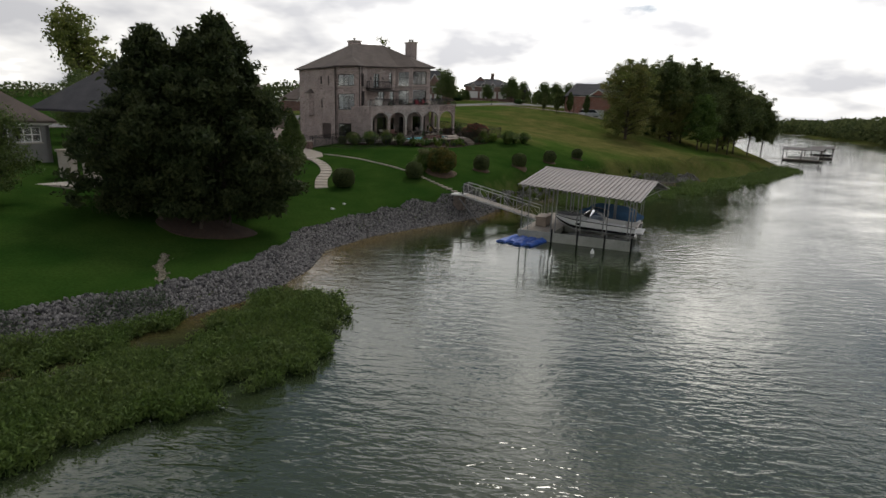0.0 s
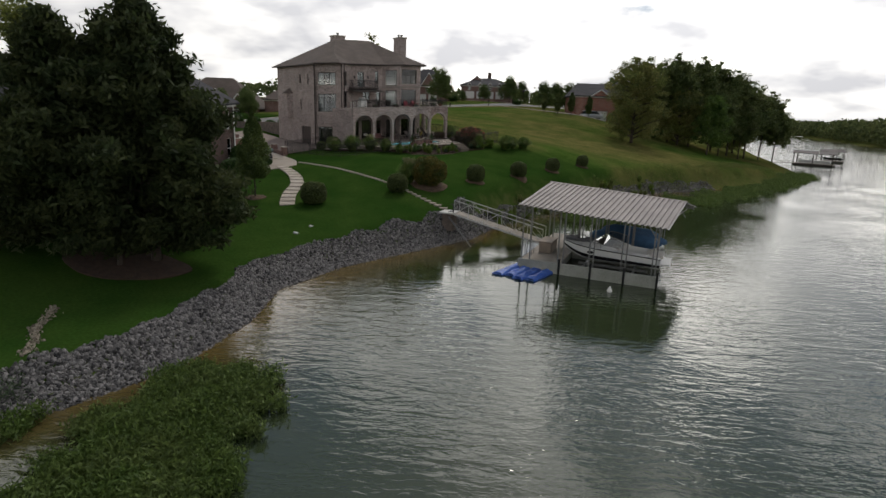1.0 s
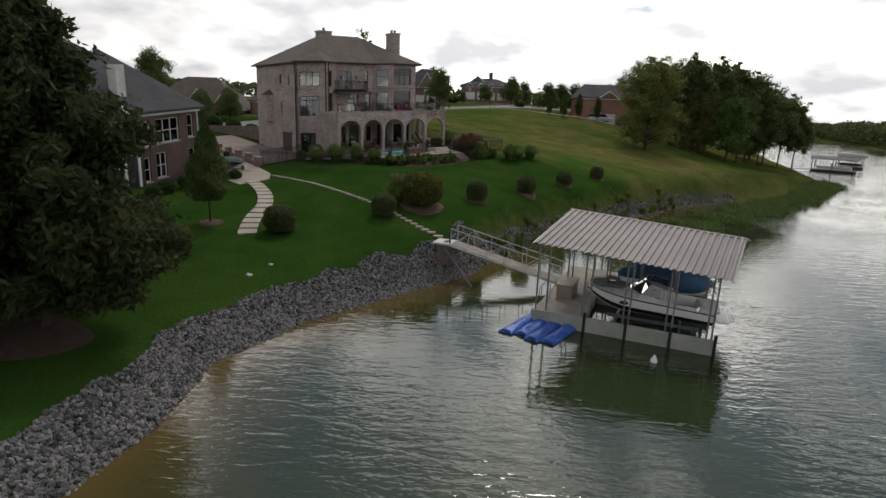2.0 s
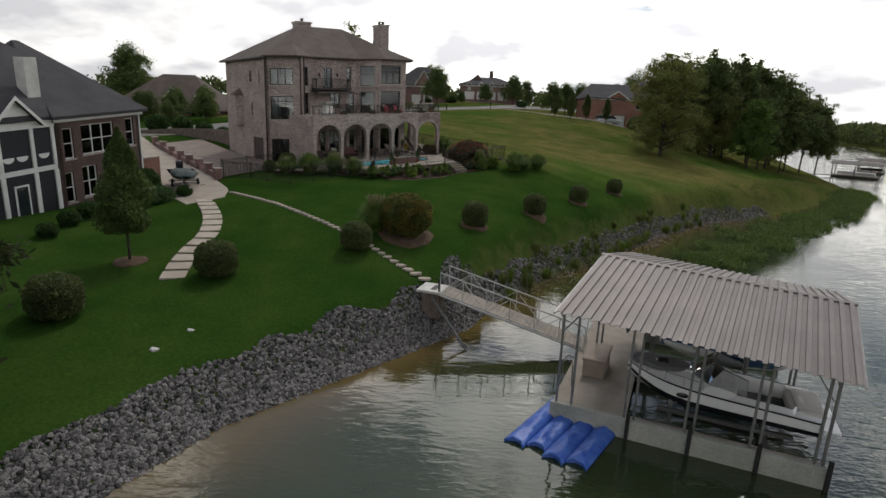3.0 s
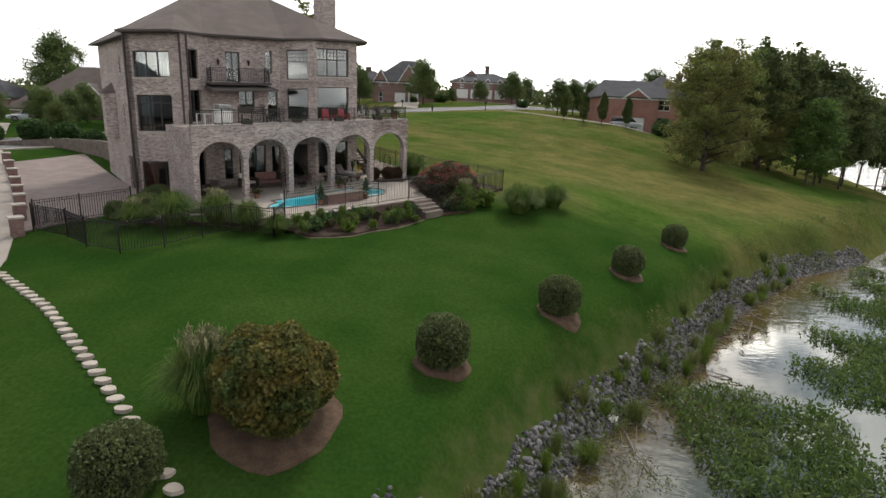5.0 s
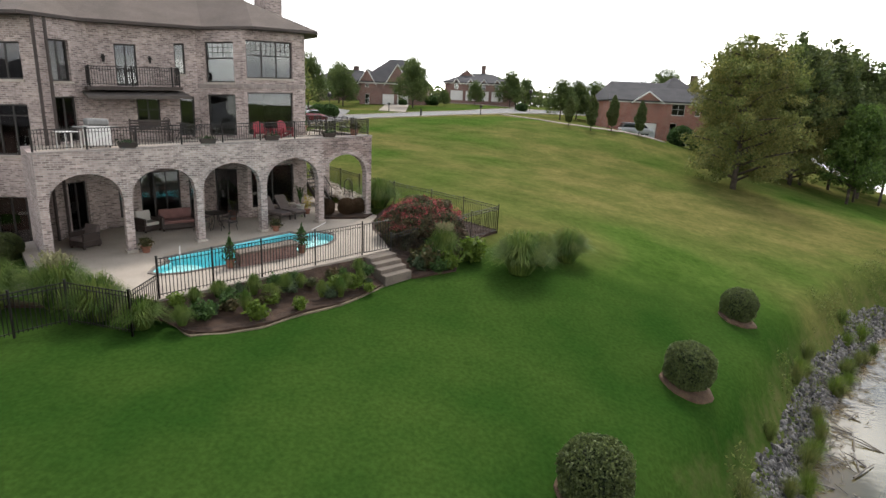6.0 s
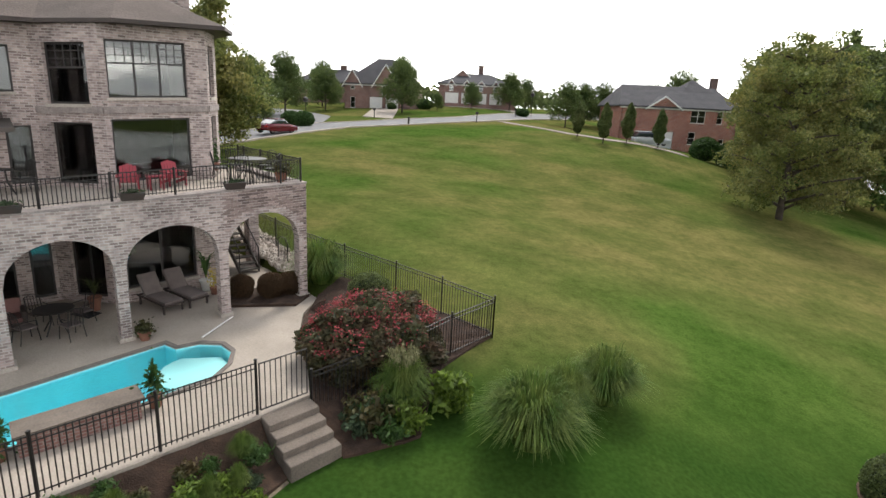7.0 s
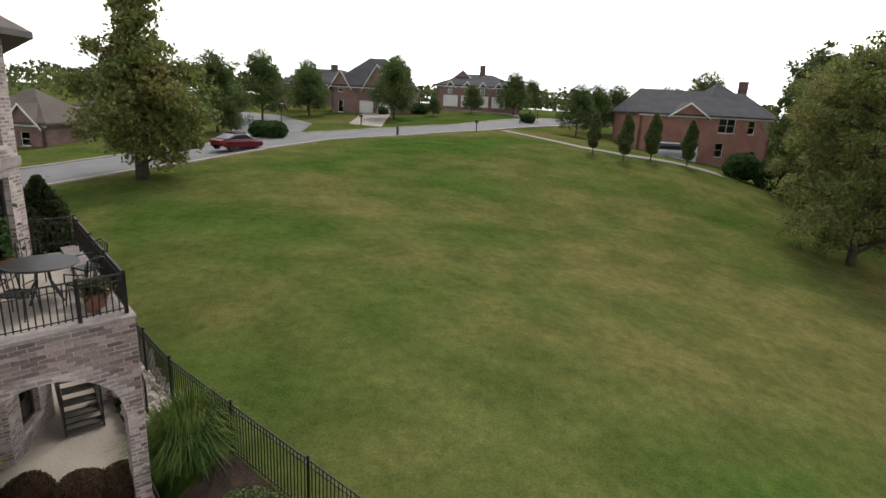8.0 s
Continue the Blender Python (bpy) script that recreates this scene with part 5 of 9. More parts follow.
land_pad = thing("landing_slab", (1.9, 30.7, 1.9), "white concrete landing slab at the gangway head", "slab")
PADM = pose(1.75, 30.6, 0, 0, 0, -15)
part("slab", Geo(PADM).bevel_box((-0.75, -0.62, 1.93), (0.42, 0.62, 2.06), 0.03), M_WHITECONC, land_pad)
part("footing", Geo(PADM).bevel_box((-0.55, -0.45, 0.7), (0.3, 0.45, 1.929), 0.04), M_BLOCK, land_pad)
part("grate", Geo(PADM).bevel_box((-0.15, -0.36, 2.062), (0.12, 0.34, 2.085), 0.01), M_IRON, land_pad, "dark iron grate")
part("post", Geo(PADM).tube([(0.3, -0.5, 2.06), (0.3, -0.5, 2.6), (0.12, -0.5, 2.68)], 0.035, 6), M_IRON, land_pad)
spud = thing("anchor_pole", (2.9, 29.4, 0), "long grey steel anchor pole leaning from the bank", "pole")
part("pole", Geo().tube([(1.6, 30.1, 1.75), (3.6, 28.2, -0.3)], 0.06, 7), M_STEEL, spud)
buoy = thing("mooring_buoy", (10.95, 19.75, 0), "small white mooring buoy on the water", "buoy")
part("body", Geo().lathe([(0.02, -0.15), (0.12, -0.05), (0.14, 0.08), (0.08, 0.2), (0.03, 0.3)], 12, Matrix.Translation((10.95, 19.75, 0))), M_WHITE, buoy, smooth=True)

# ---------------------------------------------------------------- pool, paths, beds, road
from mathutils.geometry import tessellate_polygon


def line_at(line, n):
    """n + 1 points at even steps along a plan polyline."""
    p = np.array(line, float)
    d = np.r_[0, np.cumsum(np.hypot(*np.diff(p, axis=0).T))]
    t = np.linspace(0, d[-1], n + 1)
    return np.c_[np.interp(t, d, p[:, 0]), np.interp(t, d, p[:, 1])]


def ribbon(name, a, b, n, m, material, lift=0.05, skirt=0.12, wave=0.0, top=None):
    """A surface laid on the ground between two plan lines, with a small edge."""
    A, B = line_at(a, n), line_at(b, n)
    k = np.linspace(0, 1, m + 1)
    P = A[:, None] * (1 - k[None, :, None]) + B[:, None] * k[None, :, None]
    z = ground(P[..., 0].ravel(), P[..., 1].ravel()).reshape(n + 1, m + 1) + lift
    if top:
        zt = np.array([top(x, y) for x, y in A])[:, None]
        z = np.maximum(z, zt + (z - zt) * np.clip(k / 0.7, 0, 1)[None] ** 0.7)
    if wave:
        z = z + wave * np.random.default_rng(3).normal(size=z.shape)
    g = Geo()
    vs = [(P[i, j, 0], P[i, j, 1], z[i, j]) for i in range(n + 1) for j in range(m + 1)]
    fs = [(i * (m + 1) + j, i * (m + 1) + j + 1, (i + 1) * (m + 1) + j + 1, (i + 1) * (m + 1) + j) for i in range(n) for j in range(m)]
    # edge all round
    rim = [i * (m + 1) for i in range(n + 1)] + [n * (m + 1) + j for j in range(1, m + 1)] + [i * (m + 1) + m for i in range(n - 1, -1, -1)] + [j for j in range(m - 1, 0, -1)]
    base = len(vs)
    vs += [(vs[i][0], vs[i][1], vs[i][2] - lift - skirt) for i in rim]
    q = len(rim)
    fs += [(rim[i], rim[(i + 1) % q], base + (i + 1) % q, base + i) for i in range(q)]
    g.add(vs, fs)
    return part(name, g, material, smooth=False)


def hl(pts):
    """House plan points to world plan points."""
    return [tuple(H(u, v, 0).xy) for u, v in pts]


DZ = 5.62
deck_out = [(-1.4, 0.5), (-1.4, -3.6), (-0.9, -6.2), (0.2, -8.7), (1.2, -9.95), (4.5, -9.98), (8.5, -9.95), (9.75, -9.85), (10.4, -8.5), (11.0, -6.8), (11.9, -5.3), (12.9, -4.4), (12.9, 3.4), (11.75, 3.4), (6, 1.5)]
pool_in = [(1.75, -7.05), (2.1, -6.45), (2.6, -6.2), (2.65, -5.5), (7.9, -4.85), (8.05, -5.35), (8.65, -5.45), (9.1, -5.9), (9.15, -6.5), (8.8, -7.15), (8.25, -7.6), (6.6, -7.8), (4.3, -7.85), (2.6, -7.75), (2.0, -7.5)]


def slab_with_hole(outer, inner, z0, z1, conv):
    vo, vi = [Vector((*p, 0)) for p in outer], [Vector((*p, 0)) for p in inner]
    tri = tessellate_polygon([vo, vi])
    allp = outer + inner
    n = len(allp)
    vs = [conv(*p, z1) for p in allp] + [conv(*p, z0) for p in allp]
    fs = []
    for t in tri:
        a, b, c = (Vector((*allp[i], 0)) for i in t)
        fs.append(tuple(t) if (b - a).cross(c - a).z > 0 else tuple(reversed(t)))
    no, ni = len(outer), len(inner)
    fs += [(i, (i + 1) % no, n + (i + 1) % no, n + i) for i in range(no)]
    fs += [(no + i, no + (i + 1) % ni, n + no + (i + 1) % ni, n + no + i) for i in range(ni)]
    g = Geo()
    g.add([tuple(v) for v in vs], fs)
    return g


pd = thing("pool_deck", H(5, -6, DZ), "pale concrete pool deck under and before the arches", "patio", kind="structure")
part("paving", slab_with_hole(deck_out, pool_in, DZ - 0.5, DZ, H), M_CONC, pd)
pool = thing("swimming_pool", H(5, -6.3, DZ - 0.2), "turquoise swimming pool with rounded steps at both ends", "pool")
g = HGeo()
n = len(pool_in)
cx, cy = sum(p[0] for p in pool_in) / n, sum(p[1] for p in pool_in) / n
ins = [(p[0] + (cx - p[0]) * 0.004, p[1] + (cy - p[1]) * 0.004) for p in pool_in]
g.add([(*p, DZ - 0.02) for p in ins] + [(*p, DZ - 0.95) for p in ins], [(i, n + i, n + (i + 1) % n, (i + 1) % n) for i in range(n)] + [tuple(range(n, 2 * n))])
part("basin", g, M_POOLTILE, pool)
g = HGeo()
g.add([(*p, DZ - 0.055) for p in ins], [tuple(range(n - 1, -1, -1))])
part("water", g, M_POOL, pool, "clear turquoise pool water")
g = HGeo()
cop = [(p[0] + (p[0] - cx) * 0.035, p[1] + (p[1] - cy) * 0.09) for p in pool_in]
for i in range(n):
    j = (i + 1) % n
    g.add([(*pool_in[i], DZ + 0.004), (*pool_in[j], DZ + 0.004), (*cop[j], DZ + 0.004), (*cop[i], DZ + 0.004), (*pool_in[i], DZ + 0.04), (*pool_in[j], DZ + 0.04), (*cop[j], DZ + 0.04), (*cop[i], DZ + 0.04)],
          [(4, 5, 6, 7), (0, 4, 7, 3), (1, 2, 6, 5), (0, 1, 5, 4), (2, 3, 7, 6)])
part("coping", g, M_COPING, pool, "grey brown stone coping")
wall = thing("raised_wall", H(5.6, -7.3, DZ), "low red brown brick water wall with pale cap beside the pool", "wall")
part("brickwork", HGeo().box((4.35, -8.4, DZ + 0.003), (6.5, -7.86, DZ + 0.45)), M_BRICK_BROWN, wall)
part("cap", HGeo().box((4.28, -8.48, DZ + 0.453), (6.57, -7.78, DZ + 0.53)), M_STEP, wall)
for k, (u, v) in enumerate(((4.05, -8.2), (6.85, -8.1))):
    pt = thing("planter_pot", H(u, v, DZ), "terracotta pot with a small clipped conifer", "planter", "pool planters")
    part("pot", HGeo().lathe([(0.11, DZ + 0.003), (0.16, DZ + 0.28), (0.18, DZ + 0.30), (0.14, DZ + 0.30)], 12, Matrix.Translation((u, v, 0))), M_TERRA, pt)
    rng = np.random.default_rng(k)
    q = rng.normal(size=(500, 3)) * [0.09, 0.09, 0.21]
    q[:, :2] *= np.clip(1 - (q[:, 2:] / 0.55), 0.2, 1.4)
    part("shrub", leaf_mesh("shrub", q + np.array(H(u, v, DZ + 0.66)), 0.055, k), M_SHRUB, pt)
for k, (cu, cv, side) in enumerate(((8.1, -6.45, 1), (2.75, -6.75, -1))):
    for i, (r, dep) in enumerate(((0.95, 0.3), (0.68, 0.55), (0.42, 0.8))):
        arc = [(cu + side * (1.0 - r) * 0.9, cv + r)] + [(cu + side * (1.0 - r) * 0.9 - side * r * 0.9 * math.sin(math.pi * q / 10), cv + r * math.cos(math.pi * q / 10)) for q in range(1, 10)] + [(cu + side * (1.0 - r) * 0.9, cv - r)]
        far_u = 9.0 if side > 0 else 1.95
        prof = arc if side < 0 else arc
        poly = prof + [(far_u, cv - 0.35), (far_u, cv + 0.35)]
        part("pool_step", HGeo().prism(poly, DZ - 0.94, DZ - 0.1 - dep * 0.55 + 0.02 * i), M_STEPWHITE, pool, "pale rounded entry step")
rail_t = thing("pool_handrail", H(2.9, -5.9, DZ), "white tubular pool entry handrail", "handrail")
part("tube", HGeo().tube([(3.2, -5.2, DZ), (3.2, -5.25, DZ + 0.3), (3.1, -5.6, DZ + 0.3), (3.0, -5.9, DZ - 0.1)], 0.018, 6), M_WHITE, rail_t)
pp = thing("pool_pole", H(9.4, -4.7, DZ), "long white pool pole lying on the deck", "pole")
part("tube", HGeo().tube([(8.8, -5.2, DZ + 0.06), (10.05, -4.2, DZ + 0.03)], 0.025, 6), M_WHITE, pp)
# steps down to the lawn
st = thing("garden_steps", H(9.5, -10.2, 5.1), "four broad tan concrete steps from pool gate to lawn", "steps")
for i in range(4):
    zt = DZ - 0.02 - 0.15 * i
    g = HGeo()
    g.bevel_box((8.5, -10.42 - 0.33 * i, zt - 0.9), (9.7, -9.96 - 0.33 * i, zt), 0.025)
    part("tread", g, M_STEP, st)

# mulch beds
inner1 = hl([(-4.6, -4.2), (-3.0, -6.4), (-1.2, -7.4), (0.1, -9.2), (1.2, -9.99), (4.5, -10.02), (8.48, -9.99)])
outer1 = [(-10.6, 49.6), (-9.0, 49.3), (-6.6, 49.0), (-5.0, 49.15), (-4.3, 48.8), (-3.4, 48.15), (-2.5, 48.5), (-1.6, 49.2), (-0.9, 50.3), (0.15, 51.4), (1.1, 52.9), (1.3, 53.3)]


def deck_z(x, y):
    """Height of the pool deck's edge, falling away beyond its west corner."""
    u = (x - HO.x) * HU.x + (y - HO.y) * HU.y
    return DZ - 0.05 + FALL * (u - 6) - max(0.0, 1.3 - u) * 0.25


def bed_z(u, v):
    """Height of the mulch below the pool deck."""
    x, y = H(u, v, 0).xy
    g0, t = gz(x, y) + 0.09, deck_z(x, y)
    k = max(0.0, min(1.0, (-10.0 - v) / 2.4))
    return max(g0, t + (g0 - t) * min(1.0, k / 0.7) ** 0.7)


tagged(ribbon("planting_bed", inner1, outer1, 40, 8, M_MULCH, 0.09, 0.2, 0.02, deck_z), "dark brown mulch planting bed below the pool fence", "planting bed", kind="structure")
inner2 = hl([(9.78, -9.93), (10.43, -8.5), (11.03, -6.8), (11.93, -5.3), (12.93, -4.38)])
outer2 = [(2.3, 54.0), (3.9, 54.6), (4.1, 57.2), (5.7, 59.4)] + hl([(14.85, -6.2), (14.35, -3.6)])
tagged(ribbon("planting_bed", inner2, outer2, 30, 8, M_MULCH, 0.09, 0.2, 0.02, deck_z), "dark mulch bed with shrubs inside the fence corner", "planting bed", kind="structure")
tagged(ribbon("bed_edging", [(p[0], p[1] - 0.02) for p in outer1], [(p[0] + 0.06, p[1] - 0.08) for p in outer1], 60, 1, M_EDGE, 0.03, 0.1), "pale brick bed edging", "edging", kind="structure")
pbed = HGeo().prism([(10.3, -3.35), (12.0, -4.6), (12.85, -4.0), (12.85, -2.6), (12.3, -2.75), (11.6, -2.3), (10.7, -2.0)], DZ - 0.05, DZ + 0.09)
tagged(part("planting_bed", pbed, M_MULCH), "small mulch bed with brown shrubs by the terrace corner", "planting bed", kind="structure")

# driveway and motor court
dr_a = [(-13.6, 42.0), (-14.3, 44.2), (-16.8, 47.5), (-20, 51.5), (-26.1, 58.3), (-31.7, 64), (-38, 71), (-52, 88)]
dr_b = [(-15.3, 40.2), (-18.6, 43.2), (-22.5, 48.9), (-27, 55.4), (-33.3, 62.3), (-37.0, 66.4), (-43, 72), (-57, 89)]
tagged(ribbon("driveway", dr_a, dr_b, 60, 4, M_CONC, 0.05), "pale concrete driveway beside the houses", "driveway", kind="structure")
ct_a = [(-17.2, 48.4), (-20.3, 52.4), (-26.3, 59.0), (-32, 65)]
ct_b = [(-12.6, 52.8), (-15.8, 56.5), (-21.5, 61.9), (-29, 69)]
tagged(ribbon("motor_court", ct_a, ct_b, 40, 6, M_PAVER, 0.06), "brown paved motor court before the garage", "paving", kind="structure")
lw = thing("court_wall", (-22, 54, 4.2), "low brown brick wall with piers along the driveway", "wall")
pts = line_at([(-16.9, 47.9), (-20.1, 51.9), (-26.2, 58.6), (-31.8, 64.4)], 7)
for i in range(8):
    x, y = pts[i]
    part("pier", Geo(pose(x, y, gz(x, y), 0, 0, 48)).box((-0.25, -0.25, -0.2), (0.25, 0.25, 0.85)), M_BRICK_BROWN, lw)
    part("pier_cap", Geo(pose(x, y, gz(x, y), 0, 0, 48)).box((-0.3, -0.3, 0.853), (0.3, 0.3, 0.93)), M_STONE, lw)
    if i < 7:
        x2, y2 = pts[i + 1]
        d = Vector((x2 - x, y2 - y, 0)).normalized()
        nrm = Vector((-d.y, d.x, 0)) * 0.12
        p0, p1 = Vector((x, y, gz(x, y))) + d * 0.253, Vector((x2, y2, gz(x2, y2))) - d * 0.253
        g = Geo()
        up, dn = Vector((0, 0, 0.42)), Vector((0, 0, -0.3))
        vs = [p0 - nrm + dn, p1 - nrm + dn, p1 + nrm + dn, p0 + nrm + dn, p0 - nrm + up, p1 - nrm + up, p1 + nrm + up, p0 + nrm + up]
        g.add([tuple(v) for v in vs], [(0, 3, 2, 1), (4, 5, 6, 7), (0, 1, 5, 4), (1, 2, 6, 5), (2, 3, 7, 6), (3, 0, 4, 7)])
        part("wall_run", g, M_BRICK_BROWN, lw)
rw = thing("retaining_wall", (-29, 68, 5), "grey brown block retaining wall behind the motor court", "wall")
rp = line_at([(-22.6, 65.0), (-27, 68.6), (-33, 71.5), (-38.5, 71.2), (-40.5, 70.0)], 12)
for i in range(12):
    (x, y), (x2, y2) = rp[i], rp[i + 1]
    h0, h1 = 1.75 * (1 - i / 13), 1.75 * (1 - (i + 1) / 13)
    d = Vector((x2 - x, y2 - y, 0)).normalized()
    nrm = Vector((-d.y, d.x, 0)) * 0.2
    p0, p1 = Vector((x, y, gz(x, y))), Vector((x2, y2, gz(x2, y2)))
    vs = [p0 - nrm - Vector((0, 0, .4)), p1 - nrm - Vector((0, 0, .4)), p1 + nrm - Vector((0, 0, .4)), p0 + nrm - Vector((0, 0, .4)),
          p0 - nrm + Vector((0, 0, h0)), p1 - nrm + Vector((0, 0, h1)), p1 + nrm + Vector((0, 0, h1)), p0 + nrm + Vector((0, 0, h0))]
    part("wall_run", Geo().add([tuple(v) for v in vs], [(0, 3, 2, 1), (4, 5, 6, 7), (0, 1, 5, 4), (1, 2, 6, 5), (2, 3, 7, 6), (3, 0, 4, 7)]), M_BLOCK, rw)

# street
rd_a = [(-60, 52), (-38, 68), (-28.6, 75.0), (-20.8, 82.6), (-15.4, 91.0), (-12.3, 99.2), (-9.4, 106), (-2.6, 111.2), (5.1, 118.6), (16, 137), (30, 165), (60, 230)]
rd_b = [(-64, 56), (-42, 72.5), (-33, 80), (-25.2, 88.0), (-20.6, 96), (-17.6, 103), (-14.5, 111), (-6, 117.8), (1.8, 124), (11.5, 142), (25, 169), (55, 234)]
tagged(ribbon("road", rd_a, rd_b, 110, 4, M_ASPHALT, 0.05), "grey asphalt residential street on the hill", "road", kind="structure")
tagged(ribbon("kerb", rd_a, [(x + 0.25, y - 0.2) for x, y in rd_a], 110, 1, M_CONC, 0.12), "pale concrete kerb", "kerb", kind="structure")
tagged(ribbon("kerb", [(x - 0.25, y + 0.2) for x, y in rd_b], rd_b, 110, 1, M_CONC, 0.12), "pale concrete kerb", "kerb", kind="structure")
tagged(ribbon("side_street", [(-14.5, 112.5), (-16, 122), (-24, 132), (-45, 146)], [(-19.5, 106.5), (-24, 117), (-31, 126), (-50, 139)], 30, 4, M_ASPHALT, 0.07), "side street joining the hill road", "road", kind="structure")
tagged(ribbon("garden_path", [(8.4, 121.5), (15.5, 109.3), (19.2, 107.0), (28, 107.5)], [(7.4, 120.6), (14.9, 108.1), (19.1, 105.6), (28, 105.6)], 30, 3, M_PAVER, 0.06), "narrow concrete drive to the red brick house", "driveway", kind="structure")
tagged(ribbon("driveway", [(-11.5, 122.5), (-12.8, 137)], [(-6.8, 119.2), (-8.5, 137)], 12, 4, M_CONC, 0.09), "concrete driveway to the gabled house", "driveway", kind="structure")
tagged(ribbon("driveway", [(13.5, 142), (9, 152.5), (-2, 153)], [(15, 146), (11, 156), (-2, 154.5)], 12, 3, M_CONC, 0.09), "concrete driveway before three garage doors", "driveway", kind="structure")

# slab path and stepping stones
path = thing("slab_path", (-11, 34, 3), "curving path of pale rectangular stone slabs in the lawn", "path", kind="structure")
sp = line_at([(-9.85, 28.8), (-10.25, 30.0), (-10.65, 31.4), (-10.95, 33.0), (-11.0, 34.2), (-11.3, 35.4), (-11.8, 36.7), (-12.6, 38.2), (-13.7, 39.9), (-14.9, 41.6)], 13)
slab_me = Geo().bevel_box((-0.53, -0.42, -0.05), (0.53, 0.42, 0.05), 0.015).mesh("slab")
for i in range(13):
    x, y = (sp[i] + sp[i + 1]) / 2
    dx, dy = sp[i + 1] - sp[i]
    ob = part("slab", slab_me, M_SLAB, path)
    sl = math.degrees(math.atan2(gz(*sp[i + 1]) - gz(*sp[i]), math.hypot(dx, dy)))
    ob.matrix_basis = pose(x, y, gz(x, y) + 0.02, 0, 0, math.degrees(math.atan2(dy, dx)) - 90 + random.uniform(-3, 3)) @ pose(0, 0, 0, sl, 0, 0)
stones = thing("stepping_stones", (-5, 37, 3.4), "line of small pale stepping stones across the lawn", "stepping stones", kind="structure")
ss = line_at([(-13.6, 43.2), (-9.5, 40.4), (-4.7, 36.4), (-2.2, 34.3), (-0.5, 32.8), (0.35, 32.2), (1.05, 31.8)], 37)
stone_me = [Geo().prism([(0.21 * math.cos(a) * (1 + 0.12 * math.sin(3 * a + k)), 0.14 * math.sin(a) * (1 + 0.12 * math.cos(2 * a + k))) for a in [2 * math.pi * j / 10 for j in range(10)]], -0.05, 0.05).mesh("stone") for k in range(4)]
for i in range(38):
    x, y = ss[i]
    ob = part("stone", stone_me[i % 4], M_SLAB, stones)
    ob.matrix_basis = pose(x, y, gz(x, y) + 0.03, 0, 0, 4 + random.uniform(-15, 15)) @ Matrix.Diagonal((1 + 0.5 * max(0, i - 31) / 6, 1 + 0.4 * max(0, i - 31) / 6, 1, 1))


# ---------------------------------------------------------------- fences
ground_z = gz


def ground_fence(pts, label, h=1.25, step=0.105, bay=2.1, big=True, base=None):
    """Iron picket fence that follows the ground: posts, rails and pickets are parts."""
    gz = base or ground_z
    ob0 = thing("metal_fence", (pts[0][0], pts[0][1], gz(*pts[0])), label, "fence", "garden fence")
    pk = Geo().box((-0.009, -0.009, 0.05), (0.009, 0.009, h)).mesh("picket")
    po = Geo().box((-0.024, -0.024, -0.1), (0.024, 0.024, h + 0.06)).box((-0.03, -0.03, h + 0.062), (0.03, 0.03, h + 0.08)).mesh("post")
    for a, b in zip(pts[:-1], pts[1:]):
        a, b = Vector(a), Vector(b)
        L = (b - a).length
        nb = max(1, round(L / bay))
        for i in range(nb):
            p, q = a + (b - a) * i / nb, a + (b - a) * (i + 1) / nb
            P, Q = Vector((p.x, p.y, gz(p.x, p.y) + 0.03)), Vector((q.x, q.y, gz(q.x, q.y) + 0.03))
            ob = part("post", po, M_IRON, ob0)
            ob.location = P
            for hh in (0.12, h - 0.14, h - 0.02):
                part("rail", Geo().tube([P + Vector((0, 0, hh)), Q + Vector((0, 0, hh))], 0.016, 4), M_IRON, ob0)
            k = max(1, round((Q - P).length / step))
            if big:
                for j in range(1, k):
                    o2 = part("picket", pk, M_IRON, ob0)
                    o2.location = P + (Q - P) * j / k
            else:
                g = Geo()
                for j in range(1, k):
                    w = P + (Q - P) * j / k
                    g.box((w.x - 0.009, w.y - 0.009, w.z + 0.05), (w.x + 0.009, w.y + 0.009, w.z + h))
                tagged(part("picket_run", g, M_IRON, ob0), kind="stuff")
    ob = part("post", po, M_IRON, ob0)
    ob.location = (pts[-1][0], pts[-1][1], gz(*pts[-1]) + 0.03)
    return ob0


f1 = hl([(0.3, -10.9), (1.3, -9.85), (4.5, -9.88), (8.48, -9.85)])
ground_fence(f1[1:], "black iron picket fence between pool deck and bed", base=lambda x, y: DZ - 0.03 + FALL * ((x - HO.x) * HU.x + (y - HO.y) * HU.y - 6))
ground_fence(f1[:2], "black iron picket fence at the corner of the pool deck")
f2 = hl([(9.75, -9.95), (12.2, -10.2)]) + [(5.6, 59.2)]
ground_fence(f2, "black iron picket fence beside the flowering shrub")
f3 = [(5.6, 59.2)] + hl([(14.9, -6.2), (14.4, -3.7), (13.9, -1.1), (13.6, 2.5)])
ground_fence(f3, "black iron picket fence along the open field")
f4 = [f1[0], (-6.9, 48.2), (-7.8, 47.3), (-8.8, 46.0), (-10.2, 45.2), (-12.2, 46.0), (-14.0, 47.3), (-16.8, 48.7)]
ground_fence(f4, "black iron picket fence round the lower lawn corner", big=False)
f5 = [(-13.5, 51.2), (-15.5, 50.2), (-17.3, 49.4)]
ground_fence(f5, "black iron fence at the motor court", big=False)
tagged(ribbon("garden_walk", [(-14.2, 51.2), (-12.6, 50.4), (-11.0, 50.5), (-9.4, 51.3)], [(-13.9, 50.4), (-12.5, 49.75), (-10.8, 49.9), (-9.2, 50.8)], 16, 2, M_CONC, 0.06), "narrow curved concrete walk beside the mulch bed", "path", kind="structure")
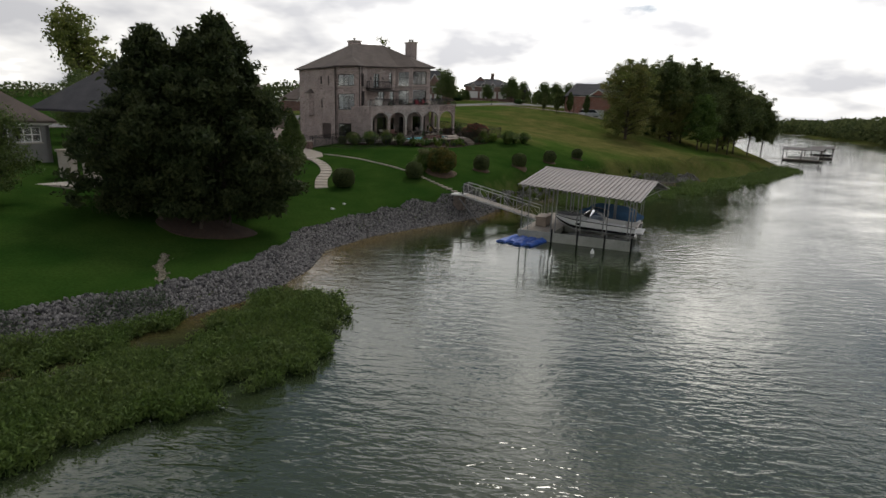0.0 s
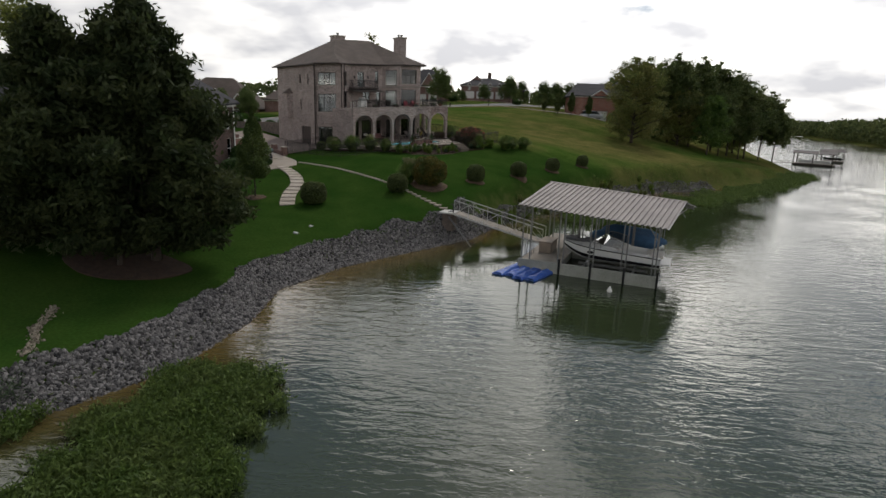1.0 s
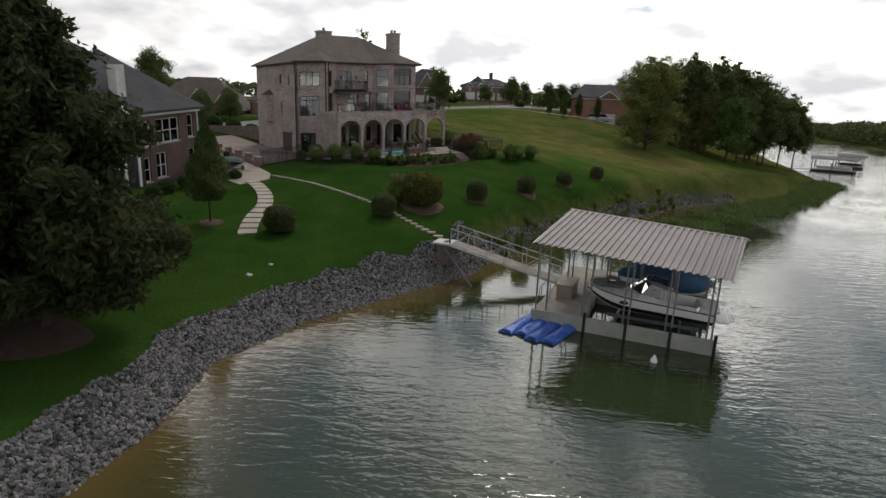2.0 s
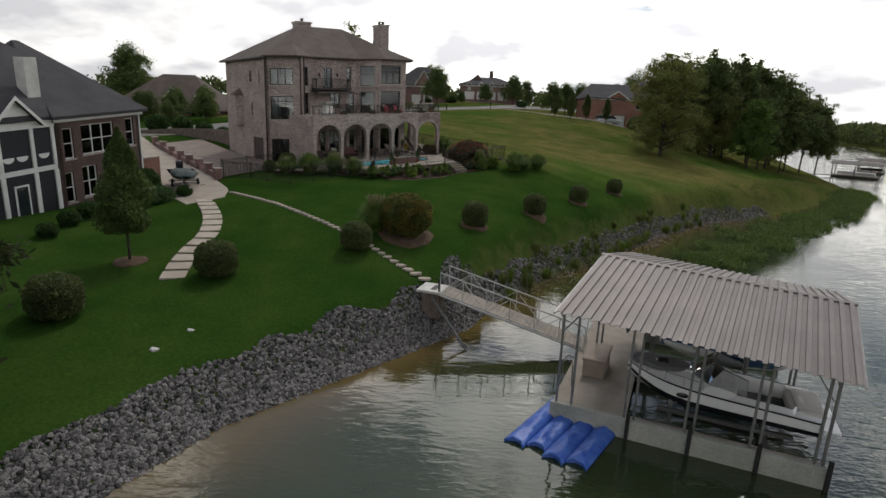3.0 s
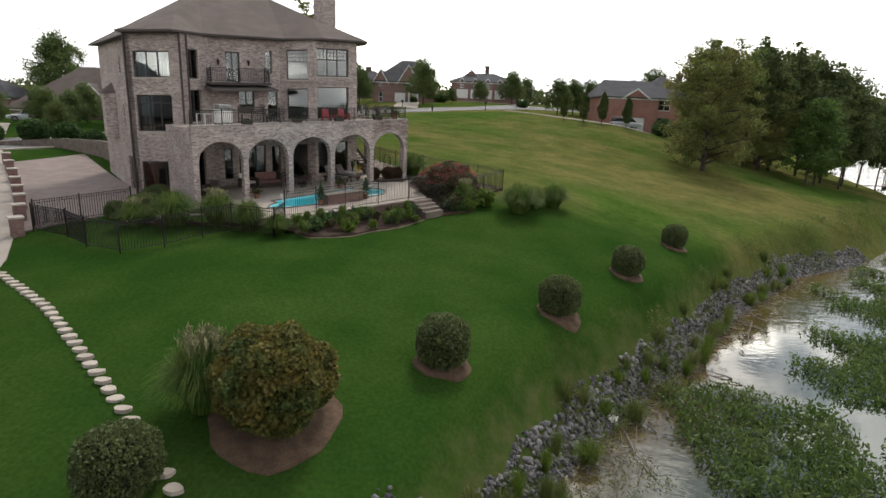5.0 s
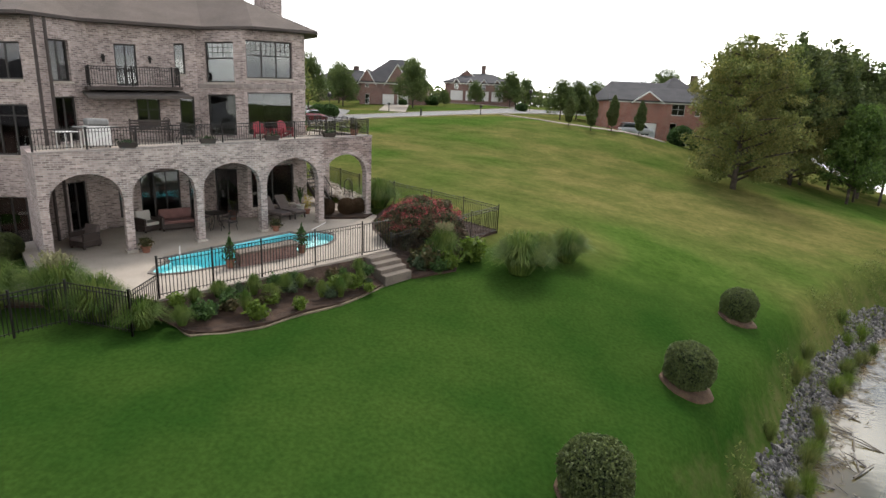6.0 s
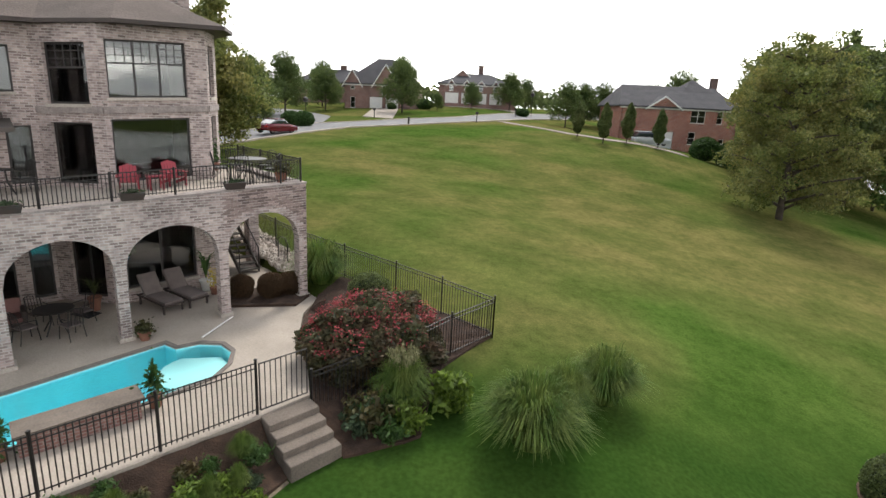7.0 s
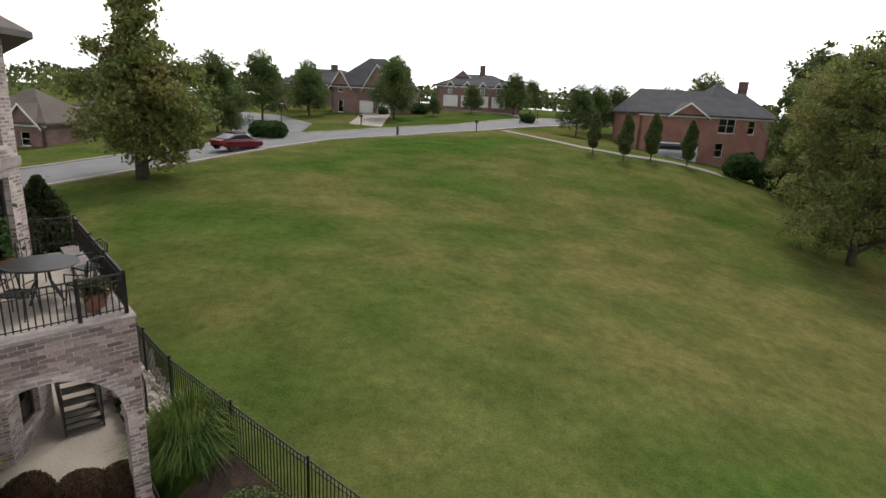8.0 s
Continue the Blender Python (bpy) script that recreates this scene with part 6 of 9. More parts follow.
gate = thing("pool_gate", H(9.1, -9.85, DZ), "black iron gate at the top of the garden steps", "gate")
part("gate_frame", HGeo().tube([(8.55, -9.86, DZ + 0.08), (8.55, -9.86, DZ + 1.2), (9.68, -9.86, DZ + 1.2), (9.68, -9.86, DZ + 0.08), (8.55, -9.86, DZ + 0.08)], 0.022, 4), M_IRON, gate)
for i in range(1, 9):
    u = 8.55 + 0.125 * i
    part("picket", HGeo().box((u - 0.009, -9.869, DZ + 0.08), (u + 0.009, -9.851, DZ + 1.2)), M_IRON, gate)

# ---------------------------------------------------------------- neighbouring houses
def local_geo(m, fall=0.0):
    class LGeo(Geo):
        def add(self, vs, fs):
            n = len(self.v)
            self.v.extend(tuple(m @ Vector((p[0], p[1], p[2] + fall * p[0]))) for p in vs)
            self.f.extend(tuple(i + n for i in f) for f in fs)
            return self
    return LGeo


def hip_roof(L, x0, x1, y0, y1, ze, zr, over=0.45, ridge=0.5):
    """Hipped roof with a ridge along x; ridge: how far the hips run in, as a part of the depth."""
    a = ((x0 - over, y0 - over, ze), (x1 + over, y0 - over, ze), (x1 + over, y1 + over, ze), (x0 - over, y1 + over, ze))
    d = (y1 - y0) * ridge
    ym = (y0 + y1) / 2
    r0, r1 = (min(x0 + d, (x0 + x1) / 2 - 0.2), ym, zr), (max(x1 - d, (x0 + x1) / 2 + 0.2), ym, zr)
    g = L()
    lo = tuple((p[0], p[1], p[2] - 0.18) for p in a)
    g.add(a + lo + (r0, r1), [(0, 1, 9, 8), (1, 2, 9), (2, 3, 8, 9), (3, 0, 8), (0, 4, 5, 1), (1, 5, 6, 2), (2, 6, 7, 3), (3, 7, 4, 0), (4, 7, 6, 5)])
    return g


def gable(L, xc, w, y, ze, zp, depth, thick=0.25):
    """A front gable: wall triangle and two roof planes running back."""
    wallg, roofg, trim = L(), L(), L()
    wallg.add([(xc - w / 2, y, ze), (xc + w / 2, y, ze), (xc, y, zp - 0.12), (xc - w / 2, y + thick, ze), (xc + w / 2, y + thick, ze), (xc, y + thick, zp - 0.12)],
              [(0, 1, 2), (5, 4, 3), (0, 3, 4, 1), (1, 4, 5, 2), (2, 5, 3, 0)])
    o = 0.3
    sl = (zp - ze) / (w / 2)
    for sg in (-1, 1):
        e = xc + sg * (w / 2 + o)
        zz = ze - sl * o
        roofg.add([(e, y - o, zz), (xc, y - o, zp), (xc, y + depth, zp), (e, y + depth, zz), (e, y - o, zz - 0.12), (xc, y - o, zp - 0.12), (xc, y + depth, zp - 0.12), (e, y + depth, zz - 0.12)],
                  [(0, 1, 2, 3), (4, 7, 6, 5), (0, 3, 7, 4)])
        trim.add([(e, y - o - 0.03, zz + 0.02), (xc, y - o - 0.03, zp + 0.02), (xc, y - o - 0.03, zp - 0.2), (e, y - o - 0.03, zz - 0.2), (e, y - o, zz + 0.02), (xc, y - o, zp + 0.02), (xc, y - o, zp - 0.2), (e, y - o, zz - 0.2)],
                 [(0, 1, 2, 3), (7, 6, 5, 4), (0, 4, 5, 1), (3, 2, 6, 7)])
    return wallg, roofg, trim


def neighbour(name, label, m, w, d, ze, zr, brick, roof, holes, garage=(), gables=(), chim=None, fall=0.0, frame_mat=None, z0=-1.5, side_holes=(), left_holes=(), ridge=0.5):
    """A house with its front on y = 0 from x = 0 to w. holes: (x0, x1, z0, z1, columns). garage: (x0, x1, z0, z1)."""
    L = local_geo(m, fall)
    hs = thing(name, m, label, "house")
    fm = frame_mat or M_WHITE
    op = [h[:4] for h in holes] + list(garage)
    part("wall", wall_face(L(), (0, 0), (w, 0), z0, ze, op), brick, hs)
    part("wall", wall_face(L(), (w, 0), (w, d), z0, ze, [h[:4] for h in side_holes]), brick, hs)
    part("wall", wall_face(L(), (w, d), (0, d), z0, ze), brick, hs)
    part("wall", wall_face(L(), (0, d), (0, 0), z0, ze, [h[:4] for h in left_holes]), brick, hs)
    # added wall behind the windows, its dark colour giving the dim room
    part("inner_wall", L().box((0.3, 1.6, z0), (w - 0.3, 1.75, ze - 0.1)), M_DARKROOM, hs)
    for h in holes:
        window_unit("window", hs, (0, 0), (w, 0), h[:4], h[4], (0.5,), geo=L, frame_mat=fm)
    for h in side_holes:
        window_unit("window", hs, (w, 0), (w, d), h[:4], h[4], (0.5,), geo=L, frame_mat=fm)
    for h in left_holes:
        window_unit("window", hs, (0, d), (0, 0), h[:4], h[4], (0.5,), geo=L, frame_mat=fm)
    for x0, x1, q0, q1 in garage:
        dgar = part("garage_door", L().box((x0 + 0.05, 0.16, q0), (x1 - 0.05, 0.22, q1 - 0.04)), M_WHITE, hs, "white panelled garage door")
        for k in range(4):
            zz = q0 + (q1 - q0) * k / 4
            part("panel", L().box((x0 + 0.15, 0.13, zz + 0.08), (x1 - 0.15, 0.158, zz + (q1 - q0) / 4 - 0.06)), M_WHITE, dgar)
    part("roof", hip_roof(L, 0, w, 0, d, ze + 0.02, zr, ridge=ridge), roof, hs)
    part("cornice", L().box((-0.2, -0.2, ze - 0.35), (w + 0.2, -0.003, ze - 0.17)), M_WHITE, hs)
    for (xc, gw, y, e, p, dep) in gables:
        a, b, c = gable(L, xc, gw, y, e, p, dep)
        gb = part("gable_wall", a, brick, hs)
        part("gable_roof", b, roof, gb)
        part("gable_trim", c, M_WHITE, gb)
    if chim:
        x, y, a, b, cw = chim
        ch = part("chimney", L().box((x - cw / 2, y - 0.4, a), (x + cw / 2, y + 0.4, b)), M_BRICK_DARK, hs)
        part("chimney_cap", L().box((x - cw / 2 - 0.08, y - 0.48, b + 0.003), (x + cw / 2 + 0.08, y + 0.48, b + 0.12)), M_STONE, ch)
    return hs, L


# dark red brick house beside the drive, with a white two-storey porch
ML = Matrix.Translation((-21.4, 37.5, 0)) @ pose(0, 0, 0, 0, 0, 80)
nb, L = neighbour("brick_house", "dark red brick house with white trimmed windows and two-storey porch", ML, 6.4, 12, 8.75, 13.0, M_BRICK_DARK, M_SHINGLE_D,
                  [(0.45, 1.15, 6.2, 8.0, 1), (1.7, 4.2, 6.3, 8.1, 3), (1.5, 2.6, 3.7, 5.6, 2), (0.3, 0.9, 3.6, 5.4, 1), (5.2, 5.9, 6.4, 8.2, 1), (5.2, 5.9, 3.6, 5.5, 1)], fall=0.085, z0=2.2,
                  side_holes=[(0.6, 1.2, 6.3, 8.1, 1), (0.6, 1.2, 3.6, 5.4, 1), (3.0, 4.0, 6.3, 8.1, 2)])
part("porch_block", wall_face(L(), (-9, 2.6), (0, 2.6), 2.2, 8.75, [(5.2, 6.2, 3.3, 5.4), (6.9, 8.4, 3.4, 5.5), (5.0, 6.6, 6.2, 8.0), (7.0, 8.5, 6.2, 8.0)]), M_BRICK_DARK, nb)
for h, c in (((5.2, 6.2, 3.3, 5.4), 1), ((6.9, 8.4, 3.4, 5.5), 2), ((5.0, 6.6, 6.2, 8.0), 2), ((7.0, 8.5, 6.2, 8.0), 2)):
    window_unit("window", nb, (-9, 2.6), (0, 2.6), h, c, (), geo=L, frame_mat=M_WHITE, sill=False)
part("porch_roof", hip_roof(L, -10, 6.2, 0.2, 12, 8.8, 14.0, 0.4, 0.55), M_SHINGLE_D, nb)
part("porch_floor", L().box((-5.2, 0.1, 5.75), (-0.02, 2.55, 6.02)), M_WHITE, nb)
part("porch_beam", L().box((-5.2, 0.0, 8.2), (-0.02, 0.3, 8.7)), M_WHITE, nb)
for x in (-5.1, -3.35, -1.45, -0.15):
    part("porch_column", L().box((x - 0.12, 0.02, 3.2), (x + 0.12, 0.26, 5.74)), M_WHITE, nb)
    part("porch_column", L().box((x - 0.1, 0.02, 6.03), (x + 0.1, 0.24, 8.19)), M_WHITE, nb)
for x0, x1 in ((-5.0, -3.46), (-3.24, -1.56), (-1.34, -0.25)):
    part("screen", L().box((x0, 0.12, 6.03), (x1, 0.13, 8.19)), M_SCREEN, nb, "dark insect screen")
    part("screen", L().box((x0, 0.12, 3.2), (x1, 0.13, 5.74)), M_SCREEN, nb, "dark insect screen")
dr = part("porch_door", L().box((-2.8, 0.07, 3.2), (-1.95, 0.11, 5.2)), M_WHITE, nb, "white glazed porch door")
part("door_glass", L().box((-2.7, 0.05, 3.4), (-2.05, 0.068, 5.1)), M_GLASSDARK, dr)
for x in (-2.9, -2.1, -0.8):
    k = 12
    pts = [(x + 0.34 * math.cos(math.pi * j / k), 0.08, 6.75 - 0.28 * math.sin(math.pi * j / k)) for j in range(k + 1)]
    part("bunting", L().add(pts + [(x, 0.08, 6.76)], [(j, j + 1, k + 1) for j in range(k)]), M_WHITE, nb, "white half-round bunting")
a, b, c = gable(L, -2.4, 2.5, -0.05, 8.75, 10.0, 3.0)
gb = part("gable_wall", a, M_WHITE, nb)
part("gable_roof", b, M_SHINGLE_D, gb)
part("gable_trim", c, M_WHITE, gb)
part("chimney", L().box((-0.55, 1.0, 8.9), (0.25, 1.7, 12.0)), M_WHITECONC, nb, "pale stucco chimney")
part("downspout", L().tube([(6.32, -0.08, 3.0), (6.32, -0.08, 8.6)], 0.06, 6), M_WHITE, nb)
wl2 = thing("garden_wall", (-20.5, 46, 3.6), "red brick garden wall beside the driveway", "wall")
part("wall_run", local_geo(ML, 0.03)().box((6.45, 1.0, 3.0), (9.2, 1.3, 5.5)), M_BRICK_RED, wl2)
part("cap", local_geo(ML, 0.03)().box((6.45, 0.95, 5.503), (9.25, 1.35, 5.6)), M_STONE, wl2)

# grey house at the far left with a stone patio
neighbour("grey_house", "pale grey painted house with dark roof by a stone patio", Matrix.Translation((-31.9, 27.2, 0)) @ pose(0, 0, 0, 0, 0, 62) @ Matrix.Translation((-9, 0, 0)), 9, 9, 7.0, 11.0,
          M_GREYWALL, M_SHINGLE, [(5.4, 6.2, 5.2, 6.4, 1), (6.6, 8.4, 5.3, 6.5, 3), (6.8, 8.2, 2.6, 3.9, 2), (2, 4, 5.2, 6.4, 2)], z0=1.5)
pt = thing("stone_patio", (-26.5, 20.5, 2.8), "stone patio with two masonry fireplace pillars", "patio")
P0 = Matrix.Translation((-25.8, 21.5, 0))
part("paving", Geo(P0).box((-3.5, -2.5, 2.2), (2.2, 2.5, 3.05)), M_STONE, pt)
for x, h in ((-0.9, 2.0), (0.9, 2.35)):
    part("pillar", Geo(P0).box((x - 0.4, 0.3, 3.053), (x + 0.4, 1.1, 3.05 + h)), M_STONE, pt)
    part("pillar_cap", Geo(P0).box((x - 0.5, 0.2, 3.055 + h), (x + 0.5, 1.2, 3.2 + h)), M_CONC, pt)

# red brick house with white garage on the field's edge
redh, _ = neighbour("red_brick_house", "red brick house with dark grey roof and white garage door", Matrix.Translation((24.3, 122.5, 0)) @ pose(0, 0, 0, 0, 0, 3), 16, 11, 14.2, 17.2, M_BRICK_RED, M_SHINGLE_D,
          [(9.6, 11.6, 12.2, 14.0, 2), (13.2, 14.0, 12.2, 13.8, 1), (9.6, 10.6, 9.3, 11.0, 1), (13.9, 14.6, 9.0, 10.2, 1)], garage=[(2.6, 7.6, 8.4, 10.9)], z0=6.5,
          gables=[(5.6, 4.5, -0.4, 14.1, 15.6, 4)], chim=(15.2, 7, 15.5, 18.6, 0.9), ridge=0.12)
part("upper_roof", hip_roof(local_geo(Matrix.Translation((24.3, 122.5, 0)) @ pose(0, 0, 0, 0, 0, 3)), 8, 15.8, 1.5, 12, 14.6, 18.3, 0.3, 0.45), M_SHINGLE_D, redh)
# gabled house on the corner
neighbour("gabled_house", "brown brick house with white gables and two garage doors", Matrix.Translation((-17.9, 138.2, 0)) @ pose(0, 0, 0, 0, 0, 2), 12.5, 10, 16.0, 20.4, M_BRICK_BROWN, M_SHINGLE_D,
          [(1.0, 1.7, 15.0, 16.0, 1), (1.0, 1.8, 12.0, 13.8, 1), (6.3, 7.7, 14.2, 15.8, 2)], garage=[(4.2, 6.4, 11.5, 13.9), (6.9, 9.1, 11.5, 13.9)], z0=9.5,
          gables=[(1.4, 2.9, -0.4, 15.9, 18.2, 5), (7.0, 4.2, -0.4, 15.9, 19.2, 6)])
# house with three garage doors
neighbour("long_house", "red brick house with grey roof and three white garage doors", Matrix.Translation((-3.2, 154.5, 0)) @ pose(0, 0, 0, 0, 0, 2), 15, 10, 17.4, 19.6, M_BRICK_BROWN, M_SHINGLE_D,
          [(2.0, 2.8, 16.0, 17.2, 1), (5.0, 5.8, 16.0, 17.2, 1), (7.8, 8.6, 16.0, 17.2, 1), (10.6, 11.4, 16.0, 17.2, 1)], garage=[(1.2, 3.9, 13.7, 15.7), (4.4, 6.6, 13.7, 15.7), (7.2, 9.4, 13.7, 15.7), (9.9, 12.4, 13.7, 15.7)], z0=11,
          gables=[(2.4, 1.4, -0.3, 17.3, 18.1, 2), (5.4, 1.4, -0.3, 17.3, 18.1, 2), (8.2, 1.4, -0.3, 17.3, 18.1, 2), (11.0, 1.4, -0.3, 17.3, 18.1, 2), (4.5, 5.5, 3.5, 18.0, 20.2, 3)], chim=(8.2, 6, 18, 21.2, 1.0))
# houses beyond the drive
neighbour("dormer_house", "brown house with a steep hipped roof and dormer", Matrix.Translation((-57, 94, 0)) @ pose(0, 0, 0, 0, 0, 4), 17.5, 12, 8.7, 14.4, M_BRICK_BROWN, M_SHINGLE,
          [(3, 4.5, 6.8, 8.2, 2), (8, 10, 6.8, 8.2, 2), (13, 15, 6.8, 8.2, 2)], z0=4, gables=[(9.5, 3.0, 2.0, 10.6, 12.2, 4), (14.6, 4.6, -0.4, 8.6, 11.4, 5)])
neighbour("far_house", "small brown house with dark hipped roof", Matrix.Translation((-84, 108, 0)) @ pose(0, 0, 0, 0, 0, 10), 13, 9, 9.9, 13.0, M_BRICK_BROWN, M_SHINGLE_D,
          [(7, 8.4, 8.3, 9.4, 2), (9.5, 11, 8.3, 9.4, 2), (9.8, 10.8, 6.6, 7.6, 1)], z0=5)
neighbour("corner_house", "brown brick house with grey roof across the street", Matrix.Translation((-38.5, 97.5, 0)) @ pose(0, 0, 0, 0, 0, 6), 6.5, 8, 10.6, 13.4, M_BRICK_BROWN, M_SHINGLE,
          [(4.4, 5.2, 8.6, 9.8, 1)], z0=5, gables=[(4.9, 2.8, -0.3, 10.5, 12.2, 4)])
neighbour("roof_house", "brown house with a broad brown roof behind trees", Matrix.Translation((-43, 117, 0)) @ pose(0, 0, 0, 0, 0, 4), 14, 10, 11.6, 14.8, M_BRICK_BROWN, M_SHINGLE,
          [(3, 4.2, 9.6, 11, 1), (9, 10.4, 9.6, 11, 1)], z0=6)
neighbour("chimney_house", "far house with grey roof and brick chimney", Matrix.Translation((-33, 158, 0)), 15, 9, 16.6, 19.4, M_BRICK_BROWN, M_SHINGLE_D, [(3, 4.2, 14.4, 16, 1)], z0=9, chim=(9, 5, 18, 20.2, 1.2))


# ---------------------------------------------------------------- vehicles and street things
def car(name, label, m, paint, L=4.6, W=1.8, Hh=1.42, van=False):
    """Bonnet towards -x. Body and cabin are lofted from cross-sections."""
    c = thing(name, m, label, "car")

    def loft(rows):
        vs, fs = [], []
        for x, hw, z0, z1, tuck in rows:
            vs += [(x, -hw * 0.94, z0), (x, -hw, z0 + (z1 - z0) * 0.35), (x, -hw, z0 + (z1 - z0) * 0.7), (x, -hw + tuck, z1), (x, hw - tuck, z1), (x, hw, z0 + (z1 - z0) * 0.7), (x, hw, z0 + (z1 - z0) * 0.35), (x, hw * 0.94, z0)]
        n = len(rows)
        for i in range(n - 1):
            fs += [(i * 8 + j, i * 8 + j + 1, (i + 1) * 8 + j + 1, (i + 1) * 8 + j) for j in range(7)]
        fs += [tuple(range(7, -1, -1)), tuple((n - 1) * 8 + j for j in range(8))]
        return Geo(m).add(vs, fs)

    w = W / 2
    if van:
        body = [(0.0, 0.8, 0.45, 0.75, 0.1), (0.04, 0.95, 0.3, 0.9, 0.1), (0.2, 1.0, 0.25, 1.02, 0.08), (0.9, 1.0, 0.25, 1.05, 0.06), (0.97, 0.97, 0.3, 1.02, 0.08), (1.0, 0.88, 0.45, 0.9, 0.1)]
        cab = [(0.18, 0.86, 1.0, 1.04, 0.04), (0.34, 0.9, 1.0, Hh - 0.06, 0.1), (0.42, 0.92, 1.0, Hh - 0.02, 0.12), (0.9, 0.92, 1.0, Hh - 0.04, 0.12), (0.985, 0.88, 1.0, 1.1, 0.05)]
        top = (0.37, 0.92)
    else:
        body = [(0.0, 0.78, 0.42, 0.62, 0.1), (0.04, 0.93, 0.28, 0.72, 0.1), (0.22, 1.0, 0.22, 0.84, 0.1), (0.32, 1.0, 0.22, 0.9, 0.06), (0.8, 1.0, 0.22, 0.93, 0.06), (0.95, 0.95, 0.28, 0.92, 0.1), (1.0, 0.82, 0.42, 0.8, 0.1)]
        cab = [(0.27, 0.86, 0.87, 0.91, 0.04), (0.42, 0.9, 0.87, Hh - 0.06, 0.16), (0.5, 0.9, 0.87, Hh - 0.02, 0.18), (0.66, 0.9, 0.87, Hh - 0.03, 0.18), (0.88, 0.84, 0.87, 0.96, 0.06)]
        top = (0.43, 0.68)
    part("body", loft([(k * L - L / 2, h * w, a, b, t) for k, h, a, b, t in body]), paint, c)
    part("glasshouse", loft([(k * L - L / 2, h * w, a, b, t) for k, h, a, b, t in cab]), M_GLASSDARK, c, "dark tinted windows")
    part("roof", Geo(m).bevel_box((top[0] * L - L / 2, -w * 0.72, Hh - 0.035), (top[1] * L - L / 2, w * 0.72, Hh + 0.012), 0.02), paint, c)
    for sgn in (-1, 1):
        for k in ((0.5, 0.66) if not van else (0.42, 0.62, 0.8)):
            part("pillar", Geo(m).tube([(k * L - L / 2, sgn * (w * 0.905), 0.88 if not van else 1.0), (k * L - L / 2 + 0.02, sgn * (w * 0.73), Hh - 0.02)], 0.03, 5), paint, c)
    for k in (0.19, 0.8):
        for y in (-w - 0.01, w - 0.19):
            wm = m @ Matrix.Translation((k * L - L / 2, y, 0.33)) @ pose(0, 0, 0, -90, 0, 0)
            wh = part("wheel", Geo(wm).lathe([(0.3, -0.2), (0.33, -0.16), (0.33, -0.04), (0.3, 0.0)], 16), M_RUBBER, c)
            part("rim", Geo(wm).lathe([(0.2, 0.002), (0.2, 0.012)], 12), M_STEEL, wh)
            part("rim", Geo(wm).lathe([(0.2, -0.214), (0.2, -0.203)], 12), M_STEEL, wh)
    for y in (-0.6, 0.6):
        part("headlight", Geo(m).box((-L / 2 - 0.01, y - 0.18, 0.52), (-L / 2 + 0.08, y + 0.18, 0.62)), M_GEL, c)
        part("tail_light", Geo(m).box((L / 2 - 0.08, y - 0.18, 0.62), (L / 2 + 0.012, y + 0.18, 0.76)), M_REDLAMP, c)
    return c


car("sedan", "red sedan parked on the hill street", pose(-14.6, 97.0, gz(-14.6, 97.0) + 0.06, 0, 0, 247), M_REDPAINT, 4.3, 1.7, 1.4)
car("minivan", "silver minivan parked before the garage", pose(27.8, 119.3, gz(27.8, 119.3) + 0.03, 0, 0, 185), M_SILVER, 4.9, 1.9, 1.75, True)
car("parked_car", "white car parked by the far driveway", pose(-52, 91, gz(-52, 91) + 0.03, 0, 0, 40), M_SILVER)


def mailbox(x, y, kind=0):
    z = gz(x, y)
    b = thing("mailbox", (x, y, z), "black mailbox on a post beside the street", "mailbox", "street mailboxes")
    part("post", Geo().box((x - 0.06, y - 0.06, z - 0.1), (x + 0.06, y + 0.06, z + 1.0)), M_IRON, b)
    g = Geo()
    g.prism([(x + 0.2 * math.cos(math.pi * k / 6), y + 0.12 * math.sin(math.pi * k / 6) * 2 - 0.12) for k in range(7)], z + 1.0, z + 1.3)
    part("box", g, M_IRON, b)
    return b


mailbox(4.6, 117.6)
mailbox(-9.6, 121.0)
mailbox(10.6, 133.5)
mark = thing("utility_marker", (-3.5, 110.5, gz(-3.5, 110.5)), "short dark utility marker post in the field", "post")
part("post", Geo().tube([(-3.5, 110.5, gz(-3.5, 110.5) - 0.1), (-3.5, 110.5, gz(-3.5, 110.5) + 0.95)], 0.12, 8), M_IRON, mark)
for x, y, hh in ((-17.0, 113.8, 2.4), (13.6, 139.2, 3.2)):
    z = gz(x, y)
    sg = thing("street_sign" if hh < 3 else "street_lamp", (x, y, z), "dark street sign on a pole" if hh < 3 else "black street lamp on a pole", "sign" if hh < 3 else "lamp")
    part("pole", Geo().tube([(x, y, z - 0.1), (x, y, z + hh)], 0.05, 6), M_IRON, sg)
    part("head", Geo().lathe([(0.05, z + hh), (0.32, z + hh + 0.12), (0.32, z + hh + 0.5), (0.05, z + hh + 0.68)], 8, Matrix.Translation((x, y, 0))), M_IRON, sg)

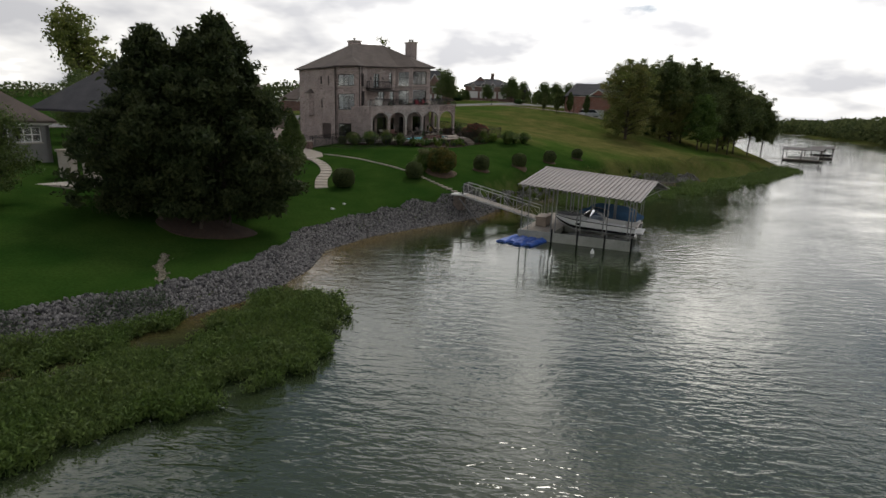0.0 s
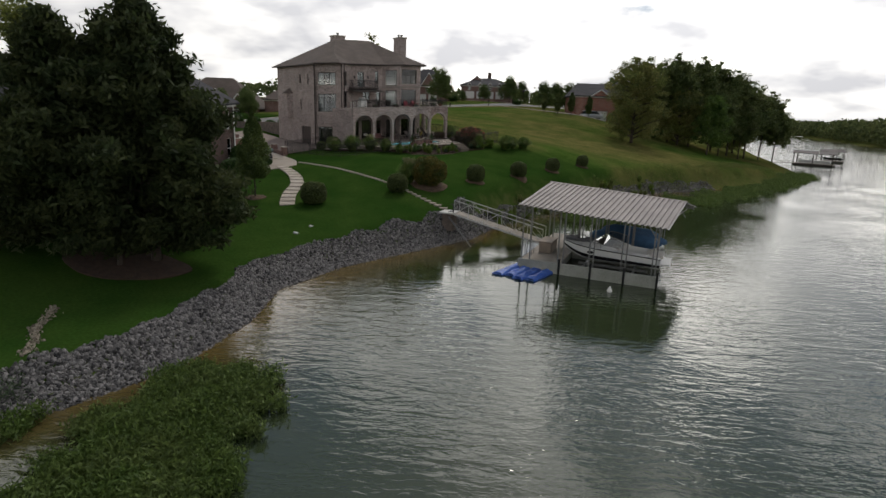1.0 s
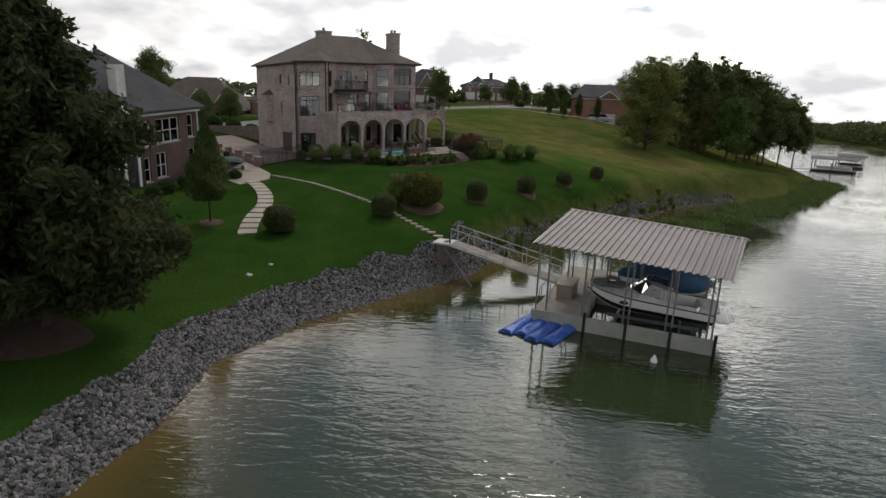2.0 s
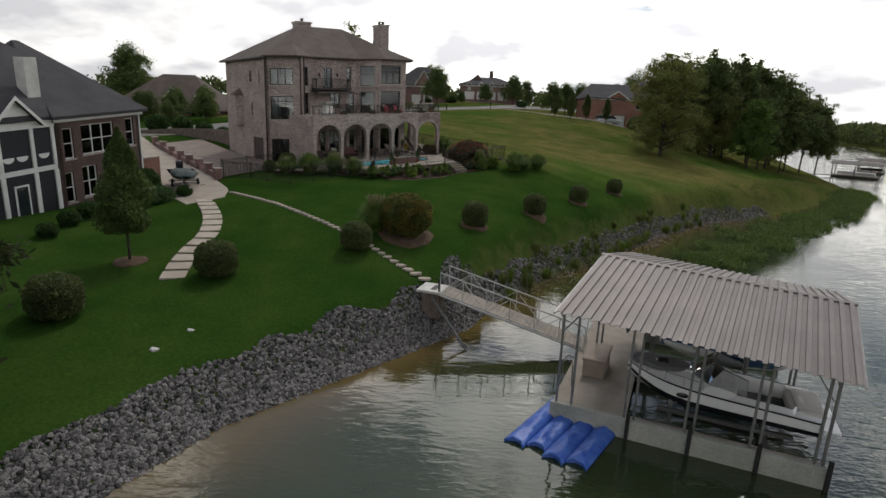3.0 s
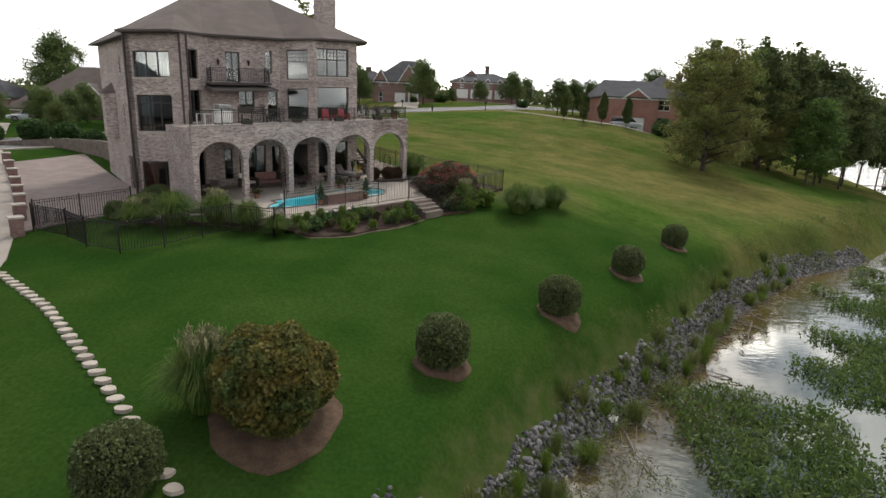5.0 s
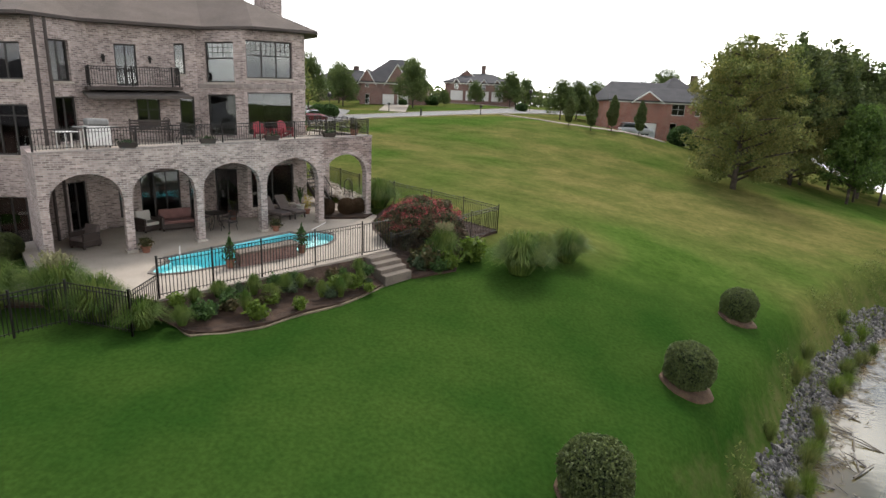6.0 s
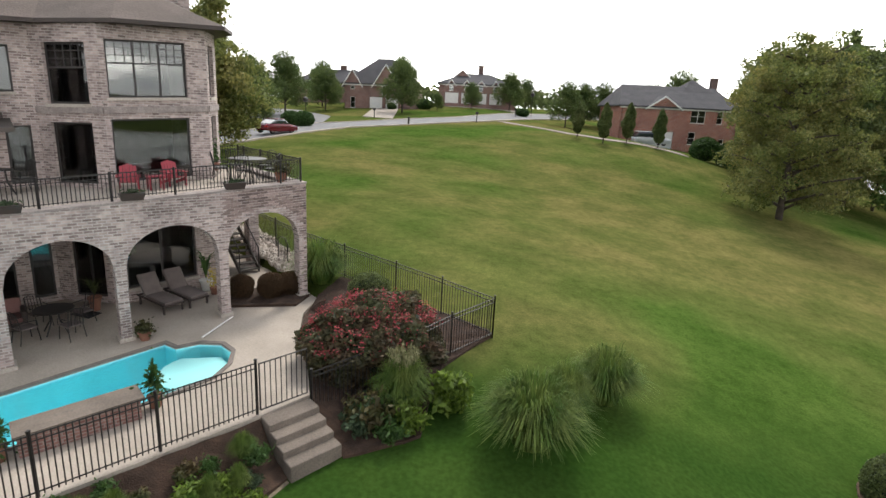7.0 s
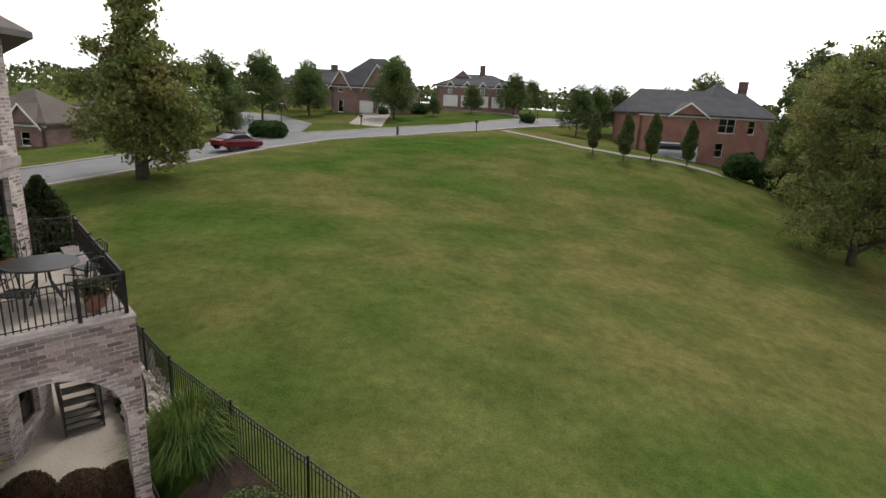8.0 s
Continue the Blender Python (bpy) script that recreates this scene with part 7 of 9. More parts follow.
# boat on a trailer in the drive
TM = pose(-18.0, 45.0, gz(-18.0, 45.0) + 0.05, 0, 0, 125)
tb = thing("trailer_boat", TM, "small fishing boat with grey green cover on a trailer", "boat")
g = Geo(TM)
K = 12
vs, fs = [], []
for i in range(K + 1):
    k = i / K
    hb = 0.95 * (1 - (1 - min(1, k / 0.5)) ** 2.0)
    vs += [(-2.6 + 5.0 * k, -hb, 1.15), (-2.6 + 5.0 * k, -hb * 0.7, 0.7 + 0.3 * (1 - k) ** 3), (-2.6 + 5.0 * k, 0, 0.55 + 0.5 * (1 - k) ** 3), (-2.6 + 5.0 * k, hb * 0.7, 0.7 + 0.3 * (1 - k) ** 3), (-2.6 + 5.0 * k, hb, 1.15)]
for i in range(K):
    for j in range(4):
        a = i * 5 + j
        fs.append((a, a + 5, a + 6, a + 1))
fs.append((K * 5, K * 5 + 4, K * 5 + 3, K * 5 + 2, K * 5 + 1))
g.add(vs, fs)
part("hull", g, M_BLACKGLOSS, tb)
part("cover", Geo(TM).blob((-0.3, 0, 1.12), (2.2, 0.9, 0.3), 16, 0.3, 5), M_GREENCOVER, tb, "grey green fabric cover", smooth=True)
part("outboard", Geo(TM).bevel_box((2.35, -0.25, 0.7), (2.85, 0.25, 1.75), 0.1), M_BLACKGLOSS, tb)
fr = part("trailer_frame", Geo(TM).box((-3.4, -0.06, 0.4), (2.4, 0.06, 0.5)).box((1.0, -0.95, 0.4), (1.1, 0.95, 0.5)).box((-0.5, -0.8, 0.4), (-0.4, 0.8, 0.5)), M_STEEL, tb)
for y in (-0.95, 0.78):
    part("wheel", Geo(TM @ Matrix.Translation((1.05, y, 0.3)) @ pose(0, 0, 0, -90, 0, 0)).lathe([(0.27, -0.17), (0.3, -0.13), (0.3, -0.04), (0.27, 0)], 14), M_RUBBER, tb)

# ---------------------------------------------------------------- terrace and poolside furniture
def at_house(u, v, z, turn=0):
    """A matrix at a house plan place, turned from the front's direction."""
    return Matrix.Translation(H(u, v, z)) @ pose(0, 0, 0, 0, 0, 44.5 + turn)


def adirondack(u, v, turn):
    m = at_house(u, v, 9.525, turn) @ Matrix.Scale(0.78, 4)
    c = thing("adirondack_chair", m, "red slatted adirondack chair on the terrace", "chair", "red terrace chairs")
    for i in range(5):
        x = -0.24 + 0.12 * i
        h = 1.02 - 0.05 * abs(i - 2)
        t = m @ Matrix.Translation((x, 0.26, 0.28)) @ pose(0, 0, 0, -22)
        part("back_slat", Geo(t).box((-0.055, -0.012, 0), (0.055, 0.012, h - 0.25)), M_REDCHAIR, c)
    for i in range(5):
        t = m @ Matrix.Translation((0, 0.24 - 0.125 * i, 0.27 + 0.028 * i))
        part("seat_slat", Geo(t).box((-0.29, -0.055, 0), (0.29, 0.055, 0.022)), M_REDCHAIR, c)
    for s in (-1, 1):
        part("arm", Geo(m).box((s * 0.36 - 0.07, -0.38, 0.56), (s * 0.36 + 0.07, 0.36, 0.585)), M_REDCHAIR, c)
        part("front_leg", Geo(m).box((s * 0.33 - 0.02, -0.32, 0), (s * 0.33 + 0.02, -0.2, 0.558)), M_REDCHAIR, c)
        part("side_rail", Geo(m).add([(s * 0.3 - 0.015, -0.34, 0.26), (s * 0.3 + 0.015, -0.34, 0.26), (s * 0.3 + 0.015, 0.55, 0.0), (s * 0.3 - 0.015, 0.55, 0.0),
                                      (s * 0.3 - 0.015, -0.34, 0.37), (s * 0.3 + 0.015, -0.34, 0.37), (s * 0.3 + 0.015, 0.55, 0.12), (s * 0.3 - 0.015, 0.55, 0.12)],
             [(0, 3, 2, 1), (4, 5, 6, 7), (0, 1, 5, 4), (1, 2, 6, 5), (2, 3, 7, 6), (3, 0, 4, 7)]), M_REDCHAIR, c)
    return c


adirondack(8.0, -1.75, -12)
adirondack(9.35, -1.6, 10)
m = at_house(8.68, -2.0, 9.525)
st1 = thing("side_table", m, "low red slatted side table between the chairs", "table")
part("top", Geo(m).bevel_box((-0.24, -0.24, 0.4), (0.24, 0.24, 0.43), 0.008), M_REDCHAIR, st1)
for x in (-0.18, 0.18):
    for y in (-0.18, 0.18):
        part("leg", Geo(m).box((x - 0.025, y - 0.025, 0), (x + 0.025, y + 0.025, 0.398)), M_REDCHAIR, st1)


def round_table(u, v, z, r, label, chairs, radius, group, pad=None):
    m = at_house(u, v, z)
    t = thing("round_table", m, label, "table")
    part("top", Geo(m).lathe([(r - 0.02, 0.70), (r, 0.712), (r, 0.728), (r - 0.02, 0.74)], 28), M_IRON, t)
    for k in range(4):
        a = math.pi / 4 + k * math.pi / 2
        part("leg", Geo(m).tube([(0.12 * math.cos(a), 0.12 * math.sin(a), 0.70), (0.16 * math.cos(a), 0.16 * math.sin(a), 0.35), (0.38 * math.cos(a), 0.38 * math.sin(a), 0.0)], 0.022, 6), M_IRON, t)
    for k in range(chairs):
        a = 2 * math.pi * k / chairs + 0.4
        c = m @ Matrix.Translation((radius * math.cos(a), radius * math.sin(a), 0)) @ pose(0, 0, 0, 0, 0, math.degrees(a) - 90)
        ch = thing("patio_chair", c, "black iron patio chair beside a round table", "chair", group)
        part("seat", Geo(c).bevel_box((-0.23, -0.22, 0.41), (0.23, 0.22, 0.45), 0.012), pad or M_IRON, ch)
        for x in (-0.21, 0.21):
            part("leg", Geo(c).tube([(x, -0.2, 0.41), (x * 1.08, -0.24, 0)], 0.014, 5), M_IRON, ch)
            part("leg", Geo(c).tube([(x, 0.2, 0.41), (x * 1.08, 0.28, 0)], 0.014, 5), M_IRON, ch)
            part("arm", Geo(c).tube([(x * 1.15, -0.2, 0.45), (x * 1.2, -0.18, 0.64), (x * 1.15, 0.22, 0.66)], 0.014, 5), M_IRON, ch)
        part("back_frame", Geo(c).tube([(-0.21, 0.21, 0.43), (-0.2, 0.29, 0.9), (0, 0.31, 0.97), (0.2, 0.29, 0.9), (0.21, 0.21, 0.43)], 0.016, 5), M_IRON, ch)
        for x in (-0.12, -0.04, 0.04, 0.12):
            part("back_bar", Geo(c).tube([(x, 0.22, 0.45), (x, 0.295, 0.92)], 0.009, 4), M_IRON, ch)


round_table(11.65, -1.9, 9.525, 0.62, "round black iron patio table on the terrace corner", 5, 0.88, "chairs round the terrace table")
round_table(5.7, -2.0, DZ + 0.003, 0.52, "round dark patio table under the arches", 4, 0.78, "chairs round the arcade table", M_CUSHION)


def planter_box(u):
    m = at_house(u, ARC_V - 0.16, 9.615)
    b = thing("railing_planter", m, "dark planter box on the terrace railing", "planter", "railing planters")
    g = Geo(m)
    g.add([(-0.26, -0.09, 0.0), (0.26, -0.09, 0.0), (0.26, 0.09, 0.0), (-0.26, 0.09, 0.0), (-0.32, -0.13, 0.2), (0.32, -0.13, 0.2), (0.32, 0.11, 0.2), (-0.32, 0.11, 0.2)],
          [(0, 3, 2, 1), (4, 5, 6, 7), (0, 1, 5, 4), (1, 2, 6, 5), (2, 3, 7, 6), (3, 0, 4, 7)])
    part("box", g, M_GUTTER, b)
    q = np.random.default_rng(int(u * 10)).normal(size=(90, 3)) * [0.13, 0.05, 0.04] + [0, 0, 0.22]
    q = np.array([tuple(m @ Vector(p)) for p in q])
    part("plant", leaf_mesh("plant", q, 0.06, int(u)), M_GREYLEAF, b)


for u in (2.0, 4.9, 7.6, 10.4):
    planter_box(u)


def pot_plant(u, v, z, r, h, leaf_h, label, leaves, tall=0.0, pot=None):
    m = at_house(u, v, z)
    p = thing("potted_plant", m, label, "plant", "patio pots")
    part("pot", Geo(m).lathe([(r * 0.65, 0), (r * 0.95, h * 0.85), (r * 1.08, h * 0.86), (r * 1.08, h), (r * 0.85, h), (r * 0.8, h * 0.9)], 14), pot or M_TERRA, p)
    rng = np.random.default_rng(int(u * 31 + 7))
    if tall:
        g = Geo(m)
        for i in range(34):
            a, k = rng.uniform(0, 6.3), rng.uniform(0.35, 1.0)
            d = Vector((math.cos(a), math.sin(a), 0))
            sd = Vector((-d.y, d.x, 0)) * 0.035
            q = [Vector((0, 0, h)), Vector((0, 0, h)) + d * 0.2 * k + Vector((0, 0, leaf_h * 0.8 * k)), Vector((0, 0, h)) + d * 0.6 * k + Vector((0, 0, leaf_h * k * rng.uniform(0.8, 1.0)))]
            g.add([tuple(q[0]), tuple(q[1] - sd), tuple(q[2]), tuple(q[1] + sd)], [(0, 1, 2, 3)])
        part("leaves", g, leaves, p)
    else:
        q = rng.normal(size=(260, 3)) * [r * 0.6, r * 0.6, leaf_h * 0.3] + [0, 0, h + leaf_h * 0.35]
        part("leaves", leaf_mesh("leaves", np.array([tuple(m @ Vector(w)) for w in q]), 0.07, int(u * 5)), leaves, p)
    return p


pot_plant(10.25, -1.2, DZ + 0.003, 0.22, 0.4, 1.2, "tall leafy plant in a pale pot by the column", M_SHRUB, 1, M_WHITECONC)
yf = thing("flower_pot", at_house(10.35, -1.75, DZ), "small pot of bright yellow flowers on the deck", "plant")
part("pot", Geo(at_house(10.35, -1.75, DZ + 0.003)).lathe([(0.12, 0), (0.17, 0.25), (0.14, 0.25)], 12), M_TERRA, yf)
q = np.random.default_rng(3).normal(size=(200, 3)) * [0.11, 0.11, 0.2] + np.array(H(10.35, -1.75, DZ + 0.6))
tagged(part("bloom", leaf_mesh("bloom", q, 0.05, 4, 1.2), M_YELLOW, yf, "bright yellow flower heads"), kind="stuff")
pot_plant(7.55, -4.2, DZ + 0.003, 0.18, 0.26, 0.3, "small brown pot at the foot of a column", M_BRONZE)
pot_plant(2.25, -4.25, DZ + 0.003, 0.18, 0.26, 0.35, "small brown pot at the foot of a column", M_BRONZE)
pot_plant(12.3, -3.1, 9.525, 0.22, 0.34, 0.3, "terracotta pot with a small plant at the terrace corner", M_BRONZE)
pot_plant(11.15, 0.2, 9.525, 0.25, 0.4, 0.9, "leafy pot plant by the terrace wall", M_SHRUB)
pot_plant(6.9, -4.4 + 3.6, DZ + 0.003, 0.2, 0.45, 0.7, "dark spindly plant in a pot beside the door", M_CEDAR, 1)


def lounger(u, v, turn):
    m = at_house(u, v, DZ + 0.003, turn)
    c = thing("sun_lounger", m, "grey cushioned sun lounger under the arches", "lounger", "grey loungers")
    part("frame", Geo(m).box((-0.33, -0.95, 0.27), (-0.29, 0.75, 0.32)).box((0.29, -0.95, 0.27), (0.33, 0.75, 0.32)).box((-0.29, -0.95, 0.27), (0.29, -0.91, 0.32)).box((-0.29, 0.71, 0.27), (0.29, 0.75, 0.32)), M_GUTTER, c)
    for x in (-0.3, 0.3):
        for y in (-0.85, 0.6):
            part("leg", Geo(m).box((x - 0.025, y - 0.025, 0), (x + 0.025, y + 0.025, 0.268)), M_GUTTER, c)
    part("seat_cushion", Geo(m).bevel_box((-0.31, -0.95, 0.323), (0.31, 0.22, 0.42), 0.035), M_CUSHION, c)
    part("back_cushion", Geo(m @ Matrix.Translation((0, 0.26, 0.36)) @ pose(0, 0, 0, 52)).bevel_box((-0.31, 0, -0.05), (0.31, 0.78, 0.06), 0.035), M_CUSHION, c)
    return c


lounger(8.55, -1.75, 14)
lounger(9.35, -1.7, 14)


def armchair(u, v, turn, w, label, name="patio_armchair", pad=None):
    m = at_house(u, v, DZ + 0.003, turn)
    c = thing(name, m, label, "chair" if w < 1 else "sofa")
    part("base", Geo(m).bevel_box((-w / 2, -0.38, 0.08), (w / 2, 0.4, 0.3), 0.02), M_GUTTER, c)
    part("seat_cushion", Geo(m).bevel_box((-w / 2 + 0.1, -0.38, 0.303), (w / 2 - 0.1, 0.25, 0.45), 0.04), pad or M_CUSHION, c)
    part("back_cushion", Geo(m @ Matrix.Translation((0, 0.3, 0.42)) @ pose(0, 0, 0, -12)).bevel_box((-w / 2 + 0.06, -0.08, 0), (w / 2 - 0.06, 0.09, 0.46), 0.05), pad or M_CUSHION, c)
    for s in (-1, 1):
        part("arm", Geo(m).bevel_box((s * (w / 2 - 0.05) - 0.06, -0.36, 0.305), (s * (w / 2 - 0.05) + 0.06, 0.36, 0.62), 0.02), M_GUTTER, c)
        for y in (-0.32, 0.32):
            part("foot", Geo(m).box((s * (w / 2 - 0.06) - 0.03, y - 0.03, 0), (s * (w / 2 - 0.06) + 0.03, y + 0.03, 0.078)), M_GUTTER, c)
    return c


armchair(4.35, -0.95, 0, 1.5, "brown cushioned sofa under the arches", "patio_sofa", M_TERRACUSH)
armchair(3.2, -0.6, 20, 0.8, "pale striped armchair under the arches", pad=M_VINYL)
armchair(0.6, -1.9, -60, 0.8, "grey cushioned armchair under the arches")

# terrace: grill cart, long bench, chairs
m = at_house(1.35, -2.3, 9.525, 10)
gr = thing("grill_cart", m, "white and steel barbecue grill on the terrace", "grill")
part("cabinet", Geo(m).bevel_box((-0.4, -0.26, 0.1), (0.4, 0.26, 0.82), 0.02), M_WHITE, gr)
part("lid", Geo(m).bevel_box((-0.38, -0.25, 0.823), (0.38, 0.25, 1.1), 0.08), M_STEEL, gr)
for s in (-1, 1):
    part("side_shelf", Geo(m).box((s * 0.58 - 0.17, -0.22, 0.76), (s * 0.58 + 0.17, 0.22, 0.8)), M_STEEL, gr)
    part("wheel", Geo(m @ Matrix.Translation((s * 0.34, -0.2, 0.05)) @ pose(0, 0, 0, 0, 90)).lathe([(0.05, -0.02), (0.05, 0.02)], 10), M_RUBBER, gr)
    part("wheel", Geo(m @ Matrix.Translation((s * 0.34, 0.2, 0.05)) @ pose(0, 0, 0, 0, 90)).lathe([(0.05, -0.02), (0.05, 0.02)], 10), M_RUBBER, gr)
m = at_house(0.45, -2.0, 9.525, 30)
tb1 = thing("white_table", m, "small white table beside the grill", "table")
part("top", Geo(m).bevel_box((-0.35, -0.3, 0.6), (0.35, 0.3, 0.64), 0.01), M_WHITE, tb1)
for x in (-0.3, 0.3):
    for y in (-0.25, 0.25):
        part("leg", Geo(m).box((x - 0.02, y - 0.02, 0), (x + 0.02, y + 0.02, 0.598)), M_WHITE, tb1)
m = at_house(3.6, -0.9, 9.525)
bn = thing("patio_bench", m, "long dark slatted bench on the terrace", "bench")
for i in range(5):
    part("seat_slat", Geo(m).box((-0.8, -0.24 + 0.1 * i, 0.42), (0.8, -0.16 + 0.1 * i, 0.445)), M_GUTTER, bn)
for i in range(4):
    part("back_slat", Geo(m).box((-0.8, 0.26, 0.5 + 0.11 * i), (0.8, 0.285, 0.58 + 0.11 * i)), M_GUTTER, bn)
for x in (-0.75, 0.75):
    part("leg", Geo(m).box((x - 0.03, -0.24, 0), (x + 0.03, -0.18, 0.418)), M_GUTTER, bn)
    part("leg", Geo(m).box((x - 0.03, 0.29, 0), (x + 0.03, 0.34, 0.95)), M_GUTTER, bn)
round_table(5.05, -0.3, 9.525, 0.3, "small dark bistro table on the terrace", 2, 0.55, "bistro chairs")

# dark stairs behind the last arch
m = at_house(12.15, -0.4, DZ)
ots = thing("outdoor_stairs", m, "dark timber outdoor stairs with iron handrail", "stairs")
for k in range(9):
    part("tread", Geo(m).bevel_box((-0.36, 0.27 * k, 0.18 * k + 0.13), (0.36, 0.27 * k + 0.3, 0.18 * k + 0.18), 0.01), M_DARKWOOD, ots)
for s in (-1, 1):
    part("stringer", Geo(m).add([(s * 0.38 - 0.02, 0, 0), (s * 0.38 + 0.02, 0, 0), (s * 0.38 + 0.02, 2.45, 1.55), (s * 0.38 - 0.02, 2.45, 1.55),
                                 (s * 0.38 - 0.02, 0, 0.24), (s * 0.38 + 0.02, 0, 0.24), (s * 0.38 + 0.02, 2.45, 1.85), (s * 0.38 - 0.02, 2.45, 1.85)],
         [(0, 3, 2, 1), (4, 5, 6, 7), (0, 1, 5, 4), (1, 2, 6, 5), (2, 3, 7, 6), (3, 0, 4, 7)]), M_DARKWOOD, ots)
    part("handrail", Geo(m).tube([(s * 0.38, 0.02, 0.0), (s * 0.38, 0.02, 1.0), (s * 0.38, 2.4, 2.65)], 0.022, 6), M_IRON, ots)
    for k in range(1, 9):
        part("baluster", Geo(m).tube([(s * 0.38, 0.27 * k, 0.18 * k + 0.1), (s * 0.38, 0.27 * k, 0.68 * 0.27 * k + 0.98)], 0.009, 4), M_IRON, ots)
m = at_house(13.3, -0.9, DZ + 0.25)
ig = thing("iron_gate", m, "small arched iron gate beside the cobble slope", "gate")
part("gate_frame", Geo(m).tube([(0, -0.4, -0.1), (0, -0.4, 0.95), (0, -0.2, 1.12), (0, 0.2, 1.12), (0, 0.4, 0.95), (0, 0.4, -0.1)], 0.022, 5), M_IRON, ig)
for k in range(-2, 3):
    part("bar", Geo(m).tube([(0, 0.13 * k, -0.1), (0, 0.13 * k, 1.08)], 0.01, 4), M_IRON, ig)
# lamps on the brick between the doors
for a, b, s, z in ((PL[3], PL[4], 0.5, 13.0), (PL[3], PL[4], 2.3, 13.0), (PL[3], PL[4], 4.6, 10.9)):
    d = (Vector(b) - Vector(a)).normalized()
    p = Vector(a) + d * s
    m = at_house(p.x, p.y, z)
    wl = thing("wall_lantern", m, "dark wall lantern on the brickwork", "lamp", "wall lanterns")
    part("bracket", Geo(m).box((-0.05, -0.12, 0.1), (0.05, -0.003, 0.14)), M_IRON, wl)
    part("lantern", Geo(m).lathe([(0.04, -0.18), (0.07, 0.02), (0.09, 0.05), (0.02, 0.12)], 8, Matrix.Translation((0, -0.13, 0))), M_IRON, wl)
mt = thing("door_mat", at_house(6.6, -0.75, DZ), "dark rectangular door mat on the deck", "mat")
part("mat", Geo(at_house(6.6, -1.0, DZ, -60)).bevel_box((-0.4, -0.25, 0.004), (0.4, 0.25, 0.02), 0.004), M_RUBBER, mt)

# ---------------------------------------------------------------- trees and shrubs
def limb_paths(base, height, spread, count, rng, start=0.25, rise=0.6, taper=0.55):
    """A trunk path and limb paths that leave it upwards."""
    base = Vector(base)
    lean = Vector((rng.normal() * 0.04, rng.normal() * 0.04, 0))
    trunk = [base + Vector((lean.x * height * k * k, lean.y * height * k * k, height * k)) for k in np.linspace(0, 1, 7)]
    limbs = []
    for i in range(count):
        k = start + (0.95 - start) * (i + 0.5) / count
        a = i * 2.4 + rng.uniform(-0.5, 0.5)
        p = base + Vector((lean.x * height * k * k, lean.y * height * k * k, height * k))
        ln = spread * (1.15 - k) ** taper * rng.uniform(0.75, 1.15)
        d = Vector((math.cos(a), math.sin(a), 0))
        q1 = p + d * ln * 0.5 + Vector((0, 0, ln * rise * 0.45))
        q2 = p + d * ln + Vector((0, 0, ln * rise * rng.uniform(0.6, 1.0)))
        limbs.append((p, q1, q2))
    return trunk, limbs


def tree_mesh(seed, height, spread, leaves, leaf, start=0.28, bare=0.18, count=16, rise=0.6, top_narrow=0.7, clump=0.9, trunk_r=0.03, taper=0.55):
    """Meshes (wood, crown) for a broad-leaved tree at the origin."""
    rng = np.random.default_rng(seed)
    trunk, limbs = limb_paths((0, 0, 0), height * 0.9, spread, count, rng, start, rise, taper)
    g = Geo()
    g.tube([tuple(p) for p in trunk], height * trunk_r, 8, height * 0.006)
    tips = []
    for p, q1, q2 in limbs:
        g.tube([tuple(p), tuple(q1), tuple(q2)], height * 0.010, 5, height * 0.003)
        for t in np.linspace(0.35, 1.05, 5):
            tips.append(tuple(p.lerp(q1, t * 2) if t < 0.5 else q1.lerp(q2, t * 2 - 1)))
    tips += [tuple(trunk[-1]), tuple(trunk[-2])]
    lead = trunk[-1] + Vector((0, 0, height * 0.085))
    g.tube([tuple(trunk[-1]), tuple(lead)], height * 0.006, 5, height * 0.002)
    tips += [tuple(trunk[-1].lerp(lead, k)) for k in (0.3, 0.6, 0.9)]
    tips = np.array(tips)
    # secondary clumps round the limb points
    cl = tips[rng.integers(0, len(tips), len(tips) * 3)] + rng.normal(size=(len(tips) * 3, 3)) * np.clip(np.array([0.15, 0.15, 0.12]) * spread, 0, 0.62)
    cl = cl[cl[:, 2] > height * bare]
    w = rng.uniform(0.5, 1.3, len(cl)) * clump
    idx = rng.integers(0, len(cl), leaves)
    d = np.clip(rng.normal(size=(leaves, 3)) * 0.52, -0.85, 0.85)
    pts = cl[idx] + d * w[idx][:, None] * np.array([1, 1, 0.7])
    return g.mesh("wood", True), leaf_mesh("crown", pts, leaf, seed, 1.5)


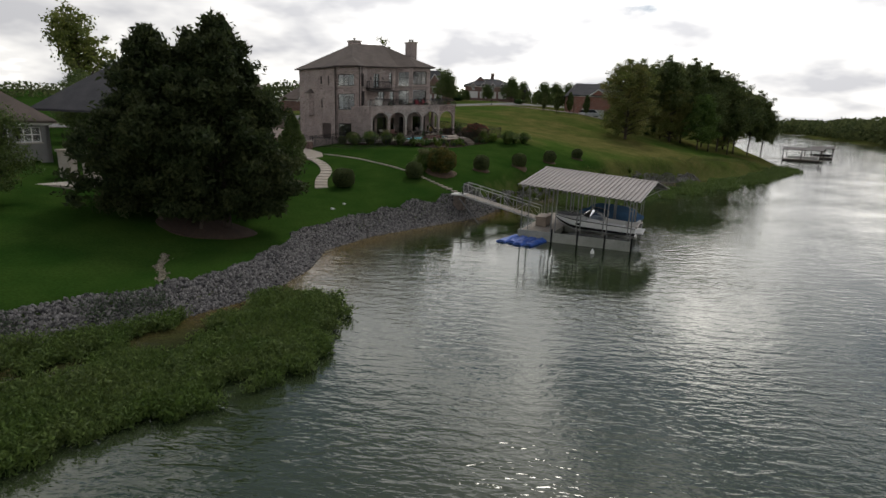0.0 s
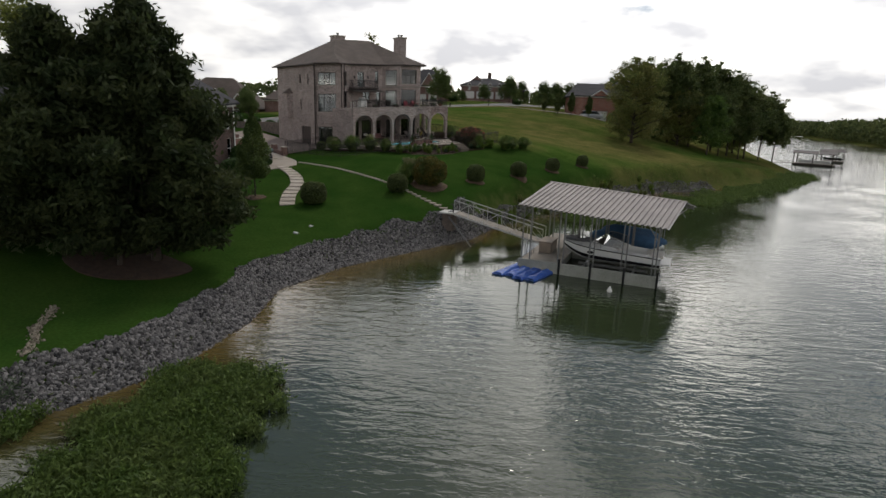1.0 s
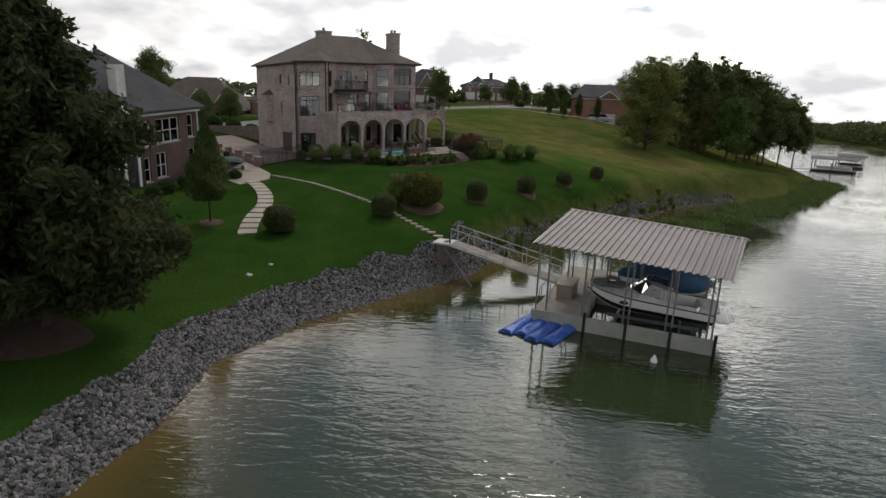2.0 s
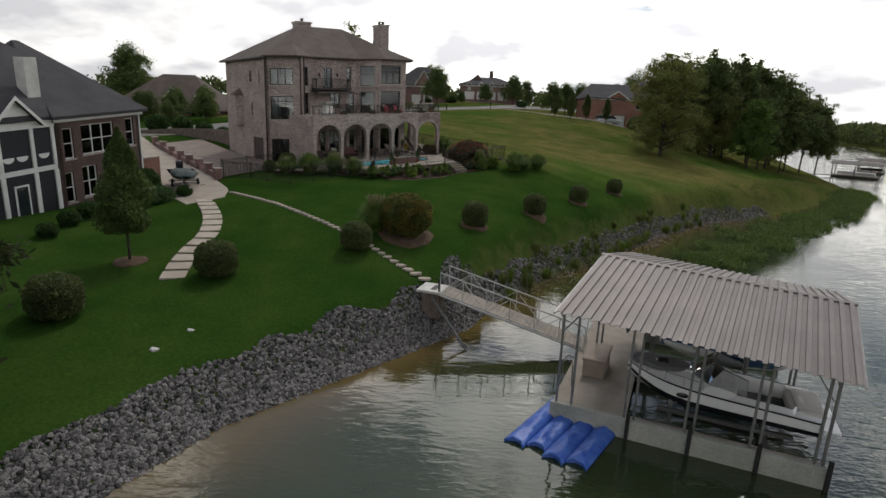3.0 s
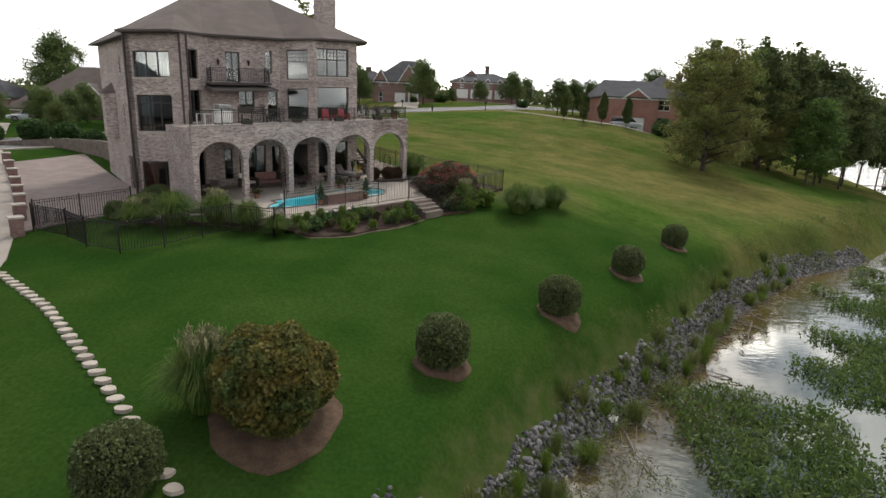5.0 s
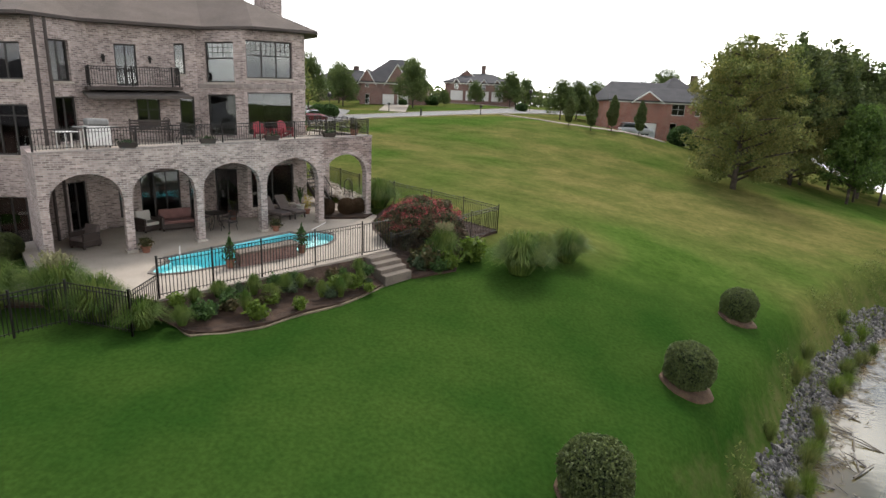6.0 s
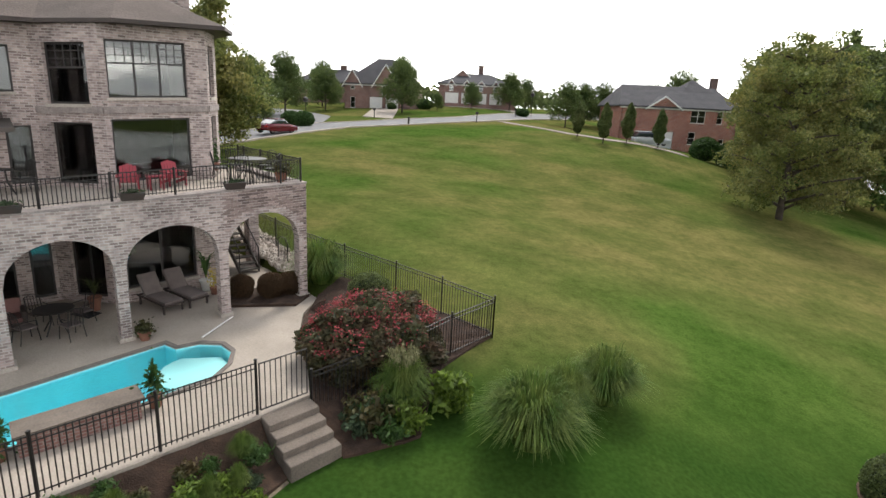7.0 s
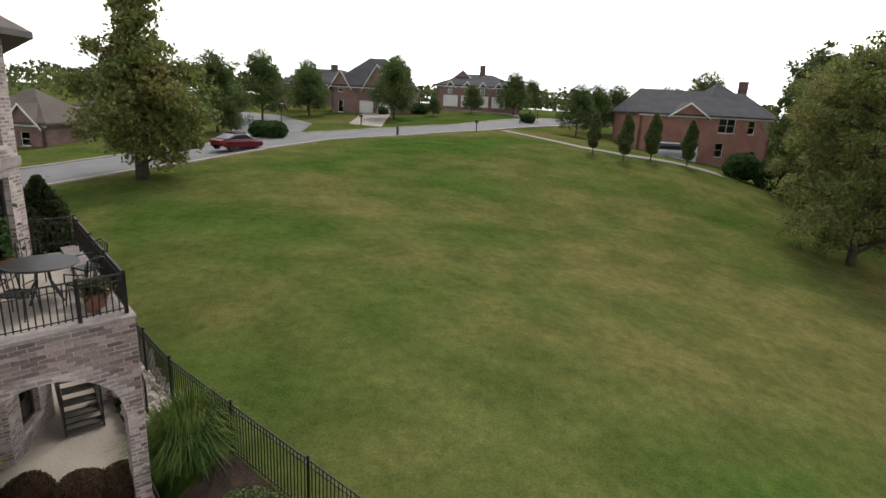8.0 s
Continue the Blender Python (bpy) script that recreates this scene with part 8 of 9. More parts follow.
def cedar_mesh(seed, height, radius, leaves, leaf, low=0.1):
    """Meshes for a dense, drooping conifer with an uneven outline."""
    rng = np.random.default_rng(seed)
    g = Geo()
    g.tube([(0, 0, -0.3), (0.05, 0.02, height * 0.4), (0, 0, height * 0.97)], 0.26, 9, 0.03)
    cent = []
    nb = 170
    for i in range(nb):
        k = low + (1 - low) * ((i + rng.uniform(0, 1)) / nb)
        env = radius * (1.0 - max(0, (k - 0.22) / 0.79)) ** 0.92 * (0.8 + 0.2 * min(1, (k - low + 0.08) / 0.14))
        a = rng.uniform(0, 2 * math.pi)
        ln = env * rng.uniform(0.5, 1.22)
        z = height * k
        p = np.array([0, 0, z])
        q = np.array([math.cos(a) * ln, math.sin(a) * ln, z + ln * (0.1 + 0.55 * k) + height * 0.01])
        g.tube([tuple(p), tuple((p + q) / 2 + [0, 0, ln * 0.05]), tuple(q)], 0.045, 4, 0.012)
        m = int(6 + 14 * ln / radius)
        t = rng.uniform(0.25, 1.05, m) ** 0.8
        c = p[None] + (q - p)[None] * t[:, None]
        c += rng.normal(size=(m, 3)) * np.array([0.2, 0.2, 0.13]) * (0.45 + 0.9 * ln / radius)
        cent.append(c)
    # leader tufts
    for z in np.linspace(0.86, 1.0, 12):
        cent.append(np.array([[0, 0, height * z]]) + rng.normal(size=(4, 3)) * [0.25 * (1.08 - z) * 6, 0.25 * (1.08 - z) * 6, 0.2])
    c = np.concatenate(cent)
    idx = rng.integers(0, len(c), leaves)
    d = rng.normal(size=(leaves, 3)) * np.array([0.24, 0.24, 0.17])
    return g.mesh("wood", True), leaf_mesh("crown", c[idx] + d, leaf, seed, 2.8, 0.5)


def plant(name, label, category, wood, crown, x, y, turn=0, size=1.0, leaf_mat=None, wood_mat=None, group="", z=None):
    t = thing(name, Matrix.Identity(4), label, category, group)
    part("trunk", wood, wood_mat or M_BARK, t)
    part("crown", crown, leaf_mat or M_LEAF, t)
    t.matrix_basis = pose(x, y, gz(x, y) - 0.05 if z is None else z, 0, 0, turn) @ Matrix.Scale(size, 4)
    return t


# the big dark cedars on the bank
w, c = cedar_mesh(11, 11.9, 4.6, 78000, 0.13, 0.065)
plant("cedar_tree", "tall dark green cedar on the lake bank", "tree", w, c, -12.2, 16.6, 0, 1, M_CEDAR)
w, c = cedar_mesh(12, 10.7, 4.3, 70000, 0.13, 0.06)
plant("cedar_tree", "broad dark green cedar on the lake bank", "tree", w, c, -15.9, 15.8, 40, 1, M_CEDAR)
w, c = cedar_mesh(14, 10.9, 3.4, 40000, 0.13)
plant("cedar_tree", "dark green cedar crowded between the bank cedars", "tree", w, c, -14.1, 17.2, 120, 1, M_CEDAR)
w, c = cedar_mesh(13, 8.6, 3.0, 36000, 0.13)
plant("cedar_tree", "smaller dark cedar behind the bank cedars", "tree", w, c, -18.0, 18.6, 80, 1, M_CEDAR)

def cedar_bed():
    n = 30
    g = Geo()
    vs = [(-13.2, 15.6, gz(-13.2, 15.6) + 0.10)]
    for k, up in ((0.55, 0.09), (1.0, 0.04), (1.02, -0.12)):
        for j in range(n):
            a = 2 * math.pi * j / n
            rx, ry = 3.0 * k * (1 + 0.08 * math.sin(3 * a)), 1.9 * k * (1 + 0.07 * math.cos(4 * a))
            x, y = -13.2 + rx * math.cos(a), 15.6 + ry * math.sin(a)
            vs.append((x, y, gz(x, y) + up))
    fs = [(0, 1 + j, 1 + (j + 1) % n) for j in range(n)]
    for i in range(2):
        fs += [(1 + n * i + j, 1 + n * (i + 1) + j, 1 + n * (i + 1) + (j + 1) % n, 1 + n * i + (j + 1) % n) for j in range(n)]
    g.add(vs, fs)
    return tagged(part("mulch_bed", g, M_MULCH), "dark needle litter bed under the cedars", "mulch", kind="structure")


cedar_bed()
# a shorter stem beside the tall one
stem = thing("bare_tree", (-13.2, 15.2, gz(-13.2, 15.2)), "bare leaning cedar stem in the litter bed", "tree")
part("trunk", Geo().tube([(-13.2, 15.2, gz(-13.2, 15.2) - 0.1), (-13.1, 15.3, 2.6), (-12.7, 15.9, 5.0)], 0.13, 7, 0.06), M_BARK, stem)

# broad-leaved trees
w1, c1 = tree_mesh(21, 14, 4.3, 50000, 0.135, 0.05, 0.01, 40, 0.5, clump=0.75, trunk_r=0.02, taper=0.36)
w2, c2 = tree_mesh(22, 15, 4.6, 23000, 0.225, 0.32, 0.25, 26, 0.7, clump=0.9, trunk_r=0.011, taper=0.62)
w3, c3 = tree_mesh(23, 8, 3.5, 21000, 0.13, 0.17, 0.1, 26, 0.55, clump=0.72, trunk_r=0.018, taper=0.75)
w4, c4 = tree_mesh(24, 12.6, 1.9, 7000, 0.19, 0.3, 0.2, 15, 1.0, clump=0.55)
plant("oak_tree", "large green and yellowing tree at the field edge", "tree", w1, c1, 28.8, 87.6, 0, 1.0, M_LEAF_Y)
for x, y, h, k, nm in ((38.7, 100, 15.0, 40, 2), (44.1, 104, 15.8, 90, 2), (50, 108, 16.2, 10, 2), (52.5, 106, 15.4, 200, 2), (56.8, 108, 14.2, 300, 2), (61.6, 112, 13.0, 120, 2), (65.0, 113, 10.6, 20, 2),
                       (40.4, 99.5, 11.0, 160, 1), (48.8, 101, 11.4, 250, 2), (53.9, 104, 10.6, 70, 2), (34.5, 101, 12.4, 30, 1), (46, 112, 12.0, 130, 1), (57, 114, 10.5, 220, 1), (36, 106, 13.4, 280, 2)):
    plant("lakeside_tree", "dark green broad-leaved tree in the lakeside grove", "tree", w2 if nm == 2 else w1, c2 if nm == 2 else c1, x, y, k, h / (14.7 if nm == 2 else 13.8), M_LEAF_D, group="lakeside grove")
wy, cy = tree_mesh(27, 8, 2.5, 16000, 0.15, 0.16, 0.1, 22, 0.6, clump=0.6, trunk_r=0.014, taper=0.95)
plant("young_tree", "young light green tree at the grove's edge", "tree", wy, cy, 44.6, 95.6, 0, 1.3, M_LEAF_L)
plant("oak_tree", "tall yellow green tree beside the street", "tree", w4, c4, -15.6, 85.4, 0, 0.99, M_LEAF_Y)
wl4, cl4 = tree_mesh(25, 9, 4.3, 24000, 0.19, 0.12, 0.08, 20, 0.5, clump=0.9)
plant("oak_tree", "low spreading skirt of the street-side tree", "tree", wl4, cl4, -15.5, 85.6, 30, 0.9, M_LEAF_Y)
# hill trees behind the street
for x, y, s, k, mt in ((-7.0, 130, 0.95, 0, M_LEAF), (3.4, 146, 0.55, 60, M_LEAF_L), (10.5, 151, 0.85, 10, M_LEAF_Y), (-23.1, 111.2, 0.98, 120, M_LEAF_D), (-23.3, 124.3, 1.04, 30, M_LEAF_D), (-19.5, 132, 0.8, 60, M_LEAF_Y), (-28, 106, 0.45, 60, M_LEAF_D), (-21, 110, 0.4, 10, M_LEAF_D),
                       (-22.5, 141, 0.9, 200, M_LEAF_D), (17.4, 126, 0.75, 10, M_LEAF), (21.5, 135, 0.8, 70, M_LEAF_D), (25.5, 140, 0.85, 20, M_LEAF), (-12, 165, 1.1, 0, M_LEAF_L), (15, 170, 0.8, 30, M_LEAF),
                       (36, 150, 1.0, 60, M_LEAF_L), (-2, 136, 0.35, 0, M_LEAF_D), (46, 128, 1.1, 0, M_LEAF_D), (36, 134, 1.3, 0, M_LEAF_L)):
    plant("garden_tree", "rounded green garden tree on the hill", "tree", w3, c3, x, y, k, s, mt, group="hill garden trees")
for x, y, s, k in ((-38, 88, 0.58, 0), (-43, 89, 0.55, 50), (-36, 84, 0.5, 80), (-48, 88, 0.5, 20), (-41, 84, 0.48, 130), (-38, 78, 0.4, 200), (-45.5, 86, 0.5, 260), (-51, 85, 0.5, 310)):
    plant("garden_tree", "green tree behind the motor court", "tree", w3, c3, x, y, k, s, M_LEAF_L if k % 100 < 40 else M_LEAF, group="court trees")
plant("garden_tree", "tall tree rising behind the roofs", "tree", w3, c3, -70, 120, 0, 1.5, M_LEAF_D)
plant("garden_tree", "tall tree rising behind the roofs", "tree", w3, c3, -33, 118, 40, 0.8, M_LEAF_D)
wo, co = tree_mesh(26, 15, 4.0, 7500, 0.24, 0.4, 0.35, 20, 0.8, clump=0.8)
plant("oak_tree", "tall open tree standing behind the neighbour's roof", "tree", wo, co, -52.2, 60, 0, 1.05, M_OPENLEAF)
plant("garden_tree", "green garden tree near the grey house", "tree", w3, c3, -40, 42, 0, 0.8, M_LEAF_D)
plant("garden_tree", "green garden tree near the grey house", "tree", w3, c3, -24.6, 13.2, 0, 0.72, M_LEAF_L)
plant("garden_tree", "green garden tree near the grey house", "tree", w3, c3, -46, 50, 20, 0.9, M_LEAF_D)


def column_tree(seed, h, r, n, cone=False, low=0.16, leaf=0.12, skew=0.8):
    rng = np.random.default_rng(seed)
    g = Geo().tube([(0, 0, -0.2), (0, 0, h * 0.9)], 0.07, 6, 0.02)
    k = rng.uniform(low, 1, n)
    rr = r * np.sin(np.clip((k - low + 0.03) / (1.04 - low), 0, 1) ** skew * math.pi) ** (0.7 if skew > 0.6 else 0.95) * rng.uniform(0.2, 1.06, n) ** 0.5
    if cone:
        rr = r * np.clip(1.12 - k, 0, 1) ** 0.75 * np.clip((k - 0.1) / 0.12, 0, 1) * rng.uniform(0.15, 1.0, n) ** 0.5 * (1 + 0.25 * np.sin(k * 40))
    a = rng.uniform(0, 2 * math.pi, n)
    rr = rr * (1 + 0.22 * np.sin(3 * a + 9 * k) + 0.16 * np.sin(23 * k + 2 * a))
    return g.mesh("wood", True), leaf_mesh("crown", np.c_[rr * np.cos(a), rr * np.sin(a), k * h], leaf, seed, 1.6, 0.6)


wc, cc = column_tree(31, 4.5, 0.66, 8000)
for x, y, s in ((15.7, 105.7, 0.82), (18.1, 103.6, 0.93), (21.0, 105.3, 0.96), (24.6, 106.0, 0.94)):
    plant("columnar_tree", "narrow dark green tree in a row beside the drive", "tree", wc, cc, x, y, s * 90, s, M_LEAF_D, group="row of narrow trees")
ws, cs = column_tree(32, 6.3, 1.12, 17000, False, 0.24, 0.08, 0.52)
plant("young_tree", "young tapering green tree with a bare stem in a mulch ring", "tree", ws, cs, -12.9, 30.6, 0, 1, M_LEAF)
for x in (-45, -41, -50):
    plant("columnar_tree", "dark upright evergreen by the house wall", "tree", wc, cc, x, 74 - (x + 45), 0, 1.0, M_LEAF_D)


def ring_bed(x, y, r):
    z = gz(x, y)
    n = 24
    g = Geo()
    vs = [(x, y, z + 0.14)]
    for k, up in ((0.8, 0.10), (1.0, 0.045), (1.03, -0.12)):
        for j in range(n):
            a = 2 * math.pi * j / n
            rr = k * r * (1 + 0.05 * math.sin(3 * a + x) + 0.03 * math.sin(7 * a + y))
            px_, py_ = x + rr * math.cos(a), y + rr * math.sin(a)
            vs.append((px_, py_, gz(px_, py_) + up))
    fs = [(0, 1 + j, 1 + (j + 1) % n) for j in range(n)]
    for i in range(2):
        fs += [(1 + n * i + j, 1 + n * (i + 1) + j, 1 + n * (i + 1) + (j + 1) % n, 1 + n * i + (j + 1) % n) for j in range(n)]
    g.add(vs, fs)
    return tagged(part("mulch_ring", g, M_MULCHRED), "reddish brown mulch ring round a shrub", "mulch", kind="structure")


ring_bed(-12.9, 30.6, 0.75)


def bush_mesh(seed, n, leaf, flat=0.92, lumps=0.1, boxy=2.0):
    """Clipped ball shrub of radius 1 standing on the ground: leaves outside, an added dark ball inside for the shade
    between them.
    """
    rng = np.random.default_rng(seed)
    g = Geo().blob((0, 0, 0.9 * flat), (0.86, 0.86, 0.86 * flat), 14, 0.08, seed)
    d = rng.normal(size=(n, 3))
    d /= np.linalg.norm(d, axis=1)[:, None]
    k = np.array([1 + lumps * noise.noise(Vector(v * 2.3) + Vector((seed, 0, 0))) for v in d])
    r = rng.uniform(0.84, 1.03, n) * k / (np.abs(np.hypot(d[:, 0], d[:, 1])) ** boxy + np.abs(d[:, 2]) ** boxy) ** (1 / boxy)
    p = d * r[:, None] * np.array([1, 1, flat]) + [0, 0, 0.92 * flat]
    p = p[p[:, 2] > 0.04]
    return g.mesh("core", True), leaf_mesh("foliage", p, leaf, seed, 1.5)


def bush(x, y, r, core, fol, label, material=None, zs=1.0, turn=0, ring=0, group="", name="round_shrub", sink=0.0):
    t = thing(name, Matrix.Identity(4), label, "shrub", group)
    # inner ball coloured as the shade behind the leaves
    part("core", core, M_CORESHADE, t)
    part("foliage", fol, material or M_BUSH, t)
    t.matrix_basis = pose(x, y, gz(x, y) + 0.02 - sink, 0, 0, turn) @ Matrix.Diagonal((r, r, r * zs, 1))
    if ring:
        ring_bed(x, y, ring)
    return t


kb = [bush_mesh(40 + i, 11000, 0.062, 0.92, 0.1, 2.6) for i in range(3)]
for i, (x, y, r) in enumerate(((3.3, 39.7, 0.80), (7.35, 44.4, 0.77), (11.2, 49.7, 0.72), (15.3, 55.7, 0.68))):
    bush(x, y, r, *kb[i % 3], "clipped round dark green shrub in a mulch ring on the lawn", None, 1.04, 70 * i, r * 1.06, "lawn shrubs")
bush(-0.5, 36.2, 1.4, *bush_mesh(45, 22000, 0.055, 0.8, 0.18), "large clipped bronze-tipped shrub beside the stepping stones", M_BIGBUSH, 1.08, 0, 1.55)
bush(-2.7, 33.7, 0.8, *kb[1], "clipped round dark green shrub beside the stepping stones", None, 1.0, 30, 0)
bush(-8.2, 29.7, 0.92, *kb[2], "rounded bronze-tipped shrub beside the slab path", M_BRONZE, 0.95, 10, 0)
bush(-12.0, 24.8, 0.95, *kb[0], "rounded bronze-tipped shrub on the lower lawn", M_BRONZE, 0.95, 50, 0)


def grass_clump(seed, n, h, r, arch=1.0):
    """Blades from one root: a dome of arching ones, or with a low arch an upright tuft."""
    rng = np.random.default_rng(seed)
    vs, fs = [], []
    for i in range(n):
        a = rng.uniform(0, 2 * math.pi)
        s = rng.uniform(0, 0.34) * r
        lay = rng.uniform(0, 1) ** 0.8
        out = r * (0.12 + 0.88 * lay)
        hh = h * (1.02 - 0.42 * lay ** 1.6) * rng.uniform(0.62, 1.06)
        d = Vector((math.cos(a), math.sin(a), 0))
        sd = Vector((-d.y, d.x, 0)) * rng.uniform(0.010, 0.018)
        b = d * s
        pts = [b, b + d * out * 0.25 + Vector((0, 0, hh * 0.6)), b + d * out * 0.68 + Vector((0, 0, hh)), b + d * out * 1.05 + Vector((0, 0, hh * (0.92 - 0.72 * lay * arch + 0.25 * (1 - arch)) * rng.uniform(0.8, 1.1)))]
        n0 = len(vs)
        for j, p in enumerate(pts):
            w = sd * (1 - 0.3 * j)
            vs += [tuple(p - w), tuple(p + w)]
        fs += [(n0 + 2 * j, n0 + 2 * j + 1, n0 + 2 * j + 3, n0 + 2 * j + 2) for j in range(3)]
    me = bpy.data.meshes.new("blades")
    me.from_pydata(vs, [], fs)
    return me


def plumes(seed, n, h, r):
    rng = np.random.default_rng(seed)
    a, k = rng.uniform(0, 6.3, n * 14), np.repeat(rng.uniform(0, 1, n), 14)
    aa = np.repeat(rng.uniform(0, 6.3, n), 14)
    t = rng.uniform(0, 1, n * 14)
    p = np.c_[np.cos(aa) * r * k * (0.6 + 0.4 * t), np.sin(aa) * r * k * (0.6 + 0.4 * t), h * (0.9 + 0.28 * t)] + rng.normal(size=(n * 14, 3)) * 0.02
    return leaf_mesh("plume", p, 0.035, seed, 3.0, 1.2)


gc = [grass_clump(50 + i, 2000, 1.0, 1.0, 0.4) for i in range(3)]
gp = [plumes(60, 40, 1.0, 0.55), plumes(61, 90, 0.95, 0.6)]


def ornamental(x, y, r, h, i, plume=None, label="clump of arching ornamental grass"):
    t = thing("ornamental_grass", Matrix.Identity(4), label, "grass clump", "ornamental grasses")
    part("foliage", gc[i % 3], M_GRASSBLADE, t)
    if plume is not None:
        part("plume", gp[plume], M_PLUME, t)
    t.matrix_basis = pose(x, y, gz(x, y) + 0.03, 0, 0, 50 * i) @ Matrix.Diagonal((r, r, h, 1))
    return t


ornamental(6.4, 54.8, 1.25, 1.55, 0, None, "large green clump of ornamental grass on the lawn")
ornamental(8.5, 56.9, 1.05, 1.35, 1, None, "green clump of ornamental grass on the lawn")
ornamental(7.3, 55.9, 0.7, 1.3, 2, None, "green clump of ornamental grass on the lawn")
ornamental(-2.2, 36.2, 1.05, 1.75, 1, 1, "pale plumed grass beside the large round shrub")
for i, (u, v, r, h) in enumerate(((-2.6, -6.6, 1.2, 1.5), (-1.0, -7.6, 1.1, 1.4), (-0.2, -9.3, 0.9, 1.3), (-4.0, -5.4, 0.9, 1.1), (0.6, -10.6, 0.7, 0.9))):
    x, y = H(u, v, 0).xy
    ornamental(x, y, r, h, i, 0 if i % 2 else None, "tall ornamental grass at the corner of the pool fence")
x, y = H(11.6, -11.0, 0).xy
ornamental(x, y, 0.75, 1.35, 0, 1, "feathery pale grass below the flowering shrub")
x, y = H(13.6, -3.4, 0).xy
ornamental(x, y, 1.15, 1.5, 1, None, "green grass clump beside the terrace column")

# flowering shrub at the fence corner
fx, fy = H(12.2, -8.9, 0).xy
fl = thing("crape_myrtle", Matrix.Identity(4), "wide shrub covered in small red flowers beside the pool", "shrub")
cr, fo = bush_mesh(70, 30000, 0.055, 0.75, 0.3)
# dark inner ball again, shade between leaves by colour
part("core", cr, M_CORESHADE, fl)
part("foliage", fo, M_MYRTLE, fl)
rng = np.random.default_rng(71)
d = rng.normal(size=(3000, 3))
d[:, 2] = np.abs(d[:, 2]) * 1.1 + 0.25
d /= np.linalg.norm(d, axis=1)[:, None]
hubs = d[:230]
q = hubs[rng.integers(0, 230, 3000)] + rng.normal(size=(3000, 3)) * np.array([0.028, 0.028, 0.065])
part("bloom", leaf_mesh("bloom", q * np.array([1.04, 1.04, 0.79]) + [0, 0, 0.69], 0.024, 7, 1.2), M_REDFLOWER, fl, "small red flower heads")
fl.matrix_basis = pose(fx, fy, gz(fx, fy) + 0.1, 0, 0, 40) @ Matrix.Diagonal((1.95, 1.55, 1.55, 1))
for u, v, r in ((13.7, -6.4, 0.7),):
    x, y = H(u, v, 0).xy
    bush(x, y, r, *kb[0], "rounded green shrub inside the picket fence", M_SHRUB)

for u, v, r in ((10.9, -2.75, 0.42), (11.7, -3.4, 0.45), (12.35, -3.5, 0.42)):
    x, y = H(u, v, 0).xy
    ob = bush(x, y, r, *kb[1], "rounded brown green shrub in the corner bed", M_BROWNSHRUB, 0.95, 60 * u)
    for ch in ob.children:
        ch.data = ch.data.copy()
        ch.data.materials.clear()
        ch.data.materials.append(M_BROWNSHRUB)
    ob.matrix_basis = pose(x, y, H(u, v, DZ + 0.08).z, 0, 0, 60 * u) @ Matrix.Diagonal((r, r, r, 1))
wk, ck = column_tree(33, 5.6, 0.95, 9000)
kx, ky = H(12.6, 9.5, 0).xy
plant("columnar_tree", "dark upright evergreen by the house wall", "tree", wk, ck, kx, ky, 0, 1.0, M_CEDAR)
for u, v, r in ((13.2, 6.2, 0.55), (13.5, 7.6, 0.7)):
    x, y = H(u, v, 0).xy
    bush(x, y, r, *kb[2], "rounded green shrub behind the terrace", M_SHRUB)

# bed planting below the pool
rng = random.Random(9)
def loose_plant(seed, n, leaf):
    """Open leafy perennial of radius about 1: stems with leaves in a few uneven tufts."""
    rg = np.random.default_rng(seed)
    g = Geo()
    pts = []
    for i in range(9):
        a, k = rg.uniform(0, 6.28), rg.uniform(0.15, 0.85)
        tip = np.array([math.cos(a) * k, math.sin(a) * k, rg.uniform(0.7, 1.5) * (1.1 - 0.5 * k)])
        g.tube([(0.08 * math.cos(a), 0.08 * math.sin(a), 0.0), tuple(tip * [0.6, 0.6, 0.6]), tuple(tip)], 0.03, 4, 0.012)
        t = rg.uniform(0.25, 1.05, n // 9)
        pts.append(tip[None] * np.c_[t ** 1.2, t ** 1.2, t] + rg.normal(size=(n // 9, 3)) * [0.2, 0.2, 0.15])
    p = np.concatenate(pts)
    p[:, 2] = np.abs(p[:, 2]) + 0.03
    return g.mesh("stems"), leaf_mesh("foliage", p, leaf, seed, 2.2, 0.5)


def perennial(x, y, r, i, label, material, zs, turn, z=None):
    t = thing("bed_plant", Matrix.Identity(4), label, "plant", "bed plants")
    st_, fo_ = bedpl[i % len(bedpl)]
    part("stems", st_, M_BARK, t)
    part("foliage", fo_, material, t)
    t.matrix_basis = pose(x, y, gz(x, y) + 0.04 if z is None else z, 0, 0, turn) @ Matrix.Diagonal((r, r, r * zs, 1))
    return t


bedpl = [loose_plant(80 + i, 900, 0.16) for i in range(5)]
bedmat = (M_SHRUB, M_GREYLEAF, M_LIME, M_BRONZE)
for i in range(40):
    k = (i + 0.5) / 40
    u = 1.2 + 7.1 * k + rng.uniform(-0.2, 0.2)
    v = -10.3 - rng.uniform(0.0, 1.5) * (1 if u > 2.4 else 0.7)
    x, y = H(u, v, 0).xy
    if i % 3 == 2:
        ob = ornamental(x, y, rng.uniform(0.22, 0.36), rng.uniform(0.45, 0.75), i, None, "small strappy grass in the pool bed")
    else:
        ob = perennial(x, y, rng.uniform(0.2, 0.4), i, "small leafy perennial in the pool bed", bedmat[rng.choice((0, 0, 1, 1, 2, 3))], rng.uniform(0.7, 1.1), rng.uniform(0, 360))
    ob.matrix_basis.translation.z = bed_z(u, v)
    ob.location.z = bed_z(u, v)
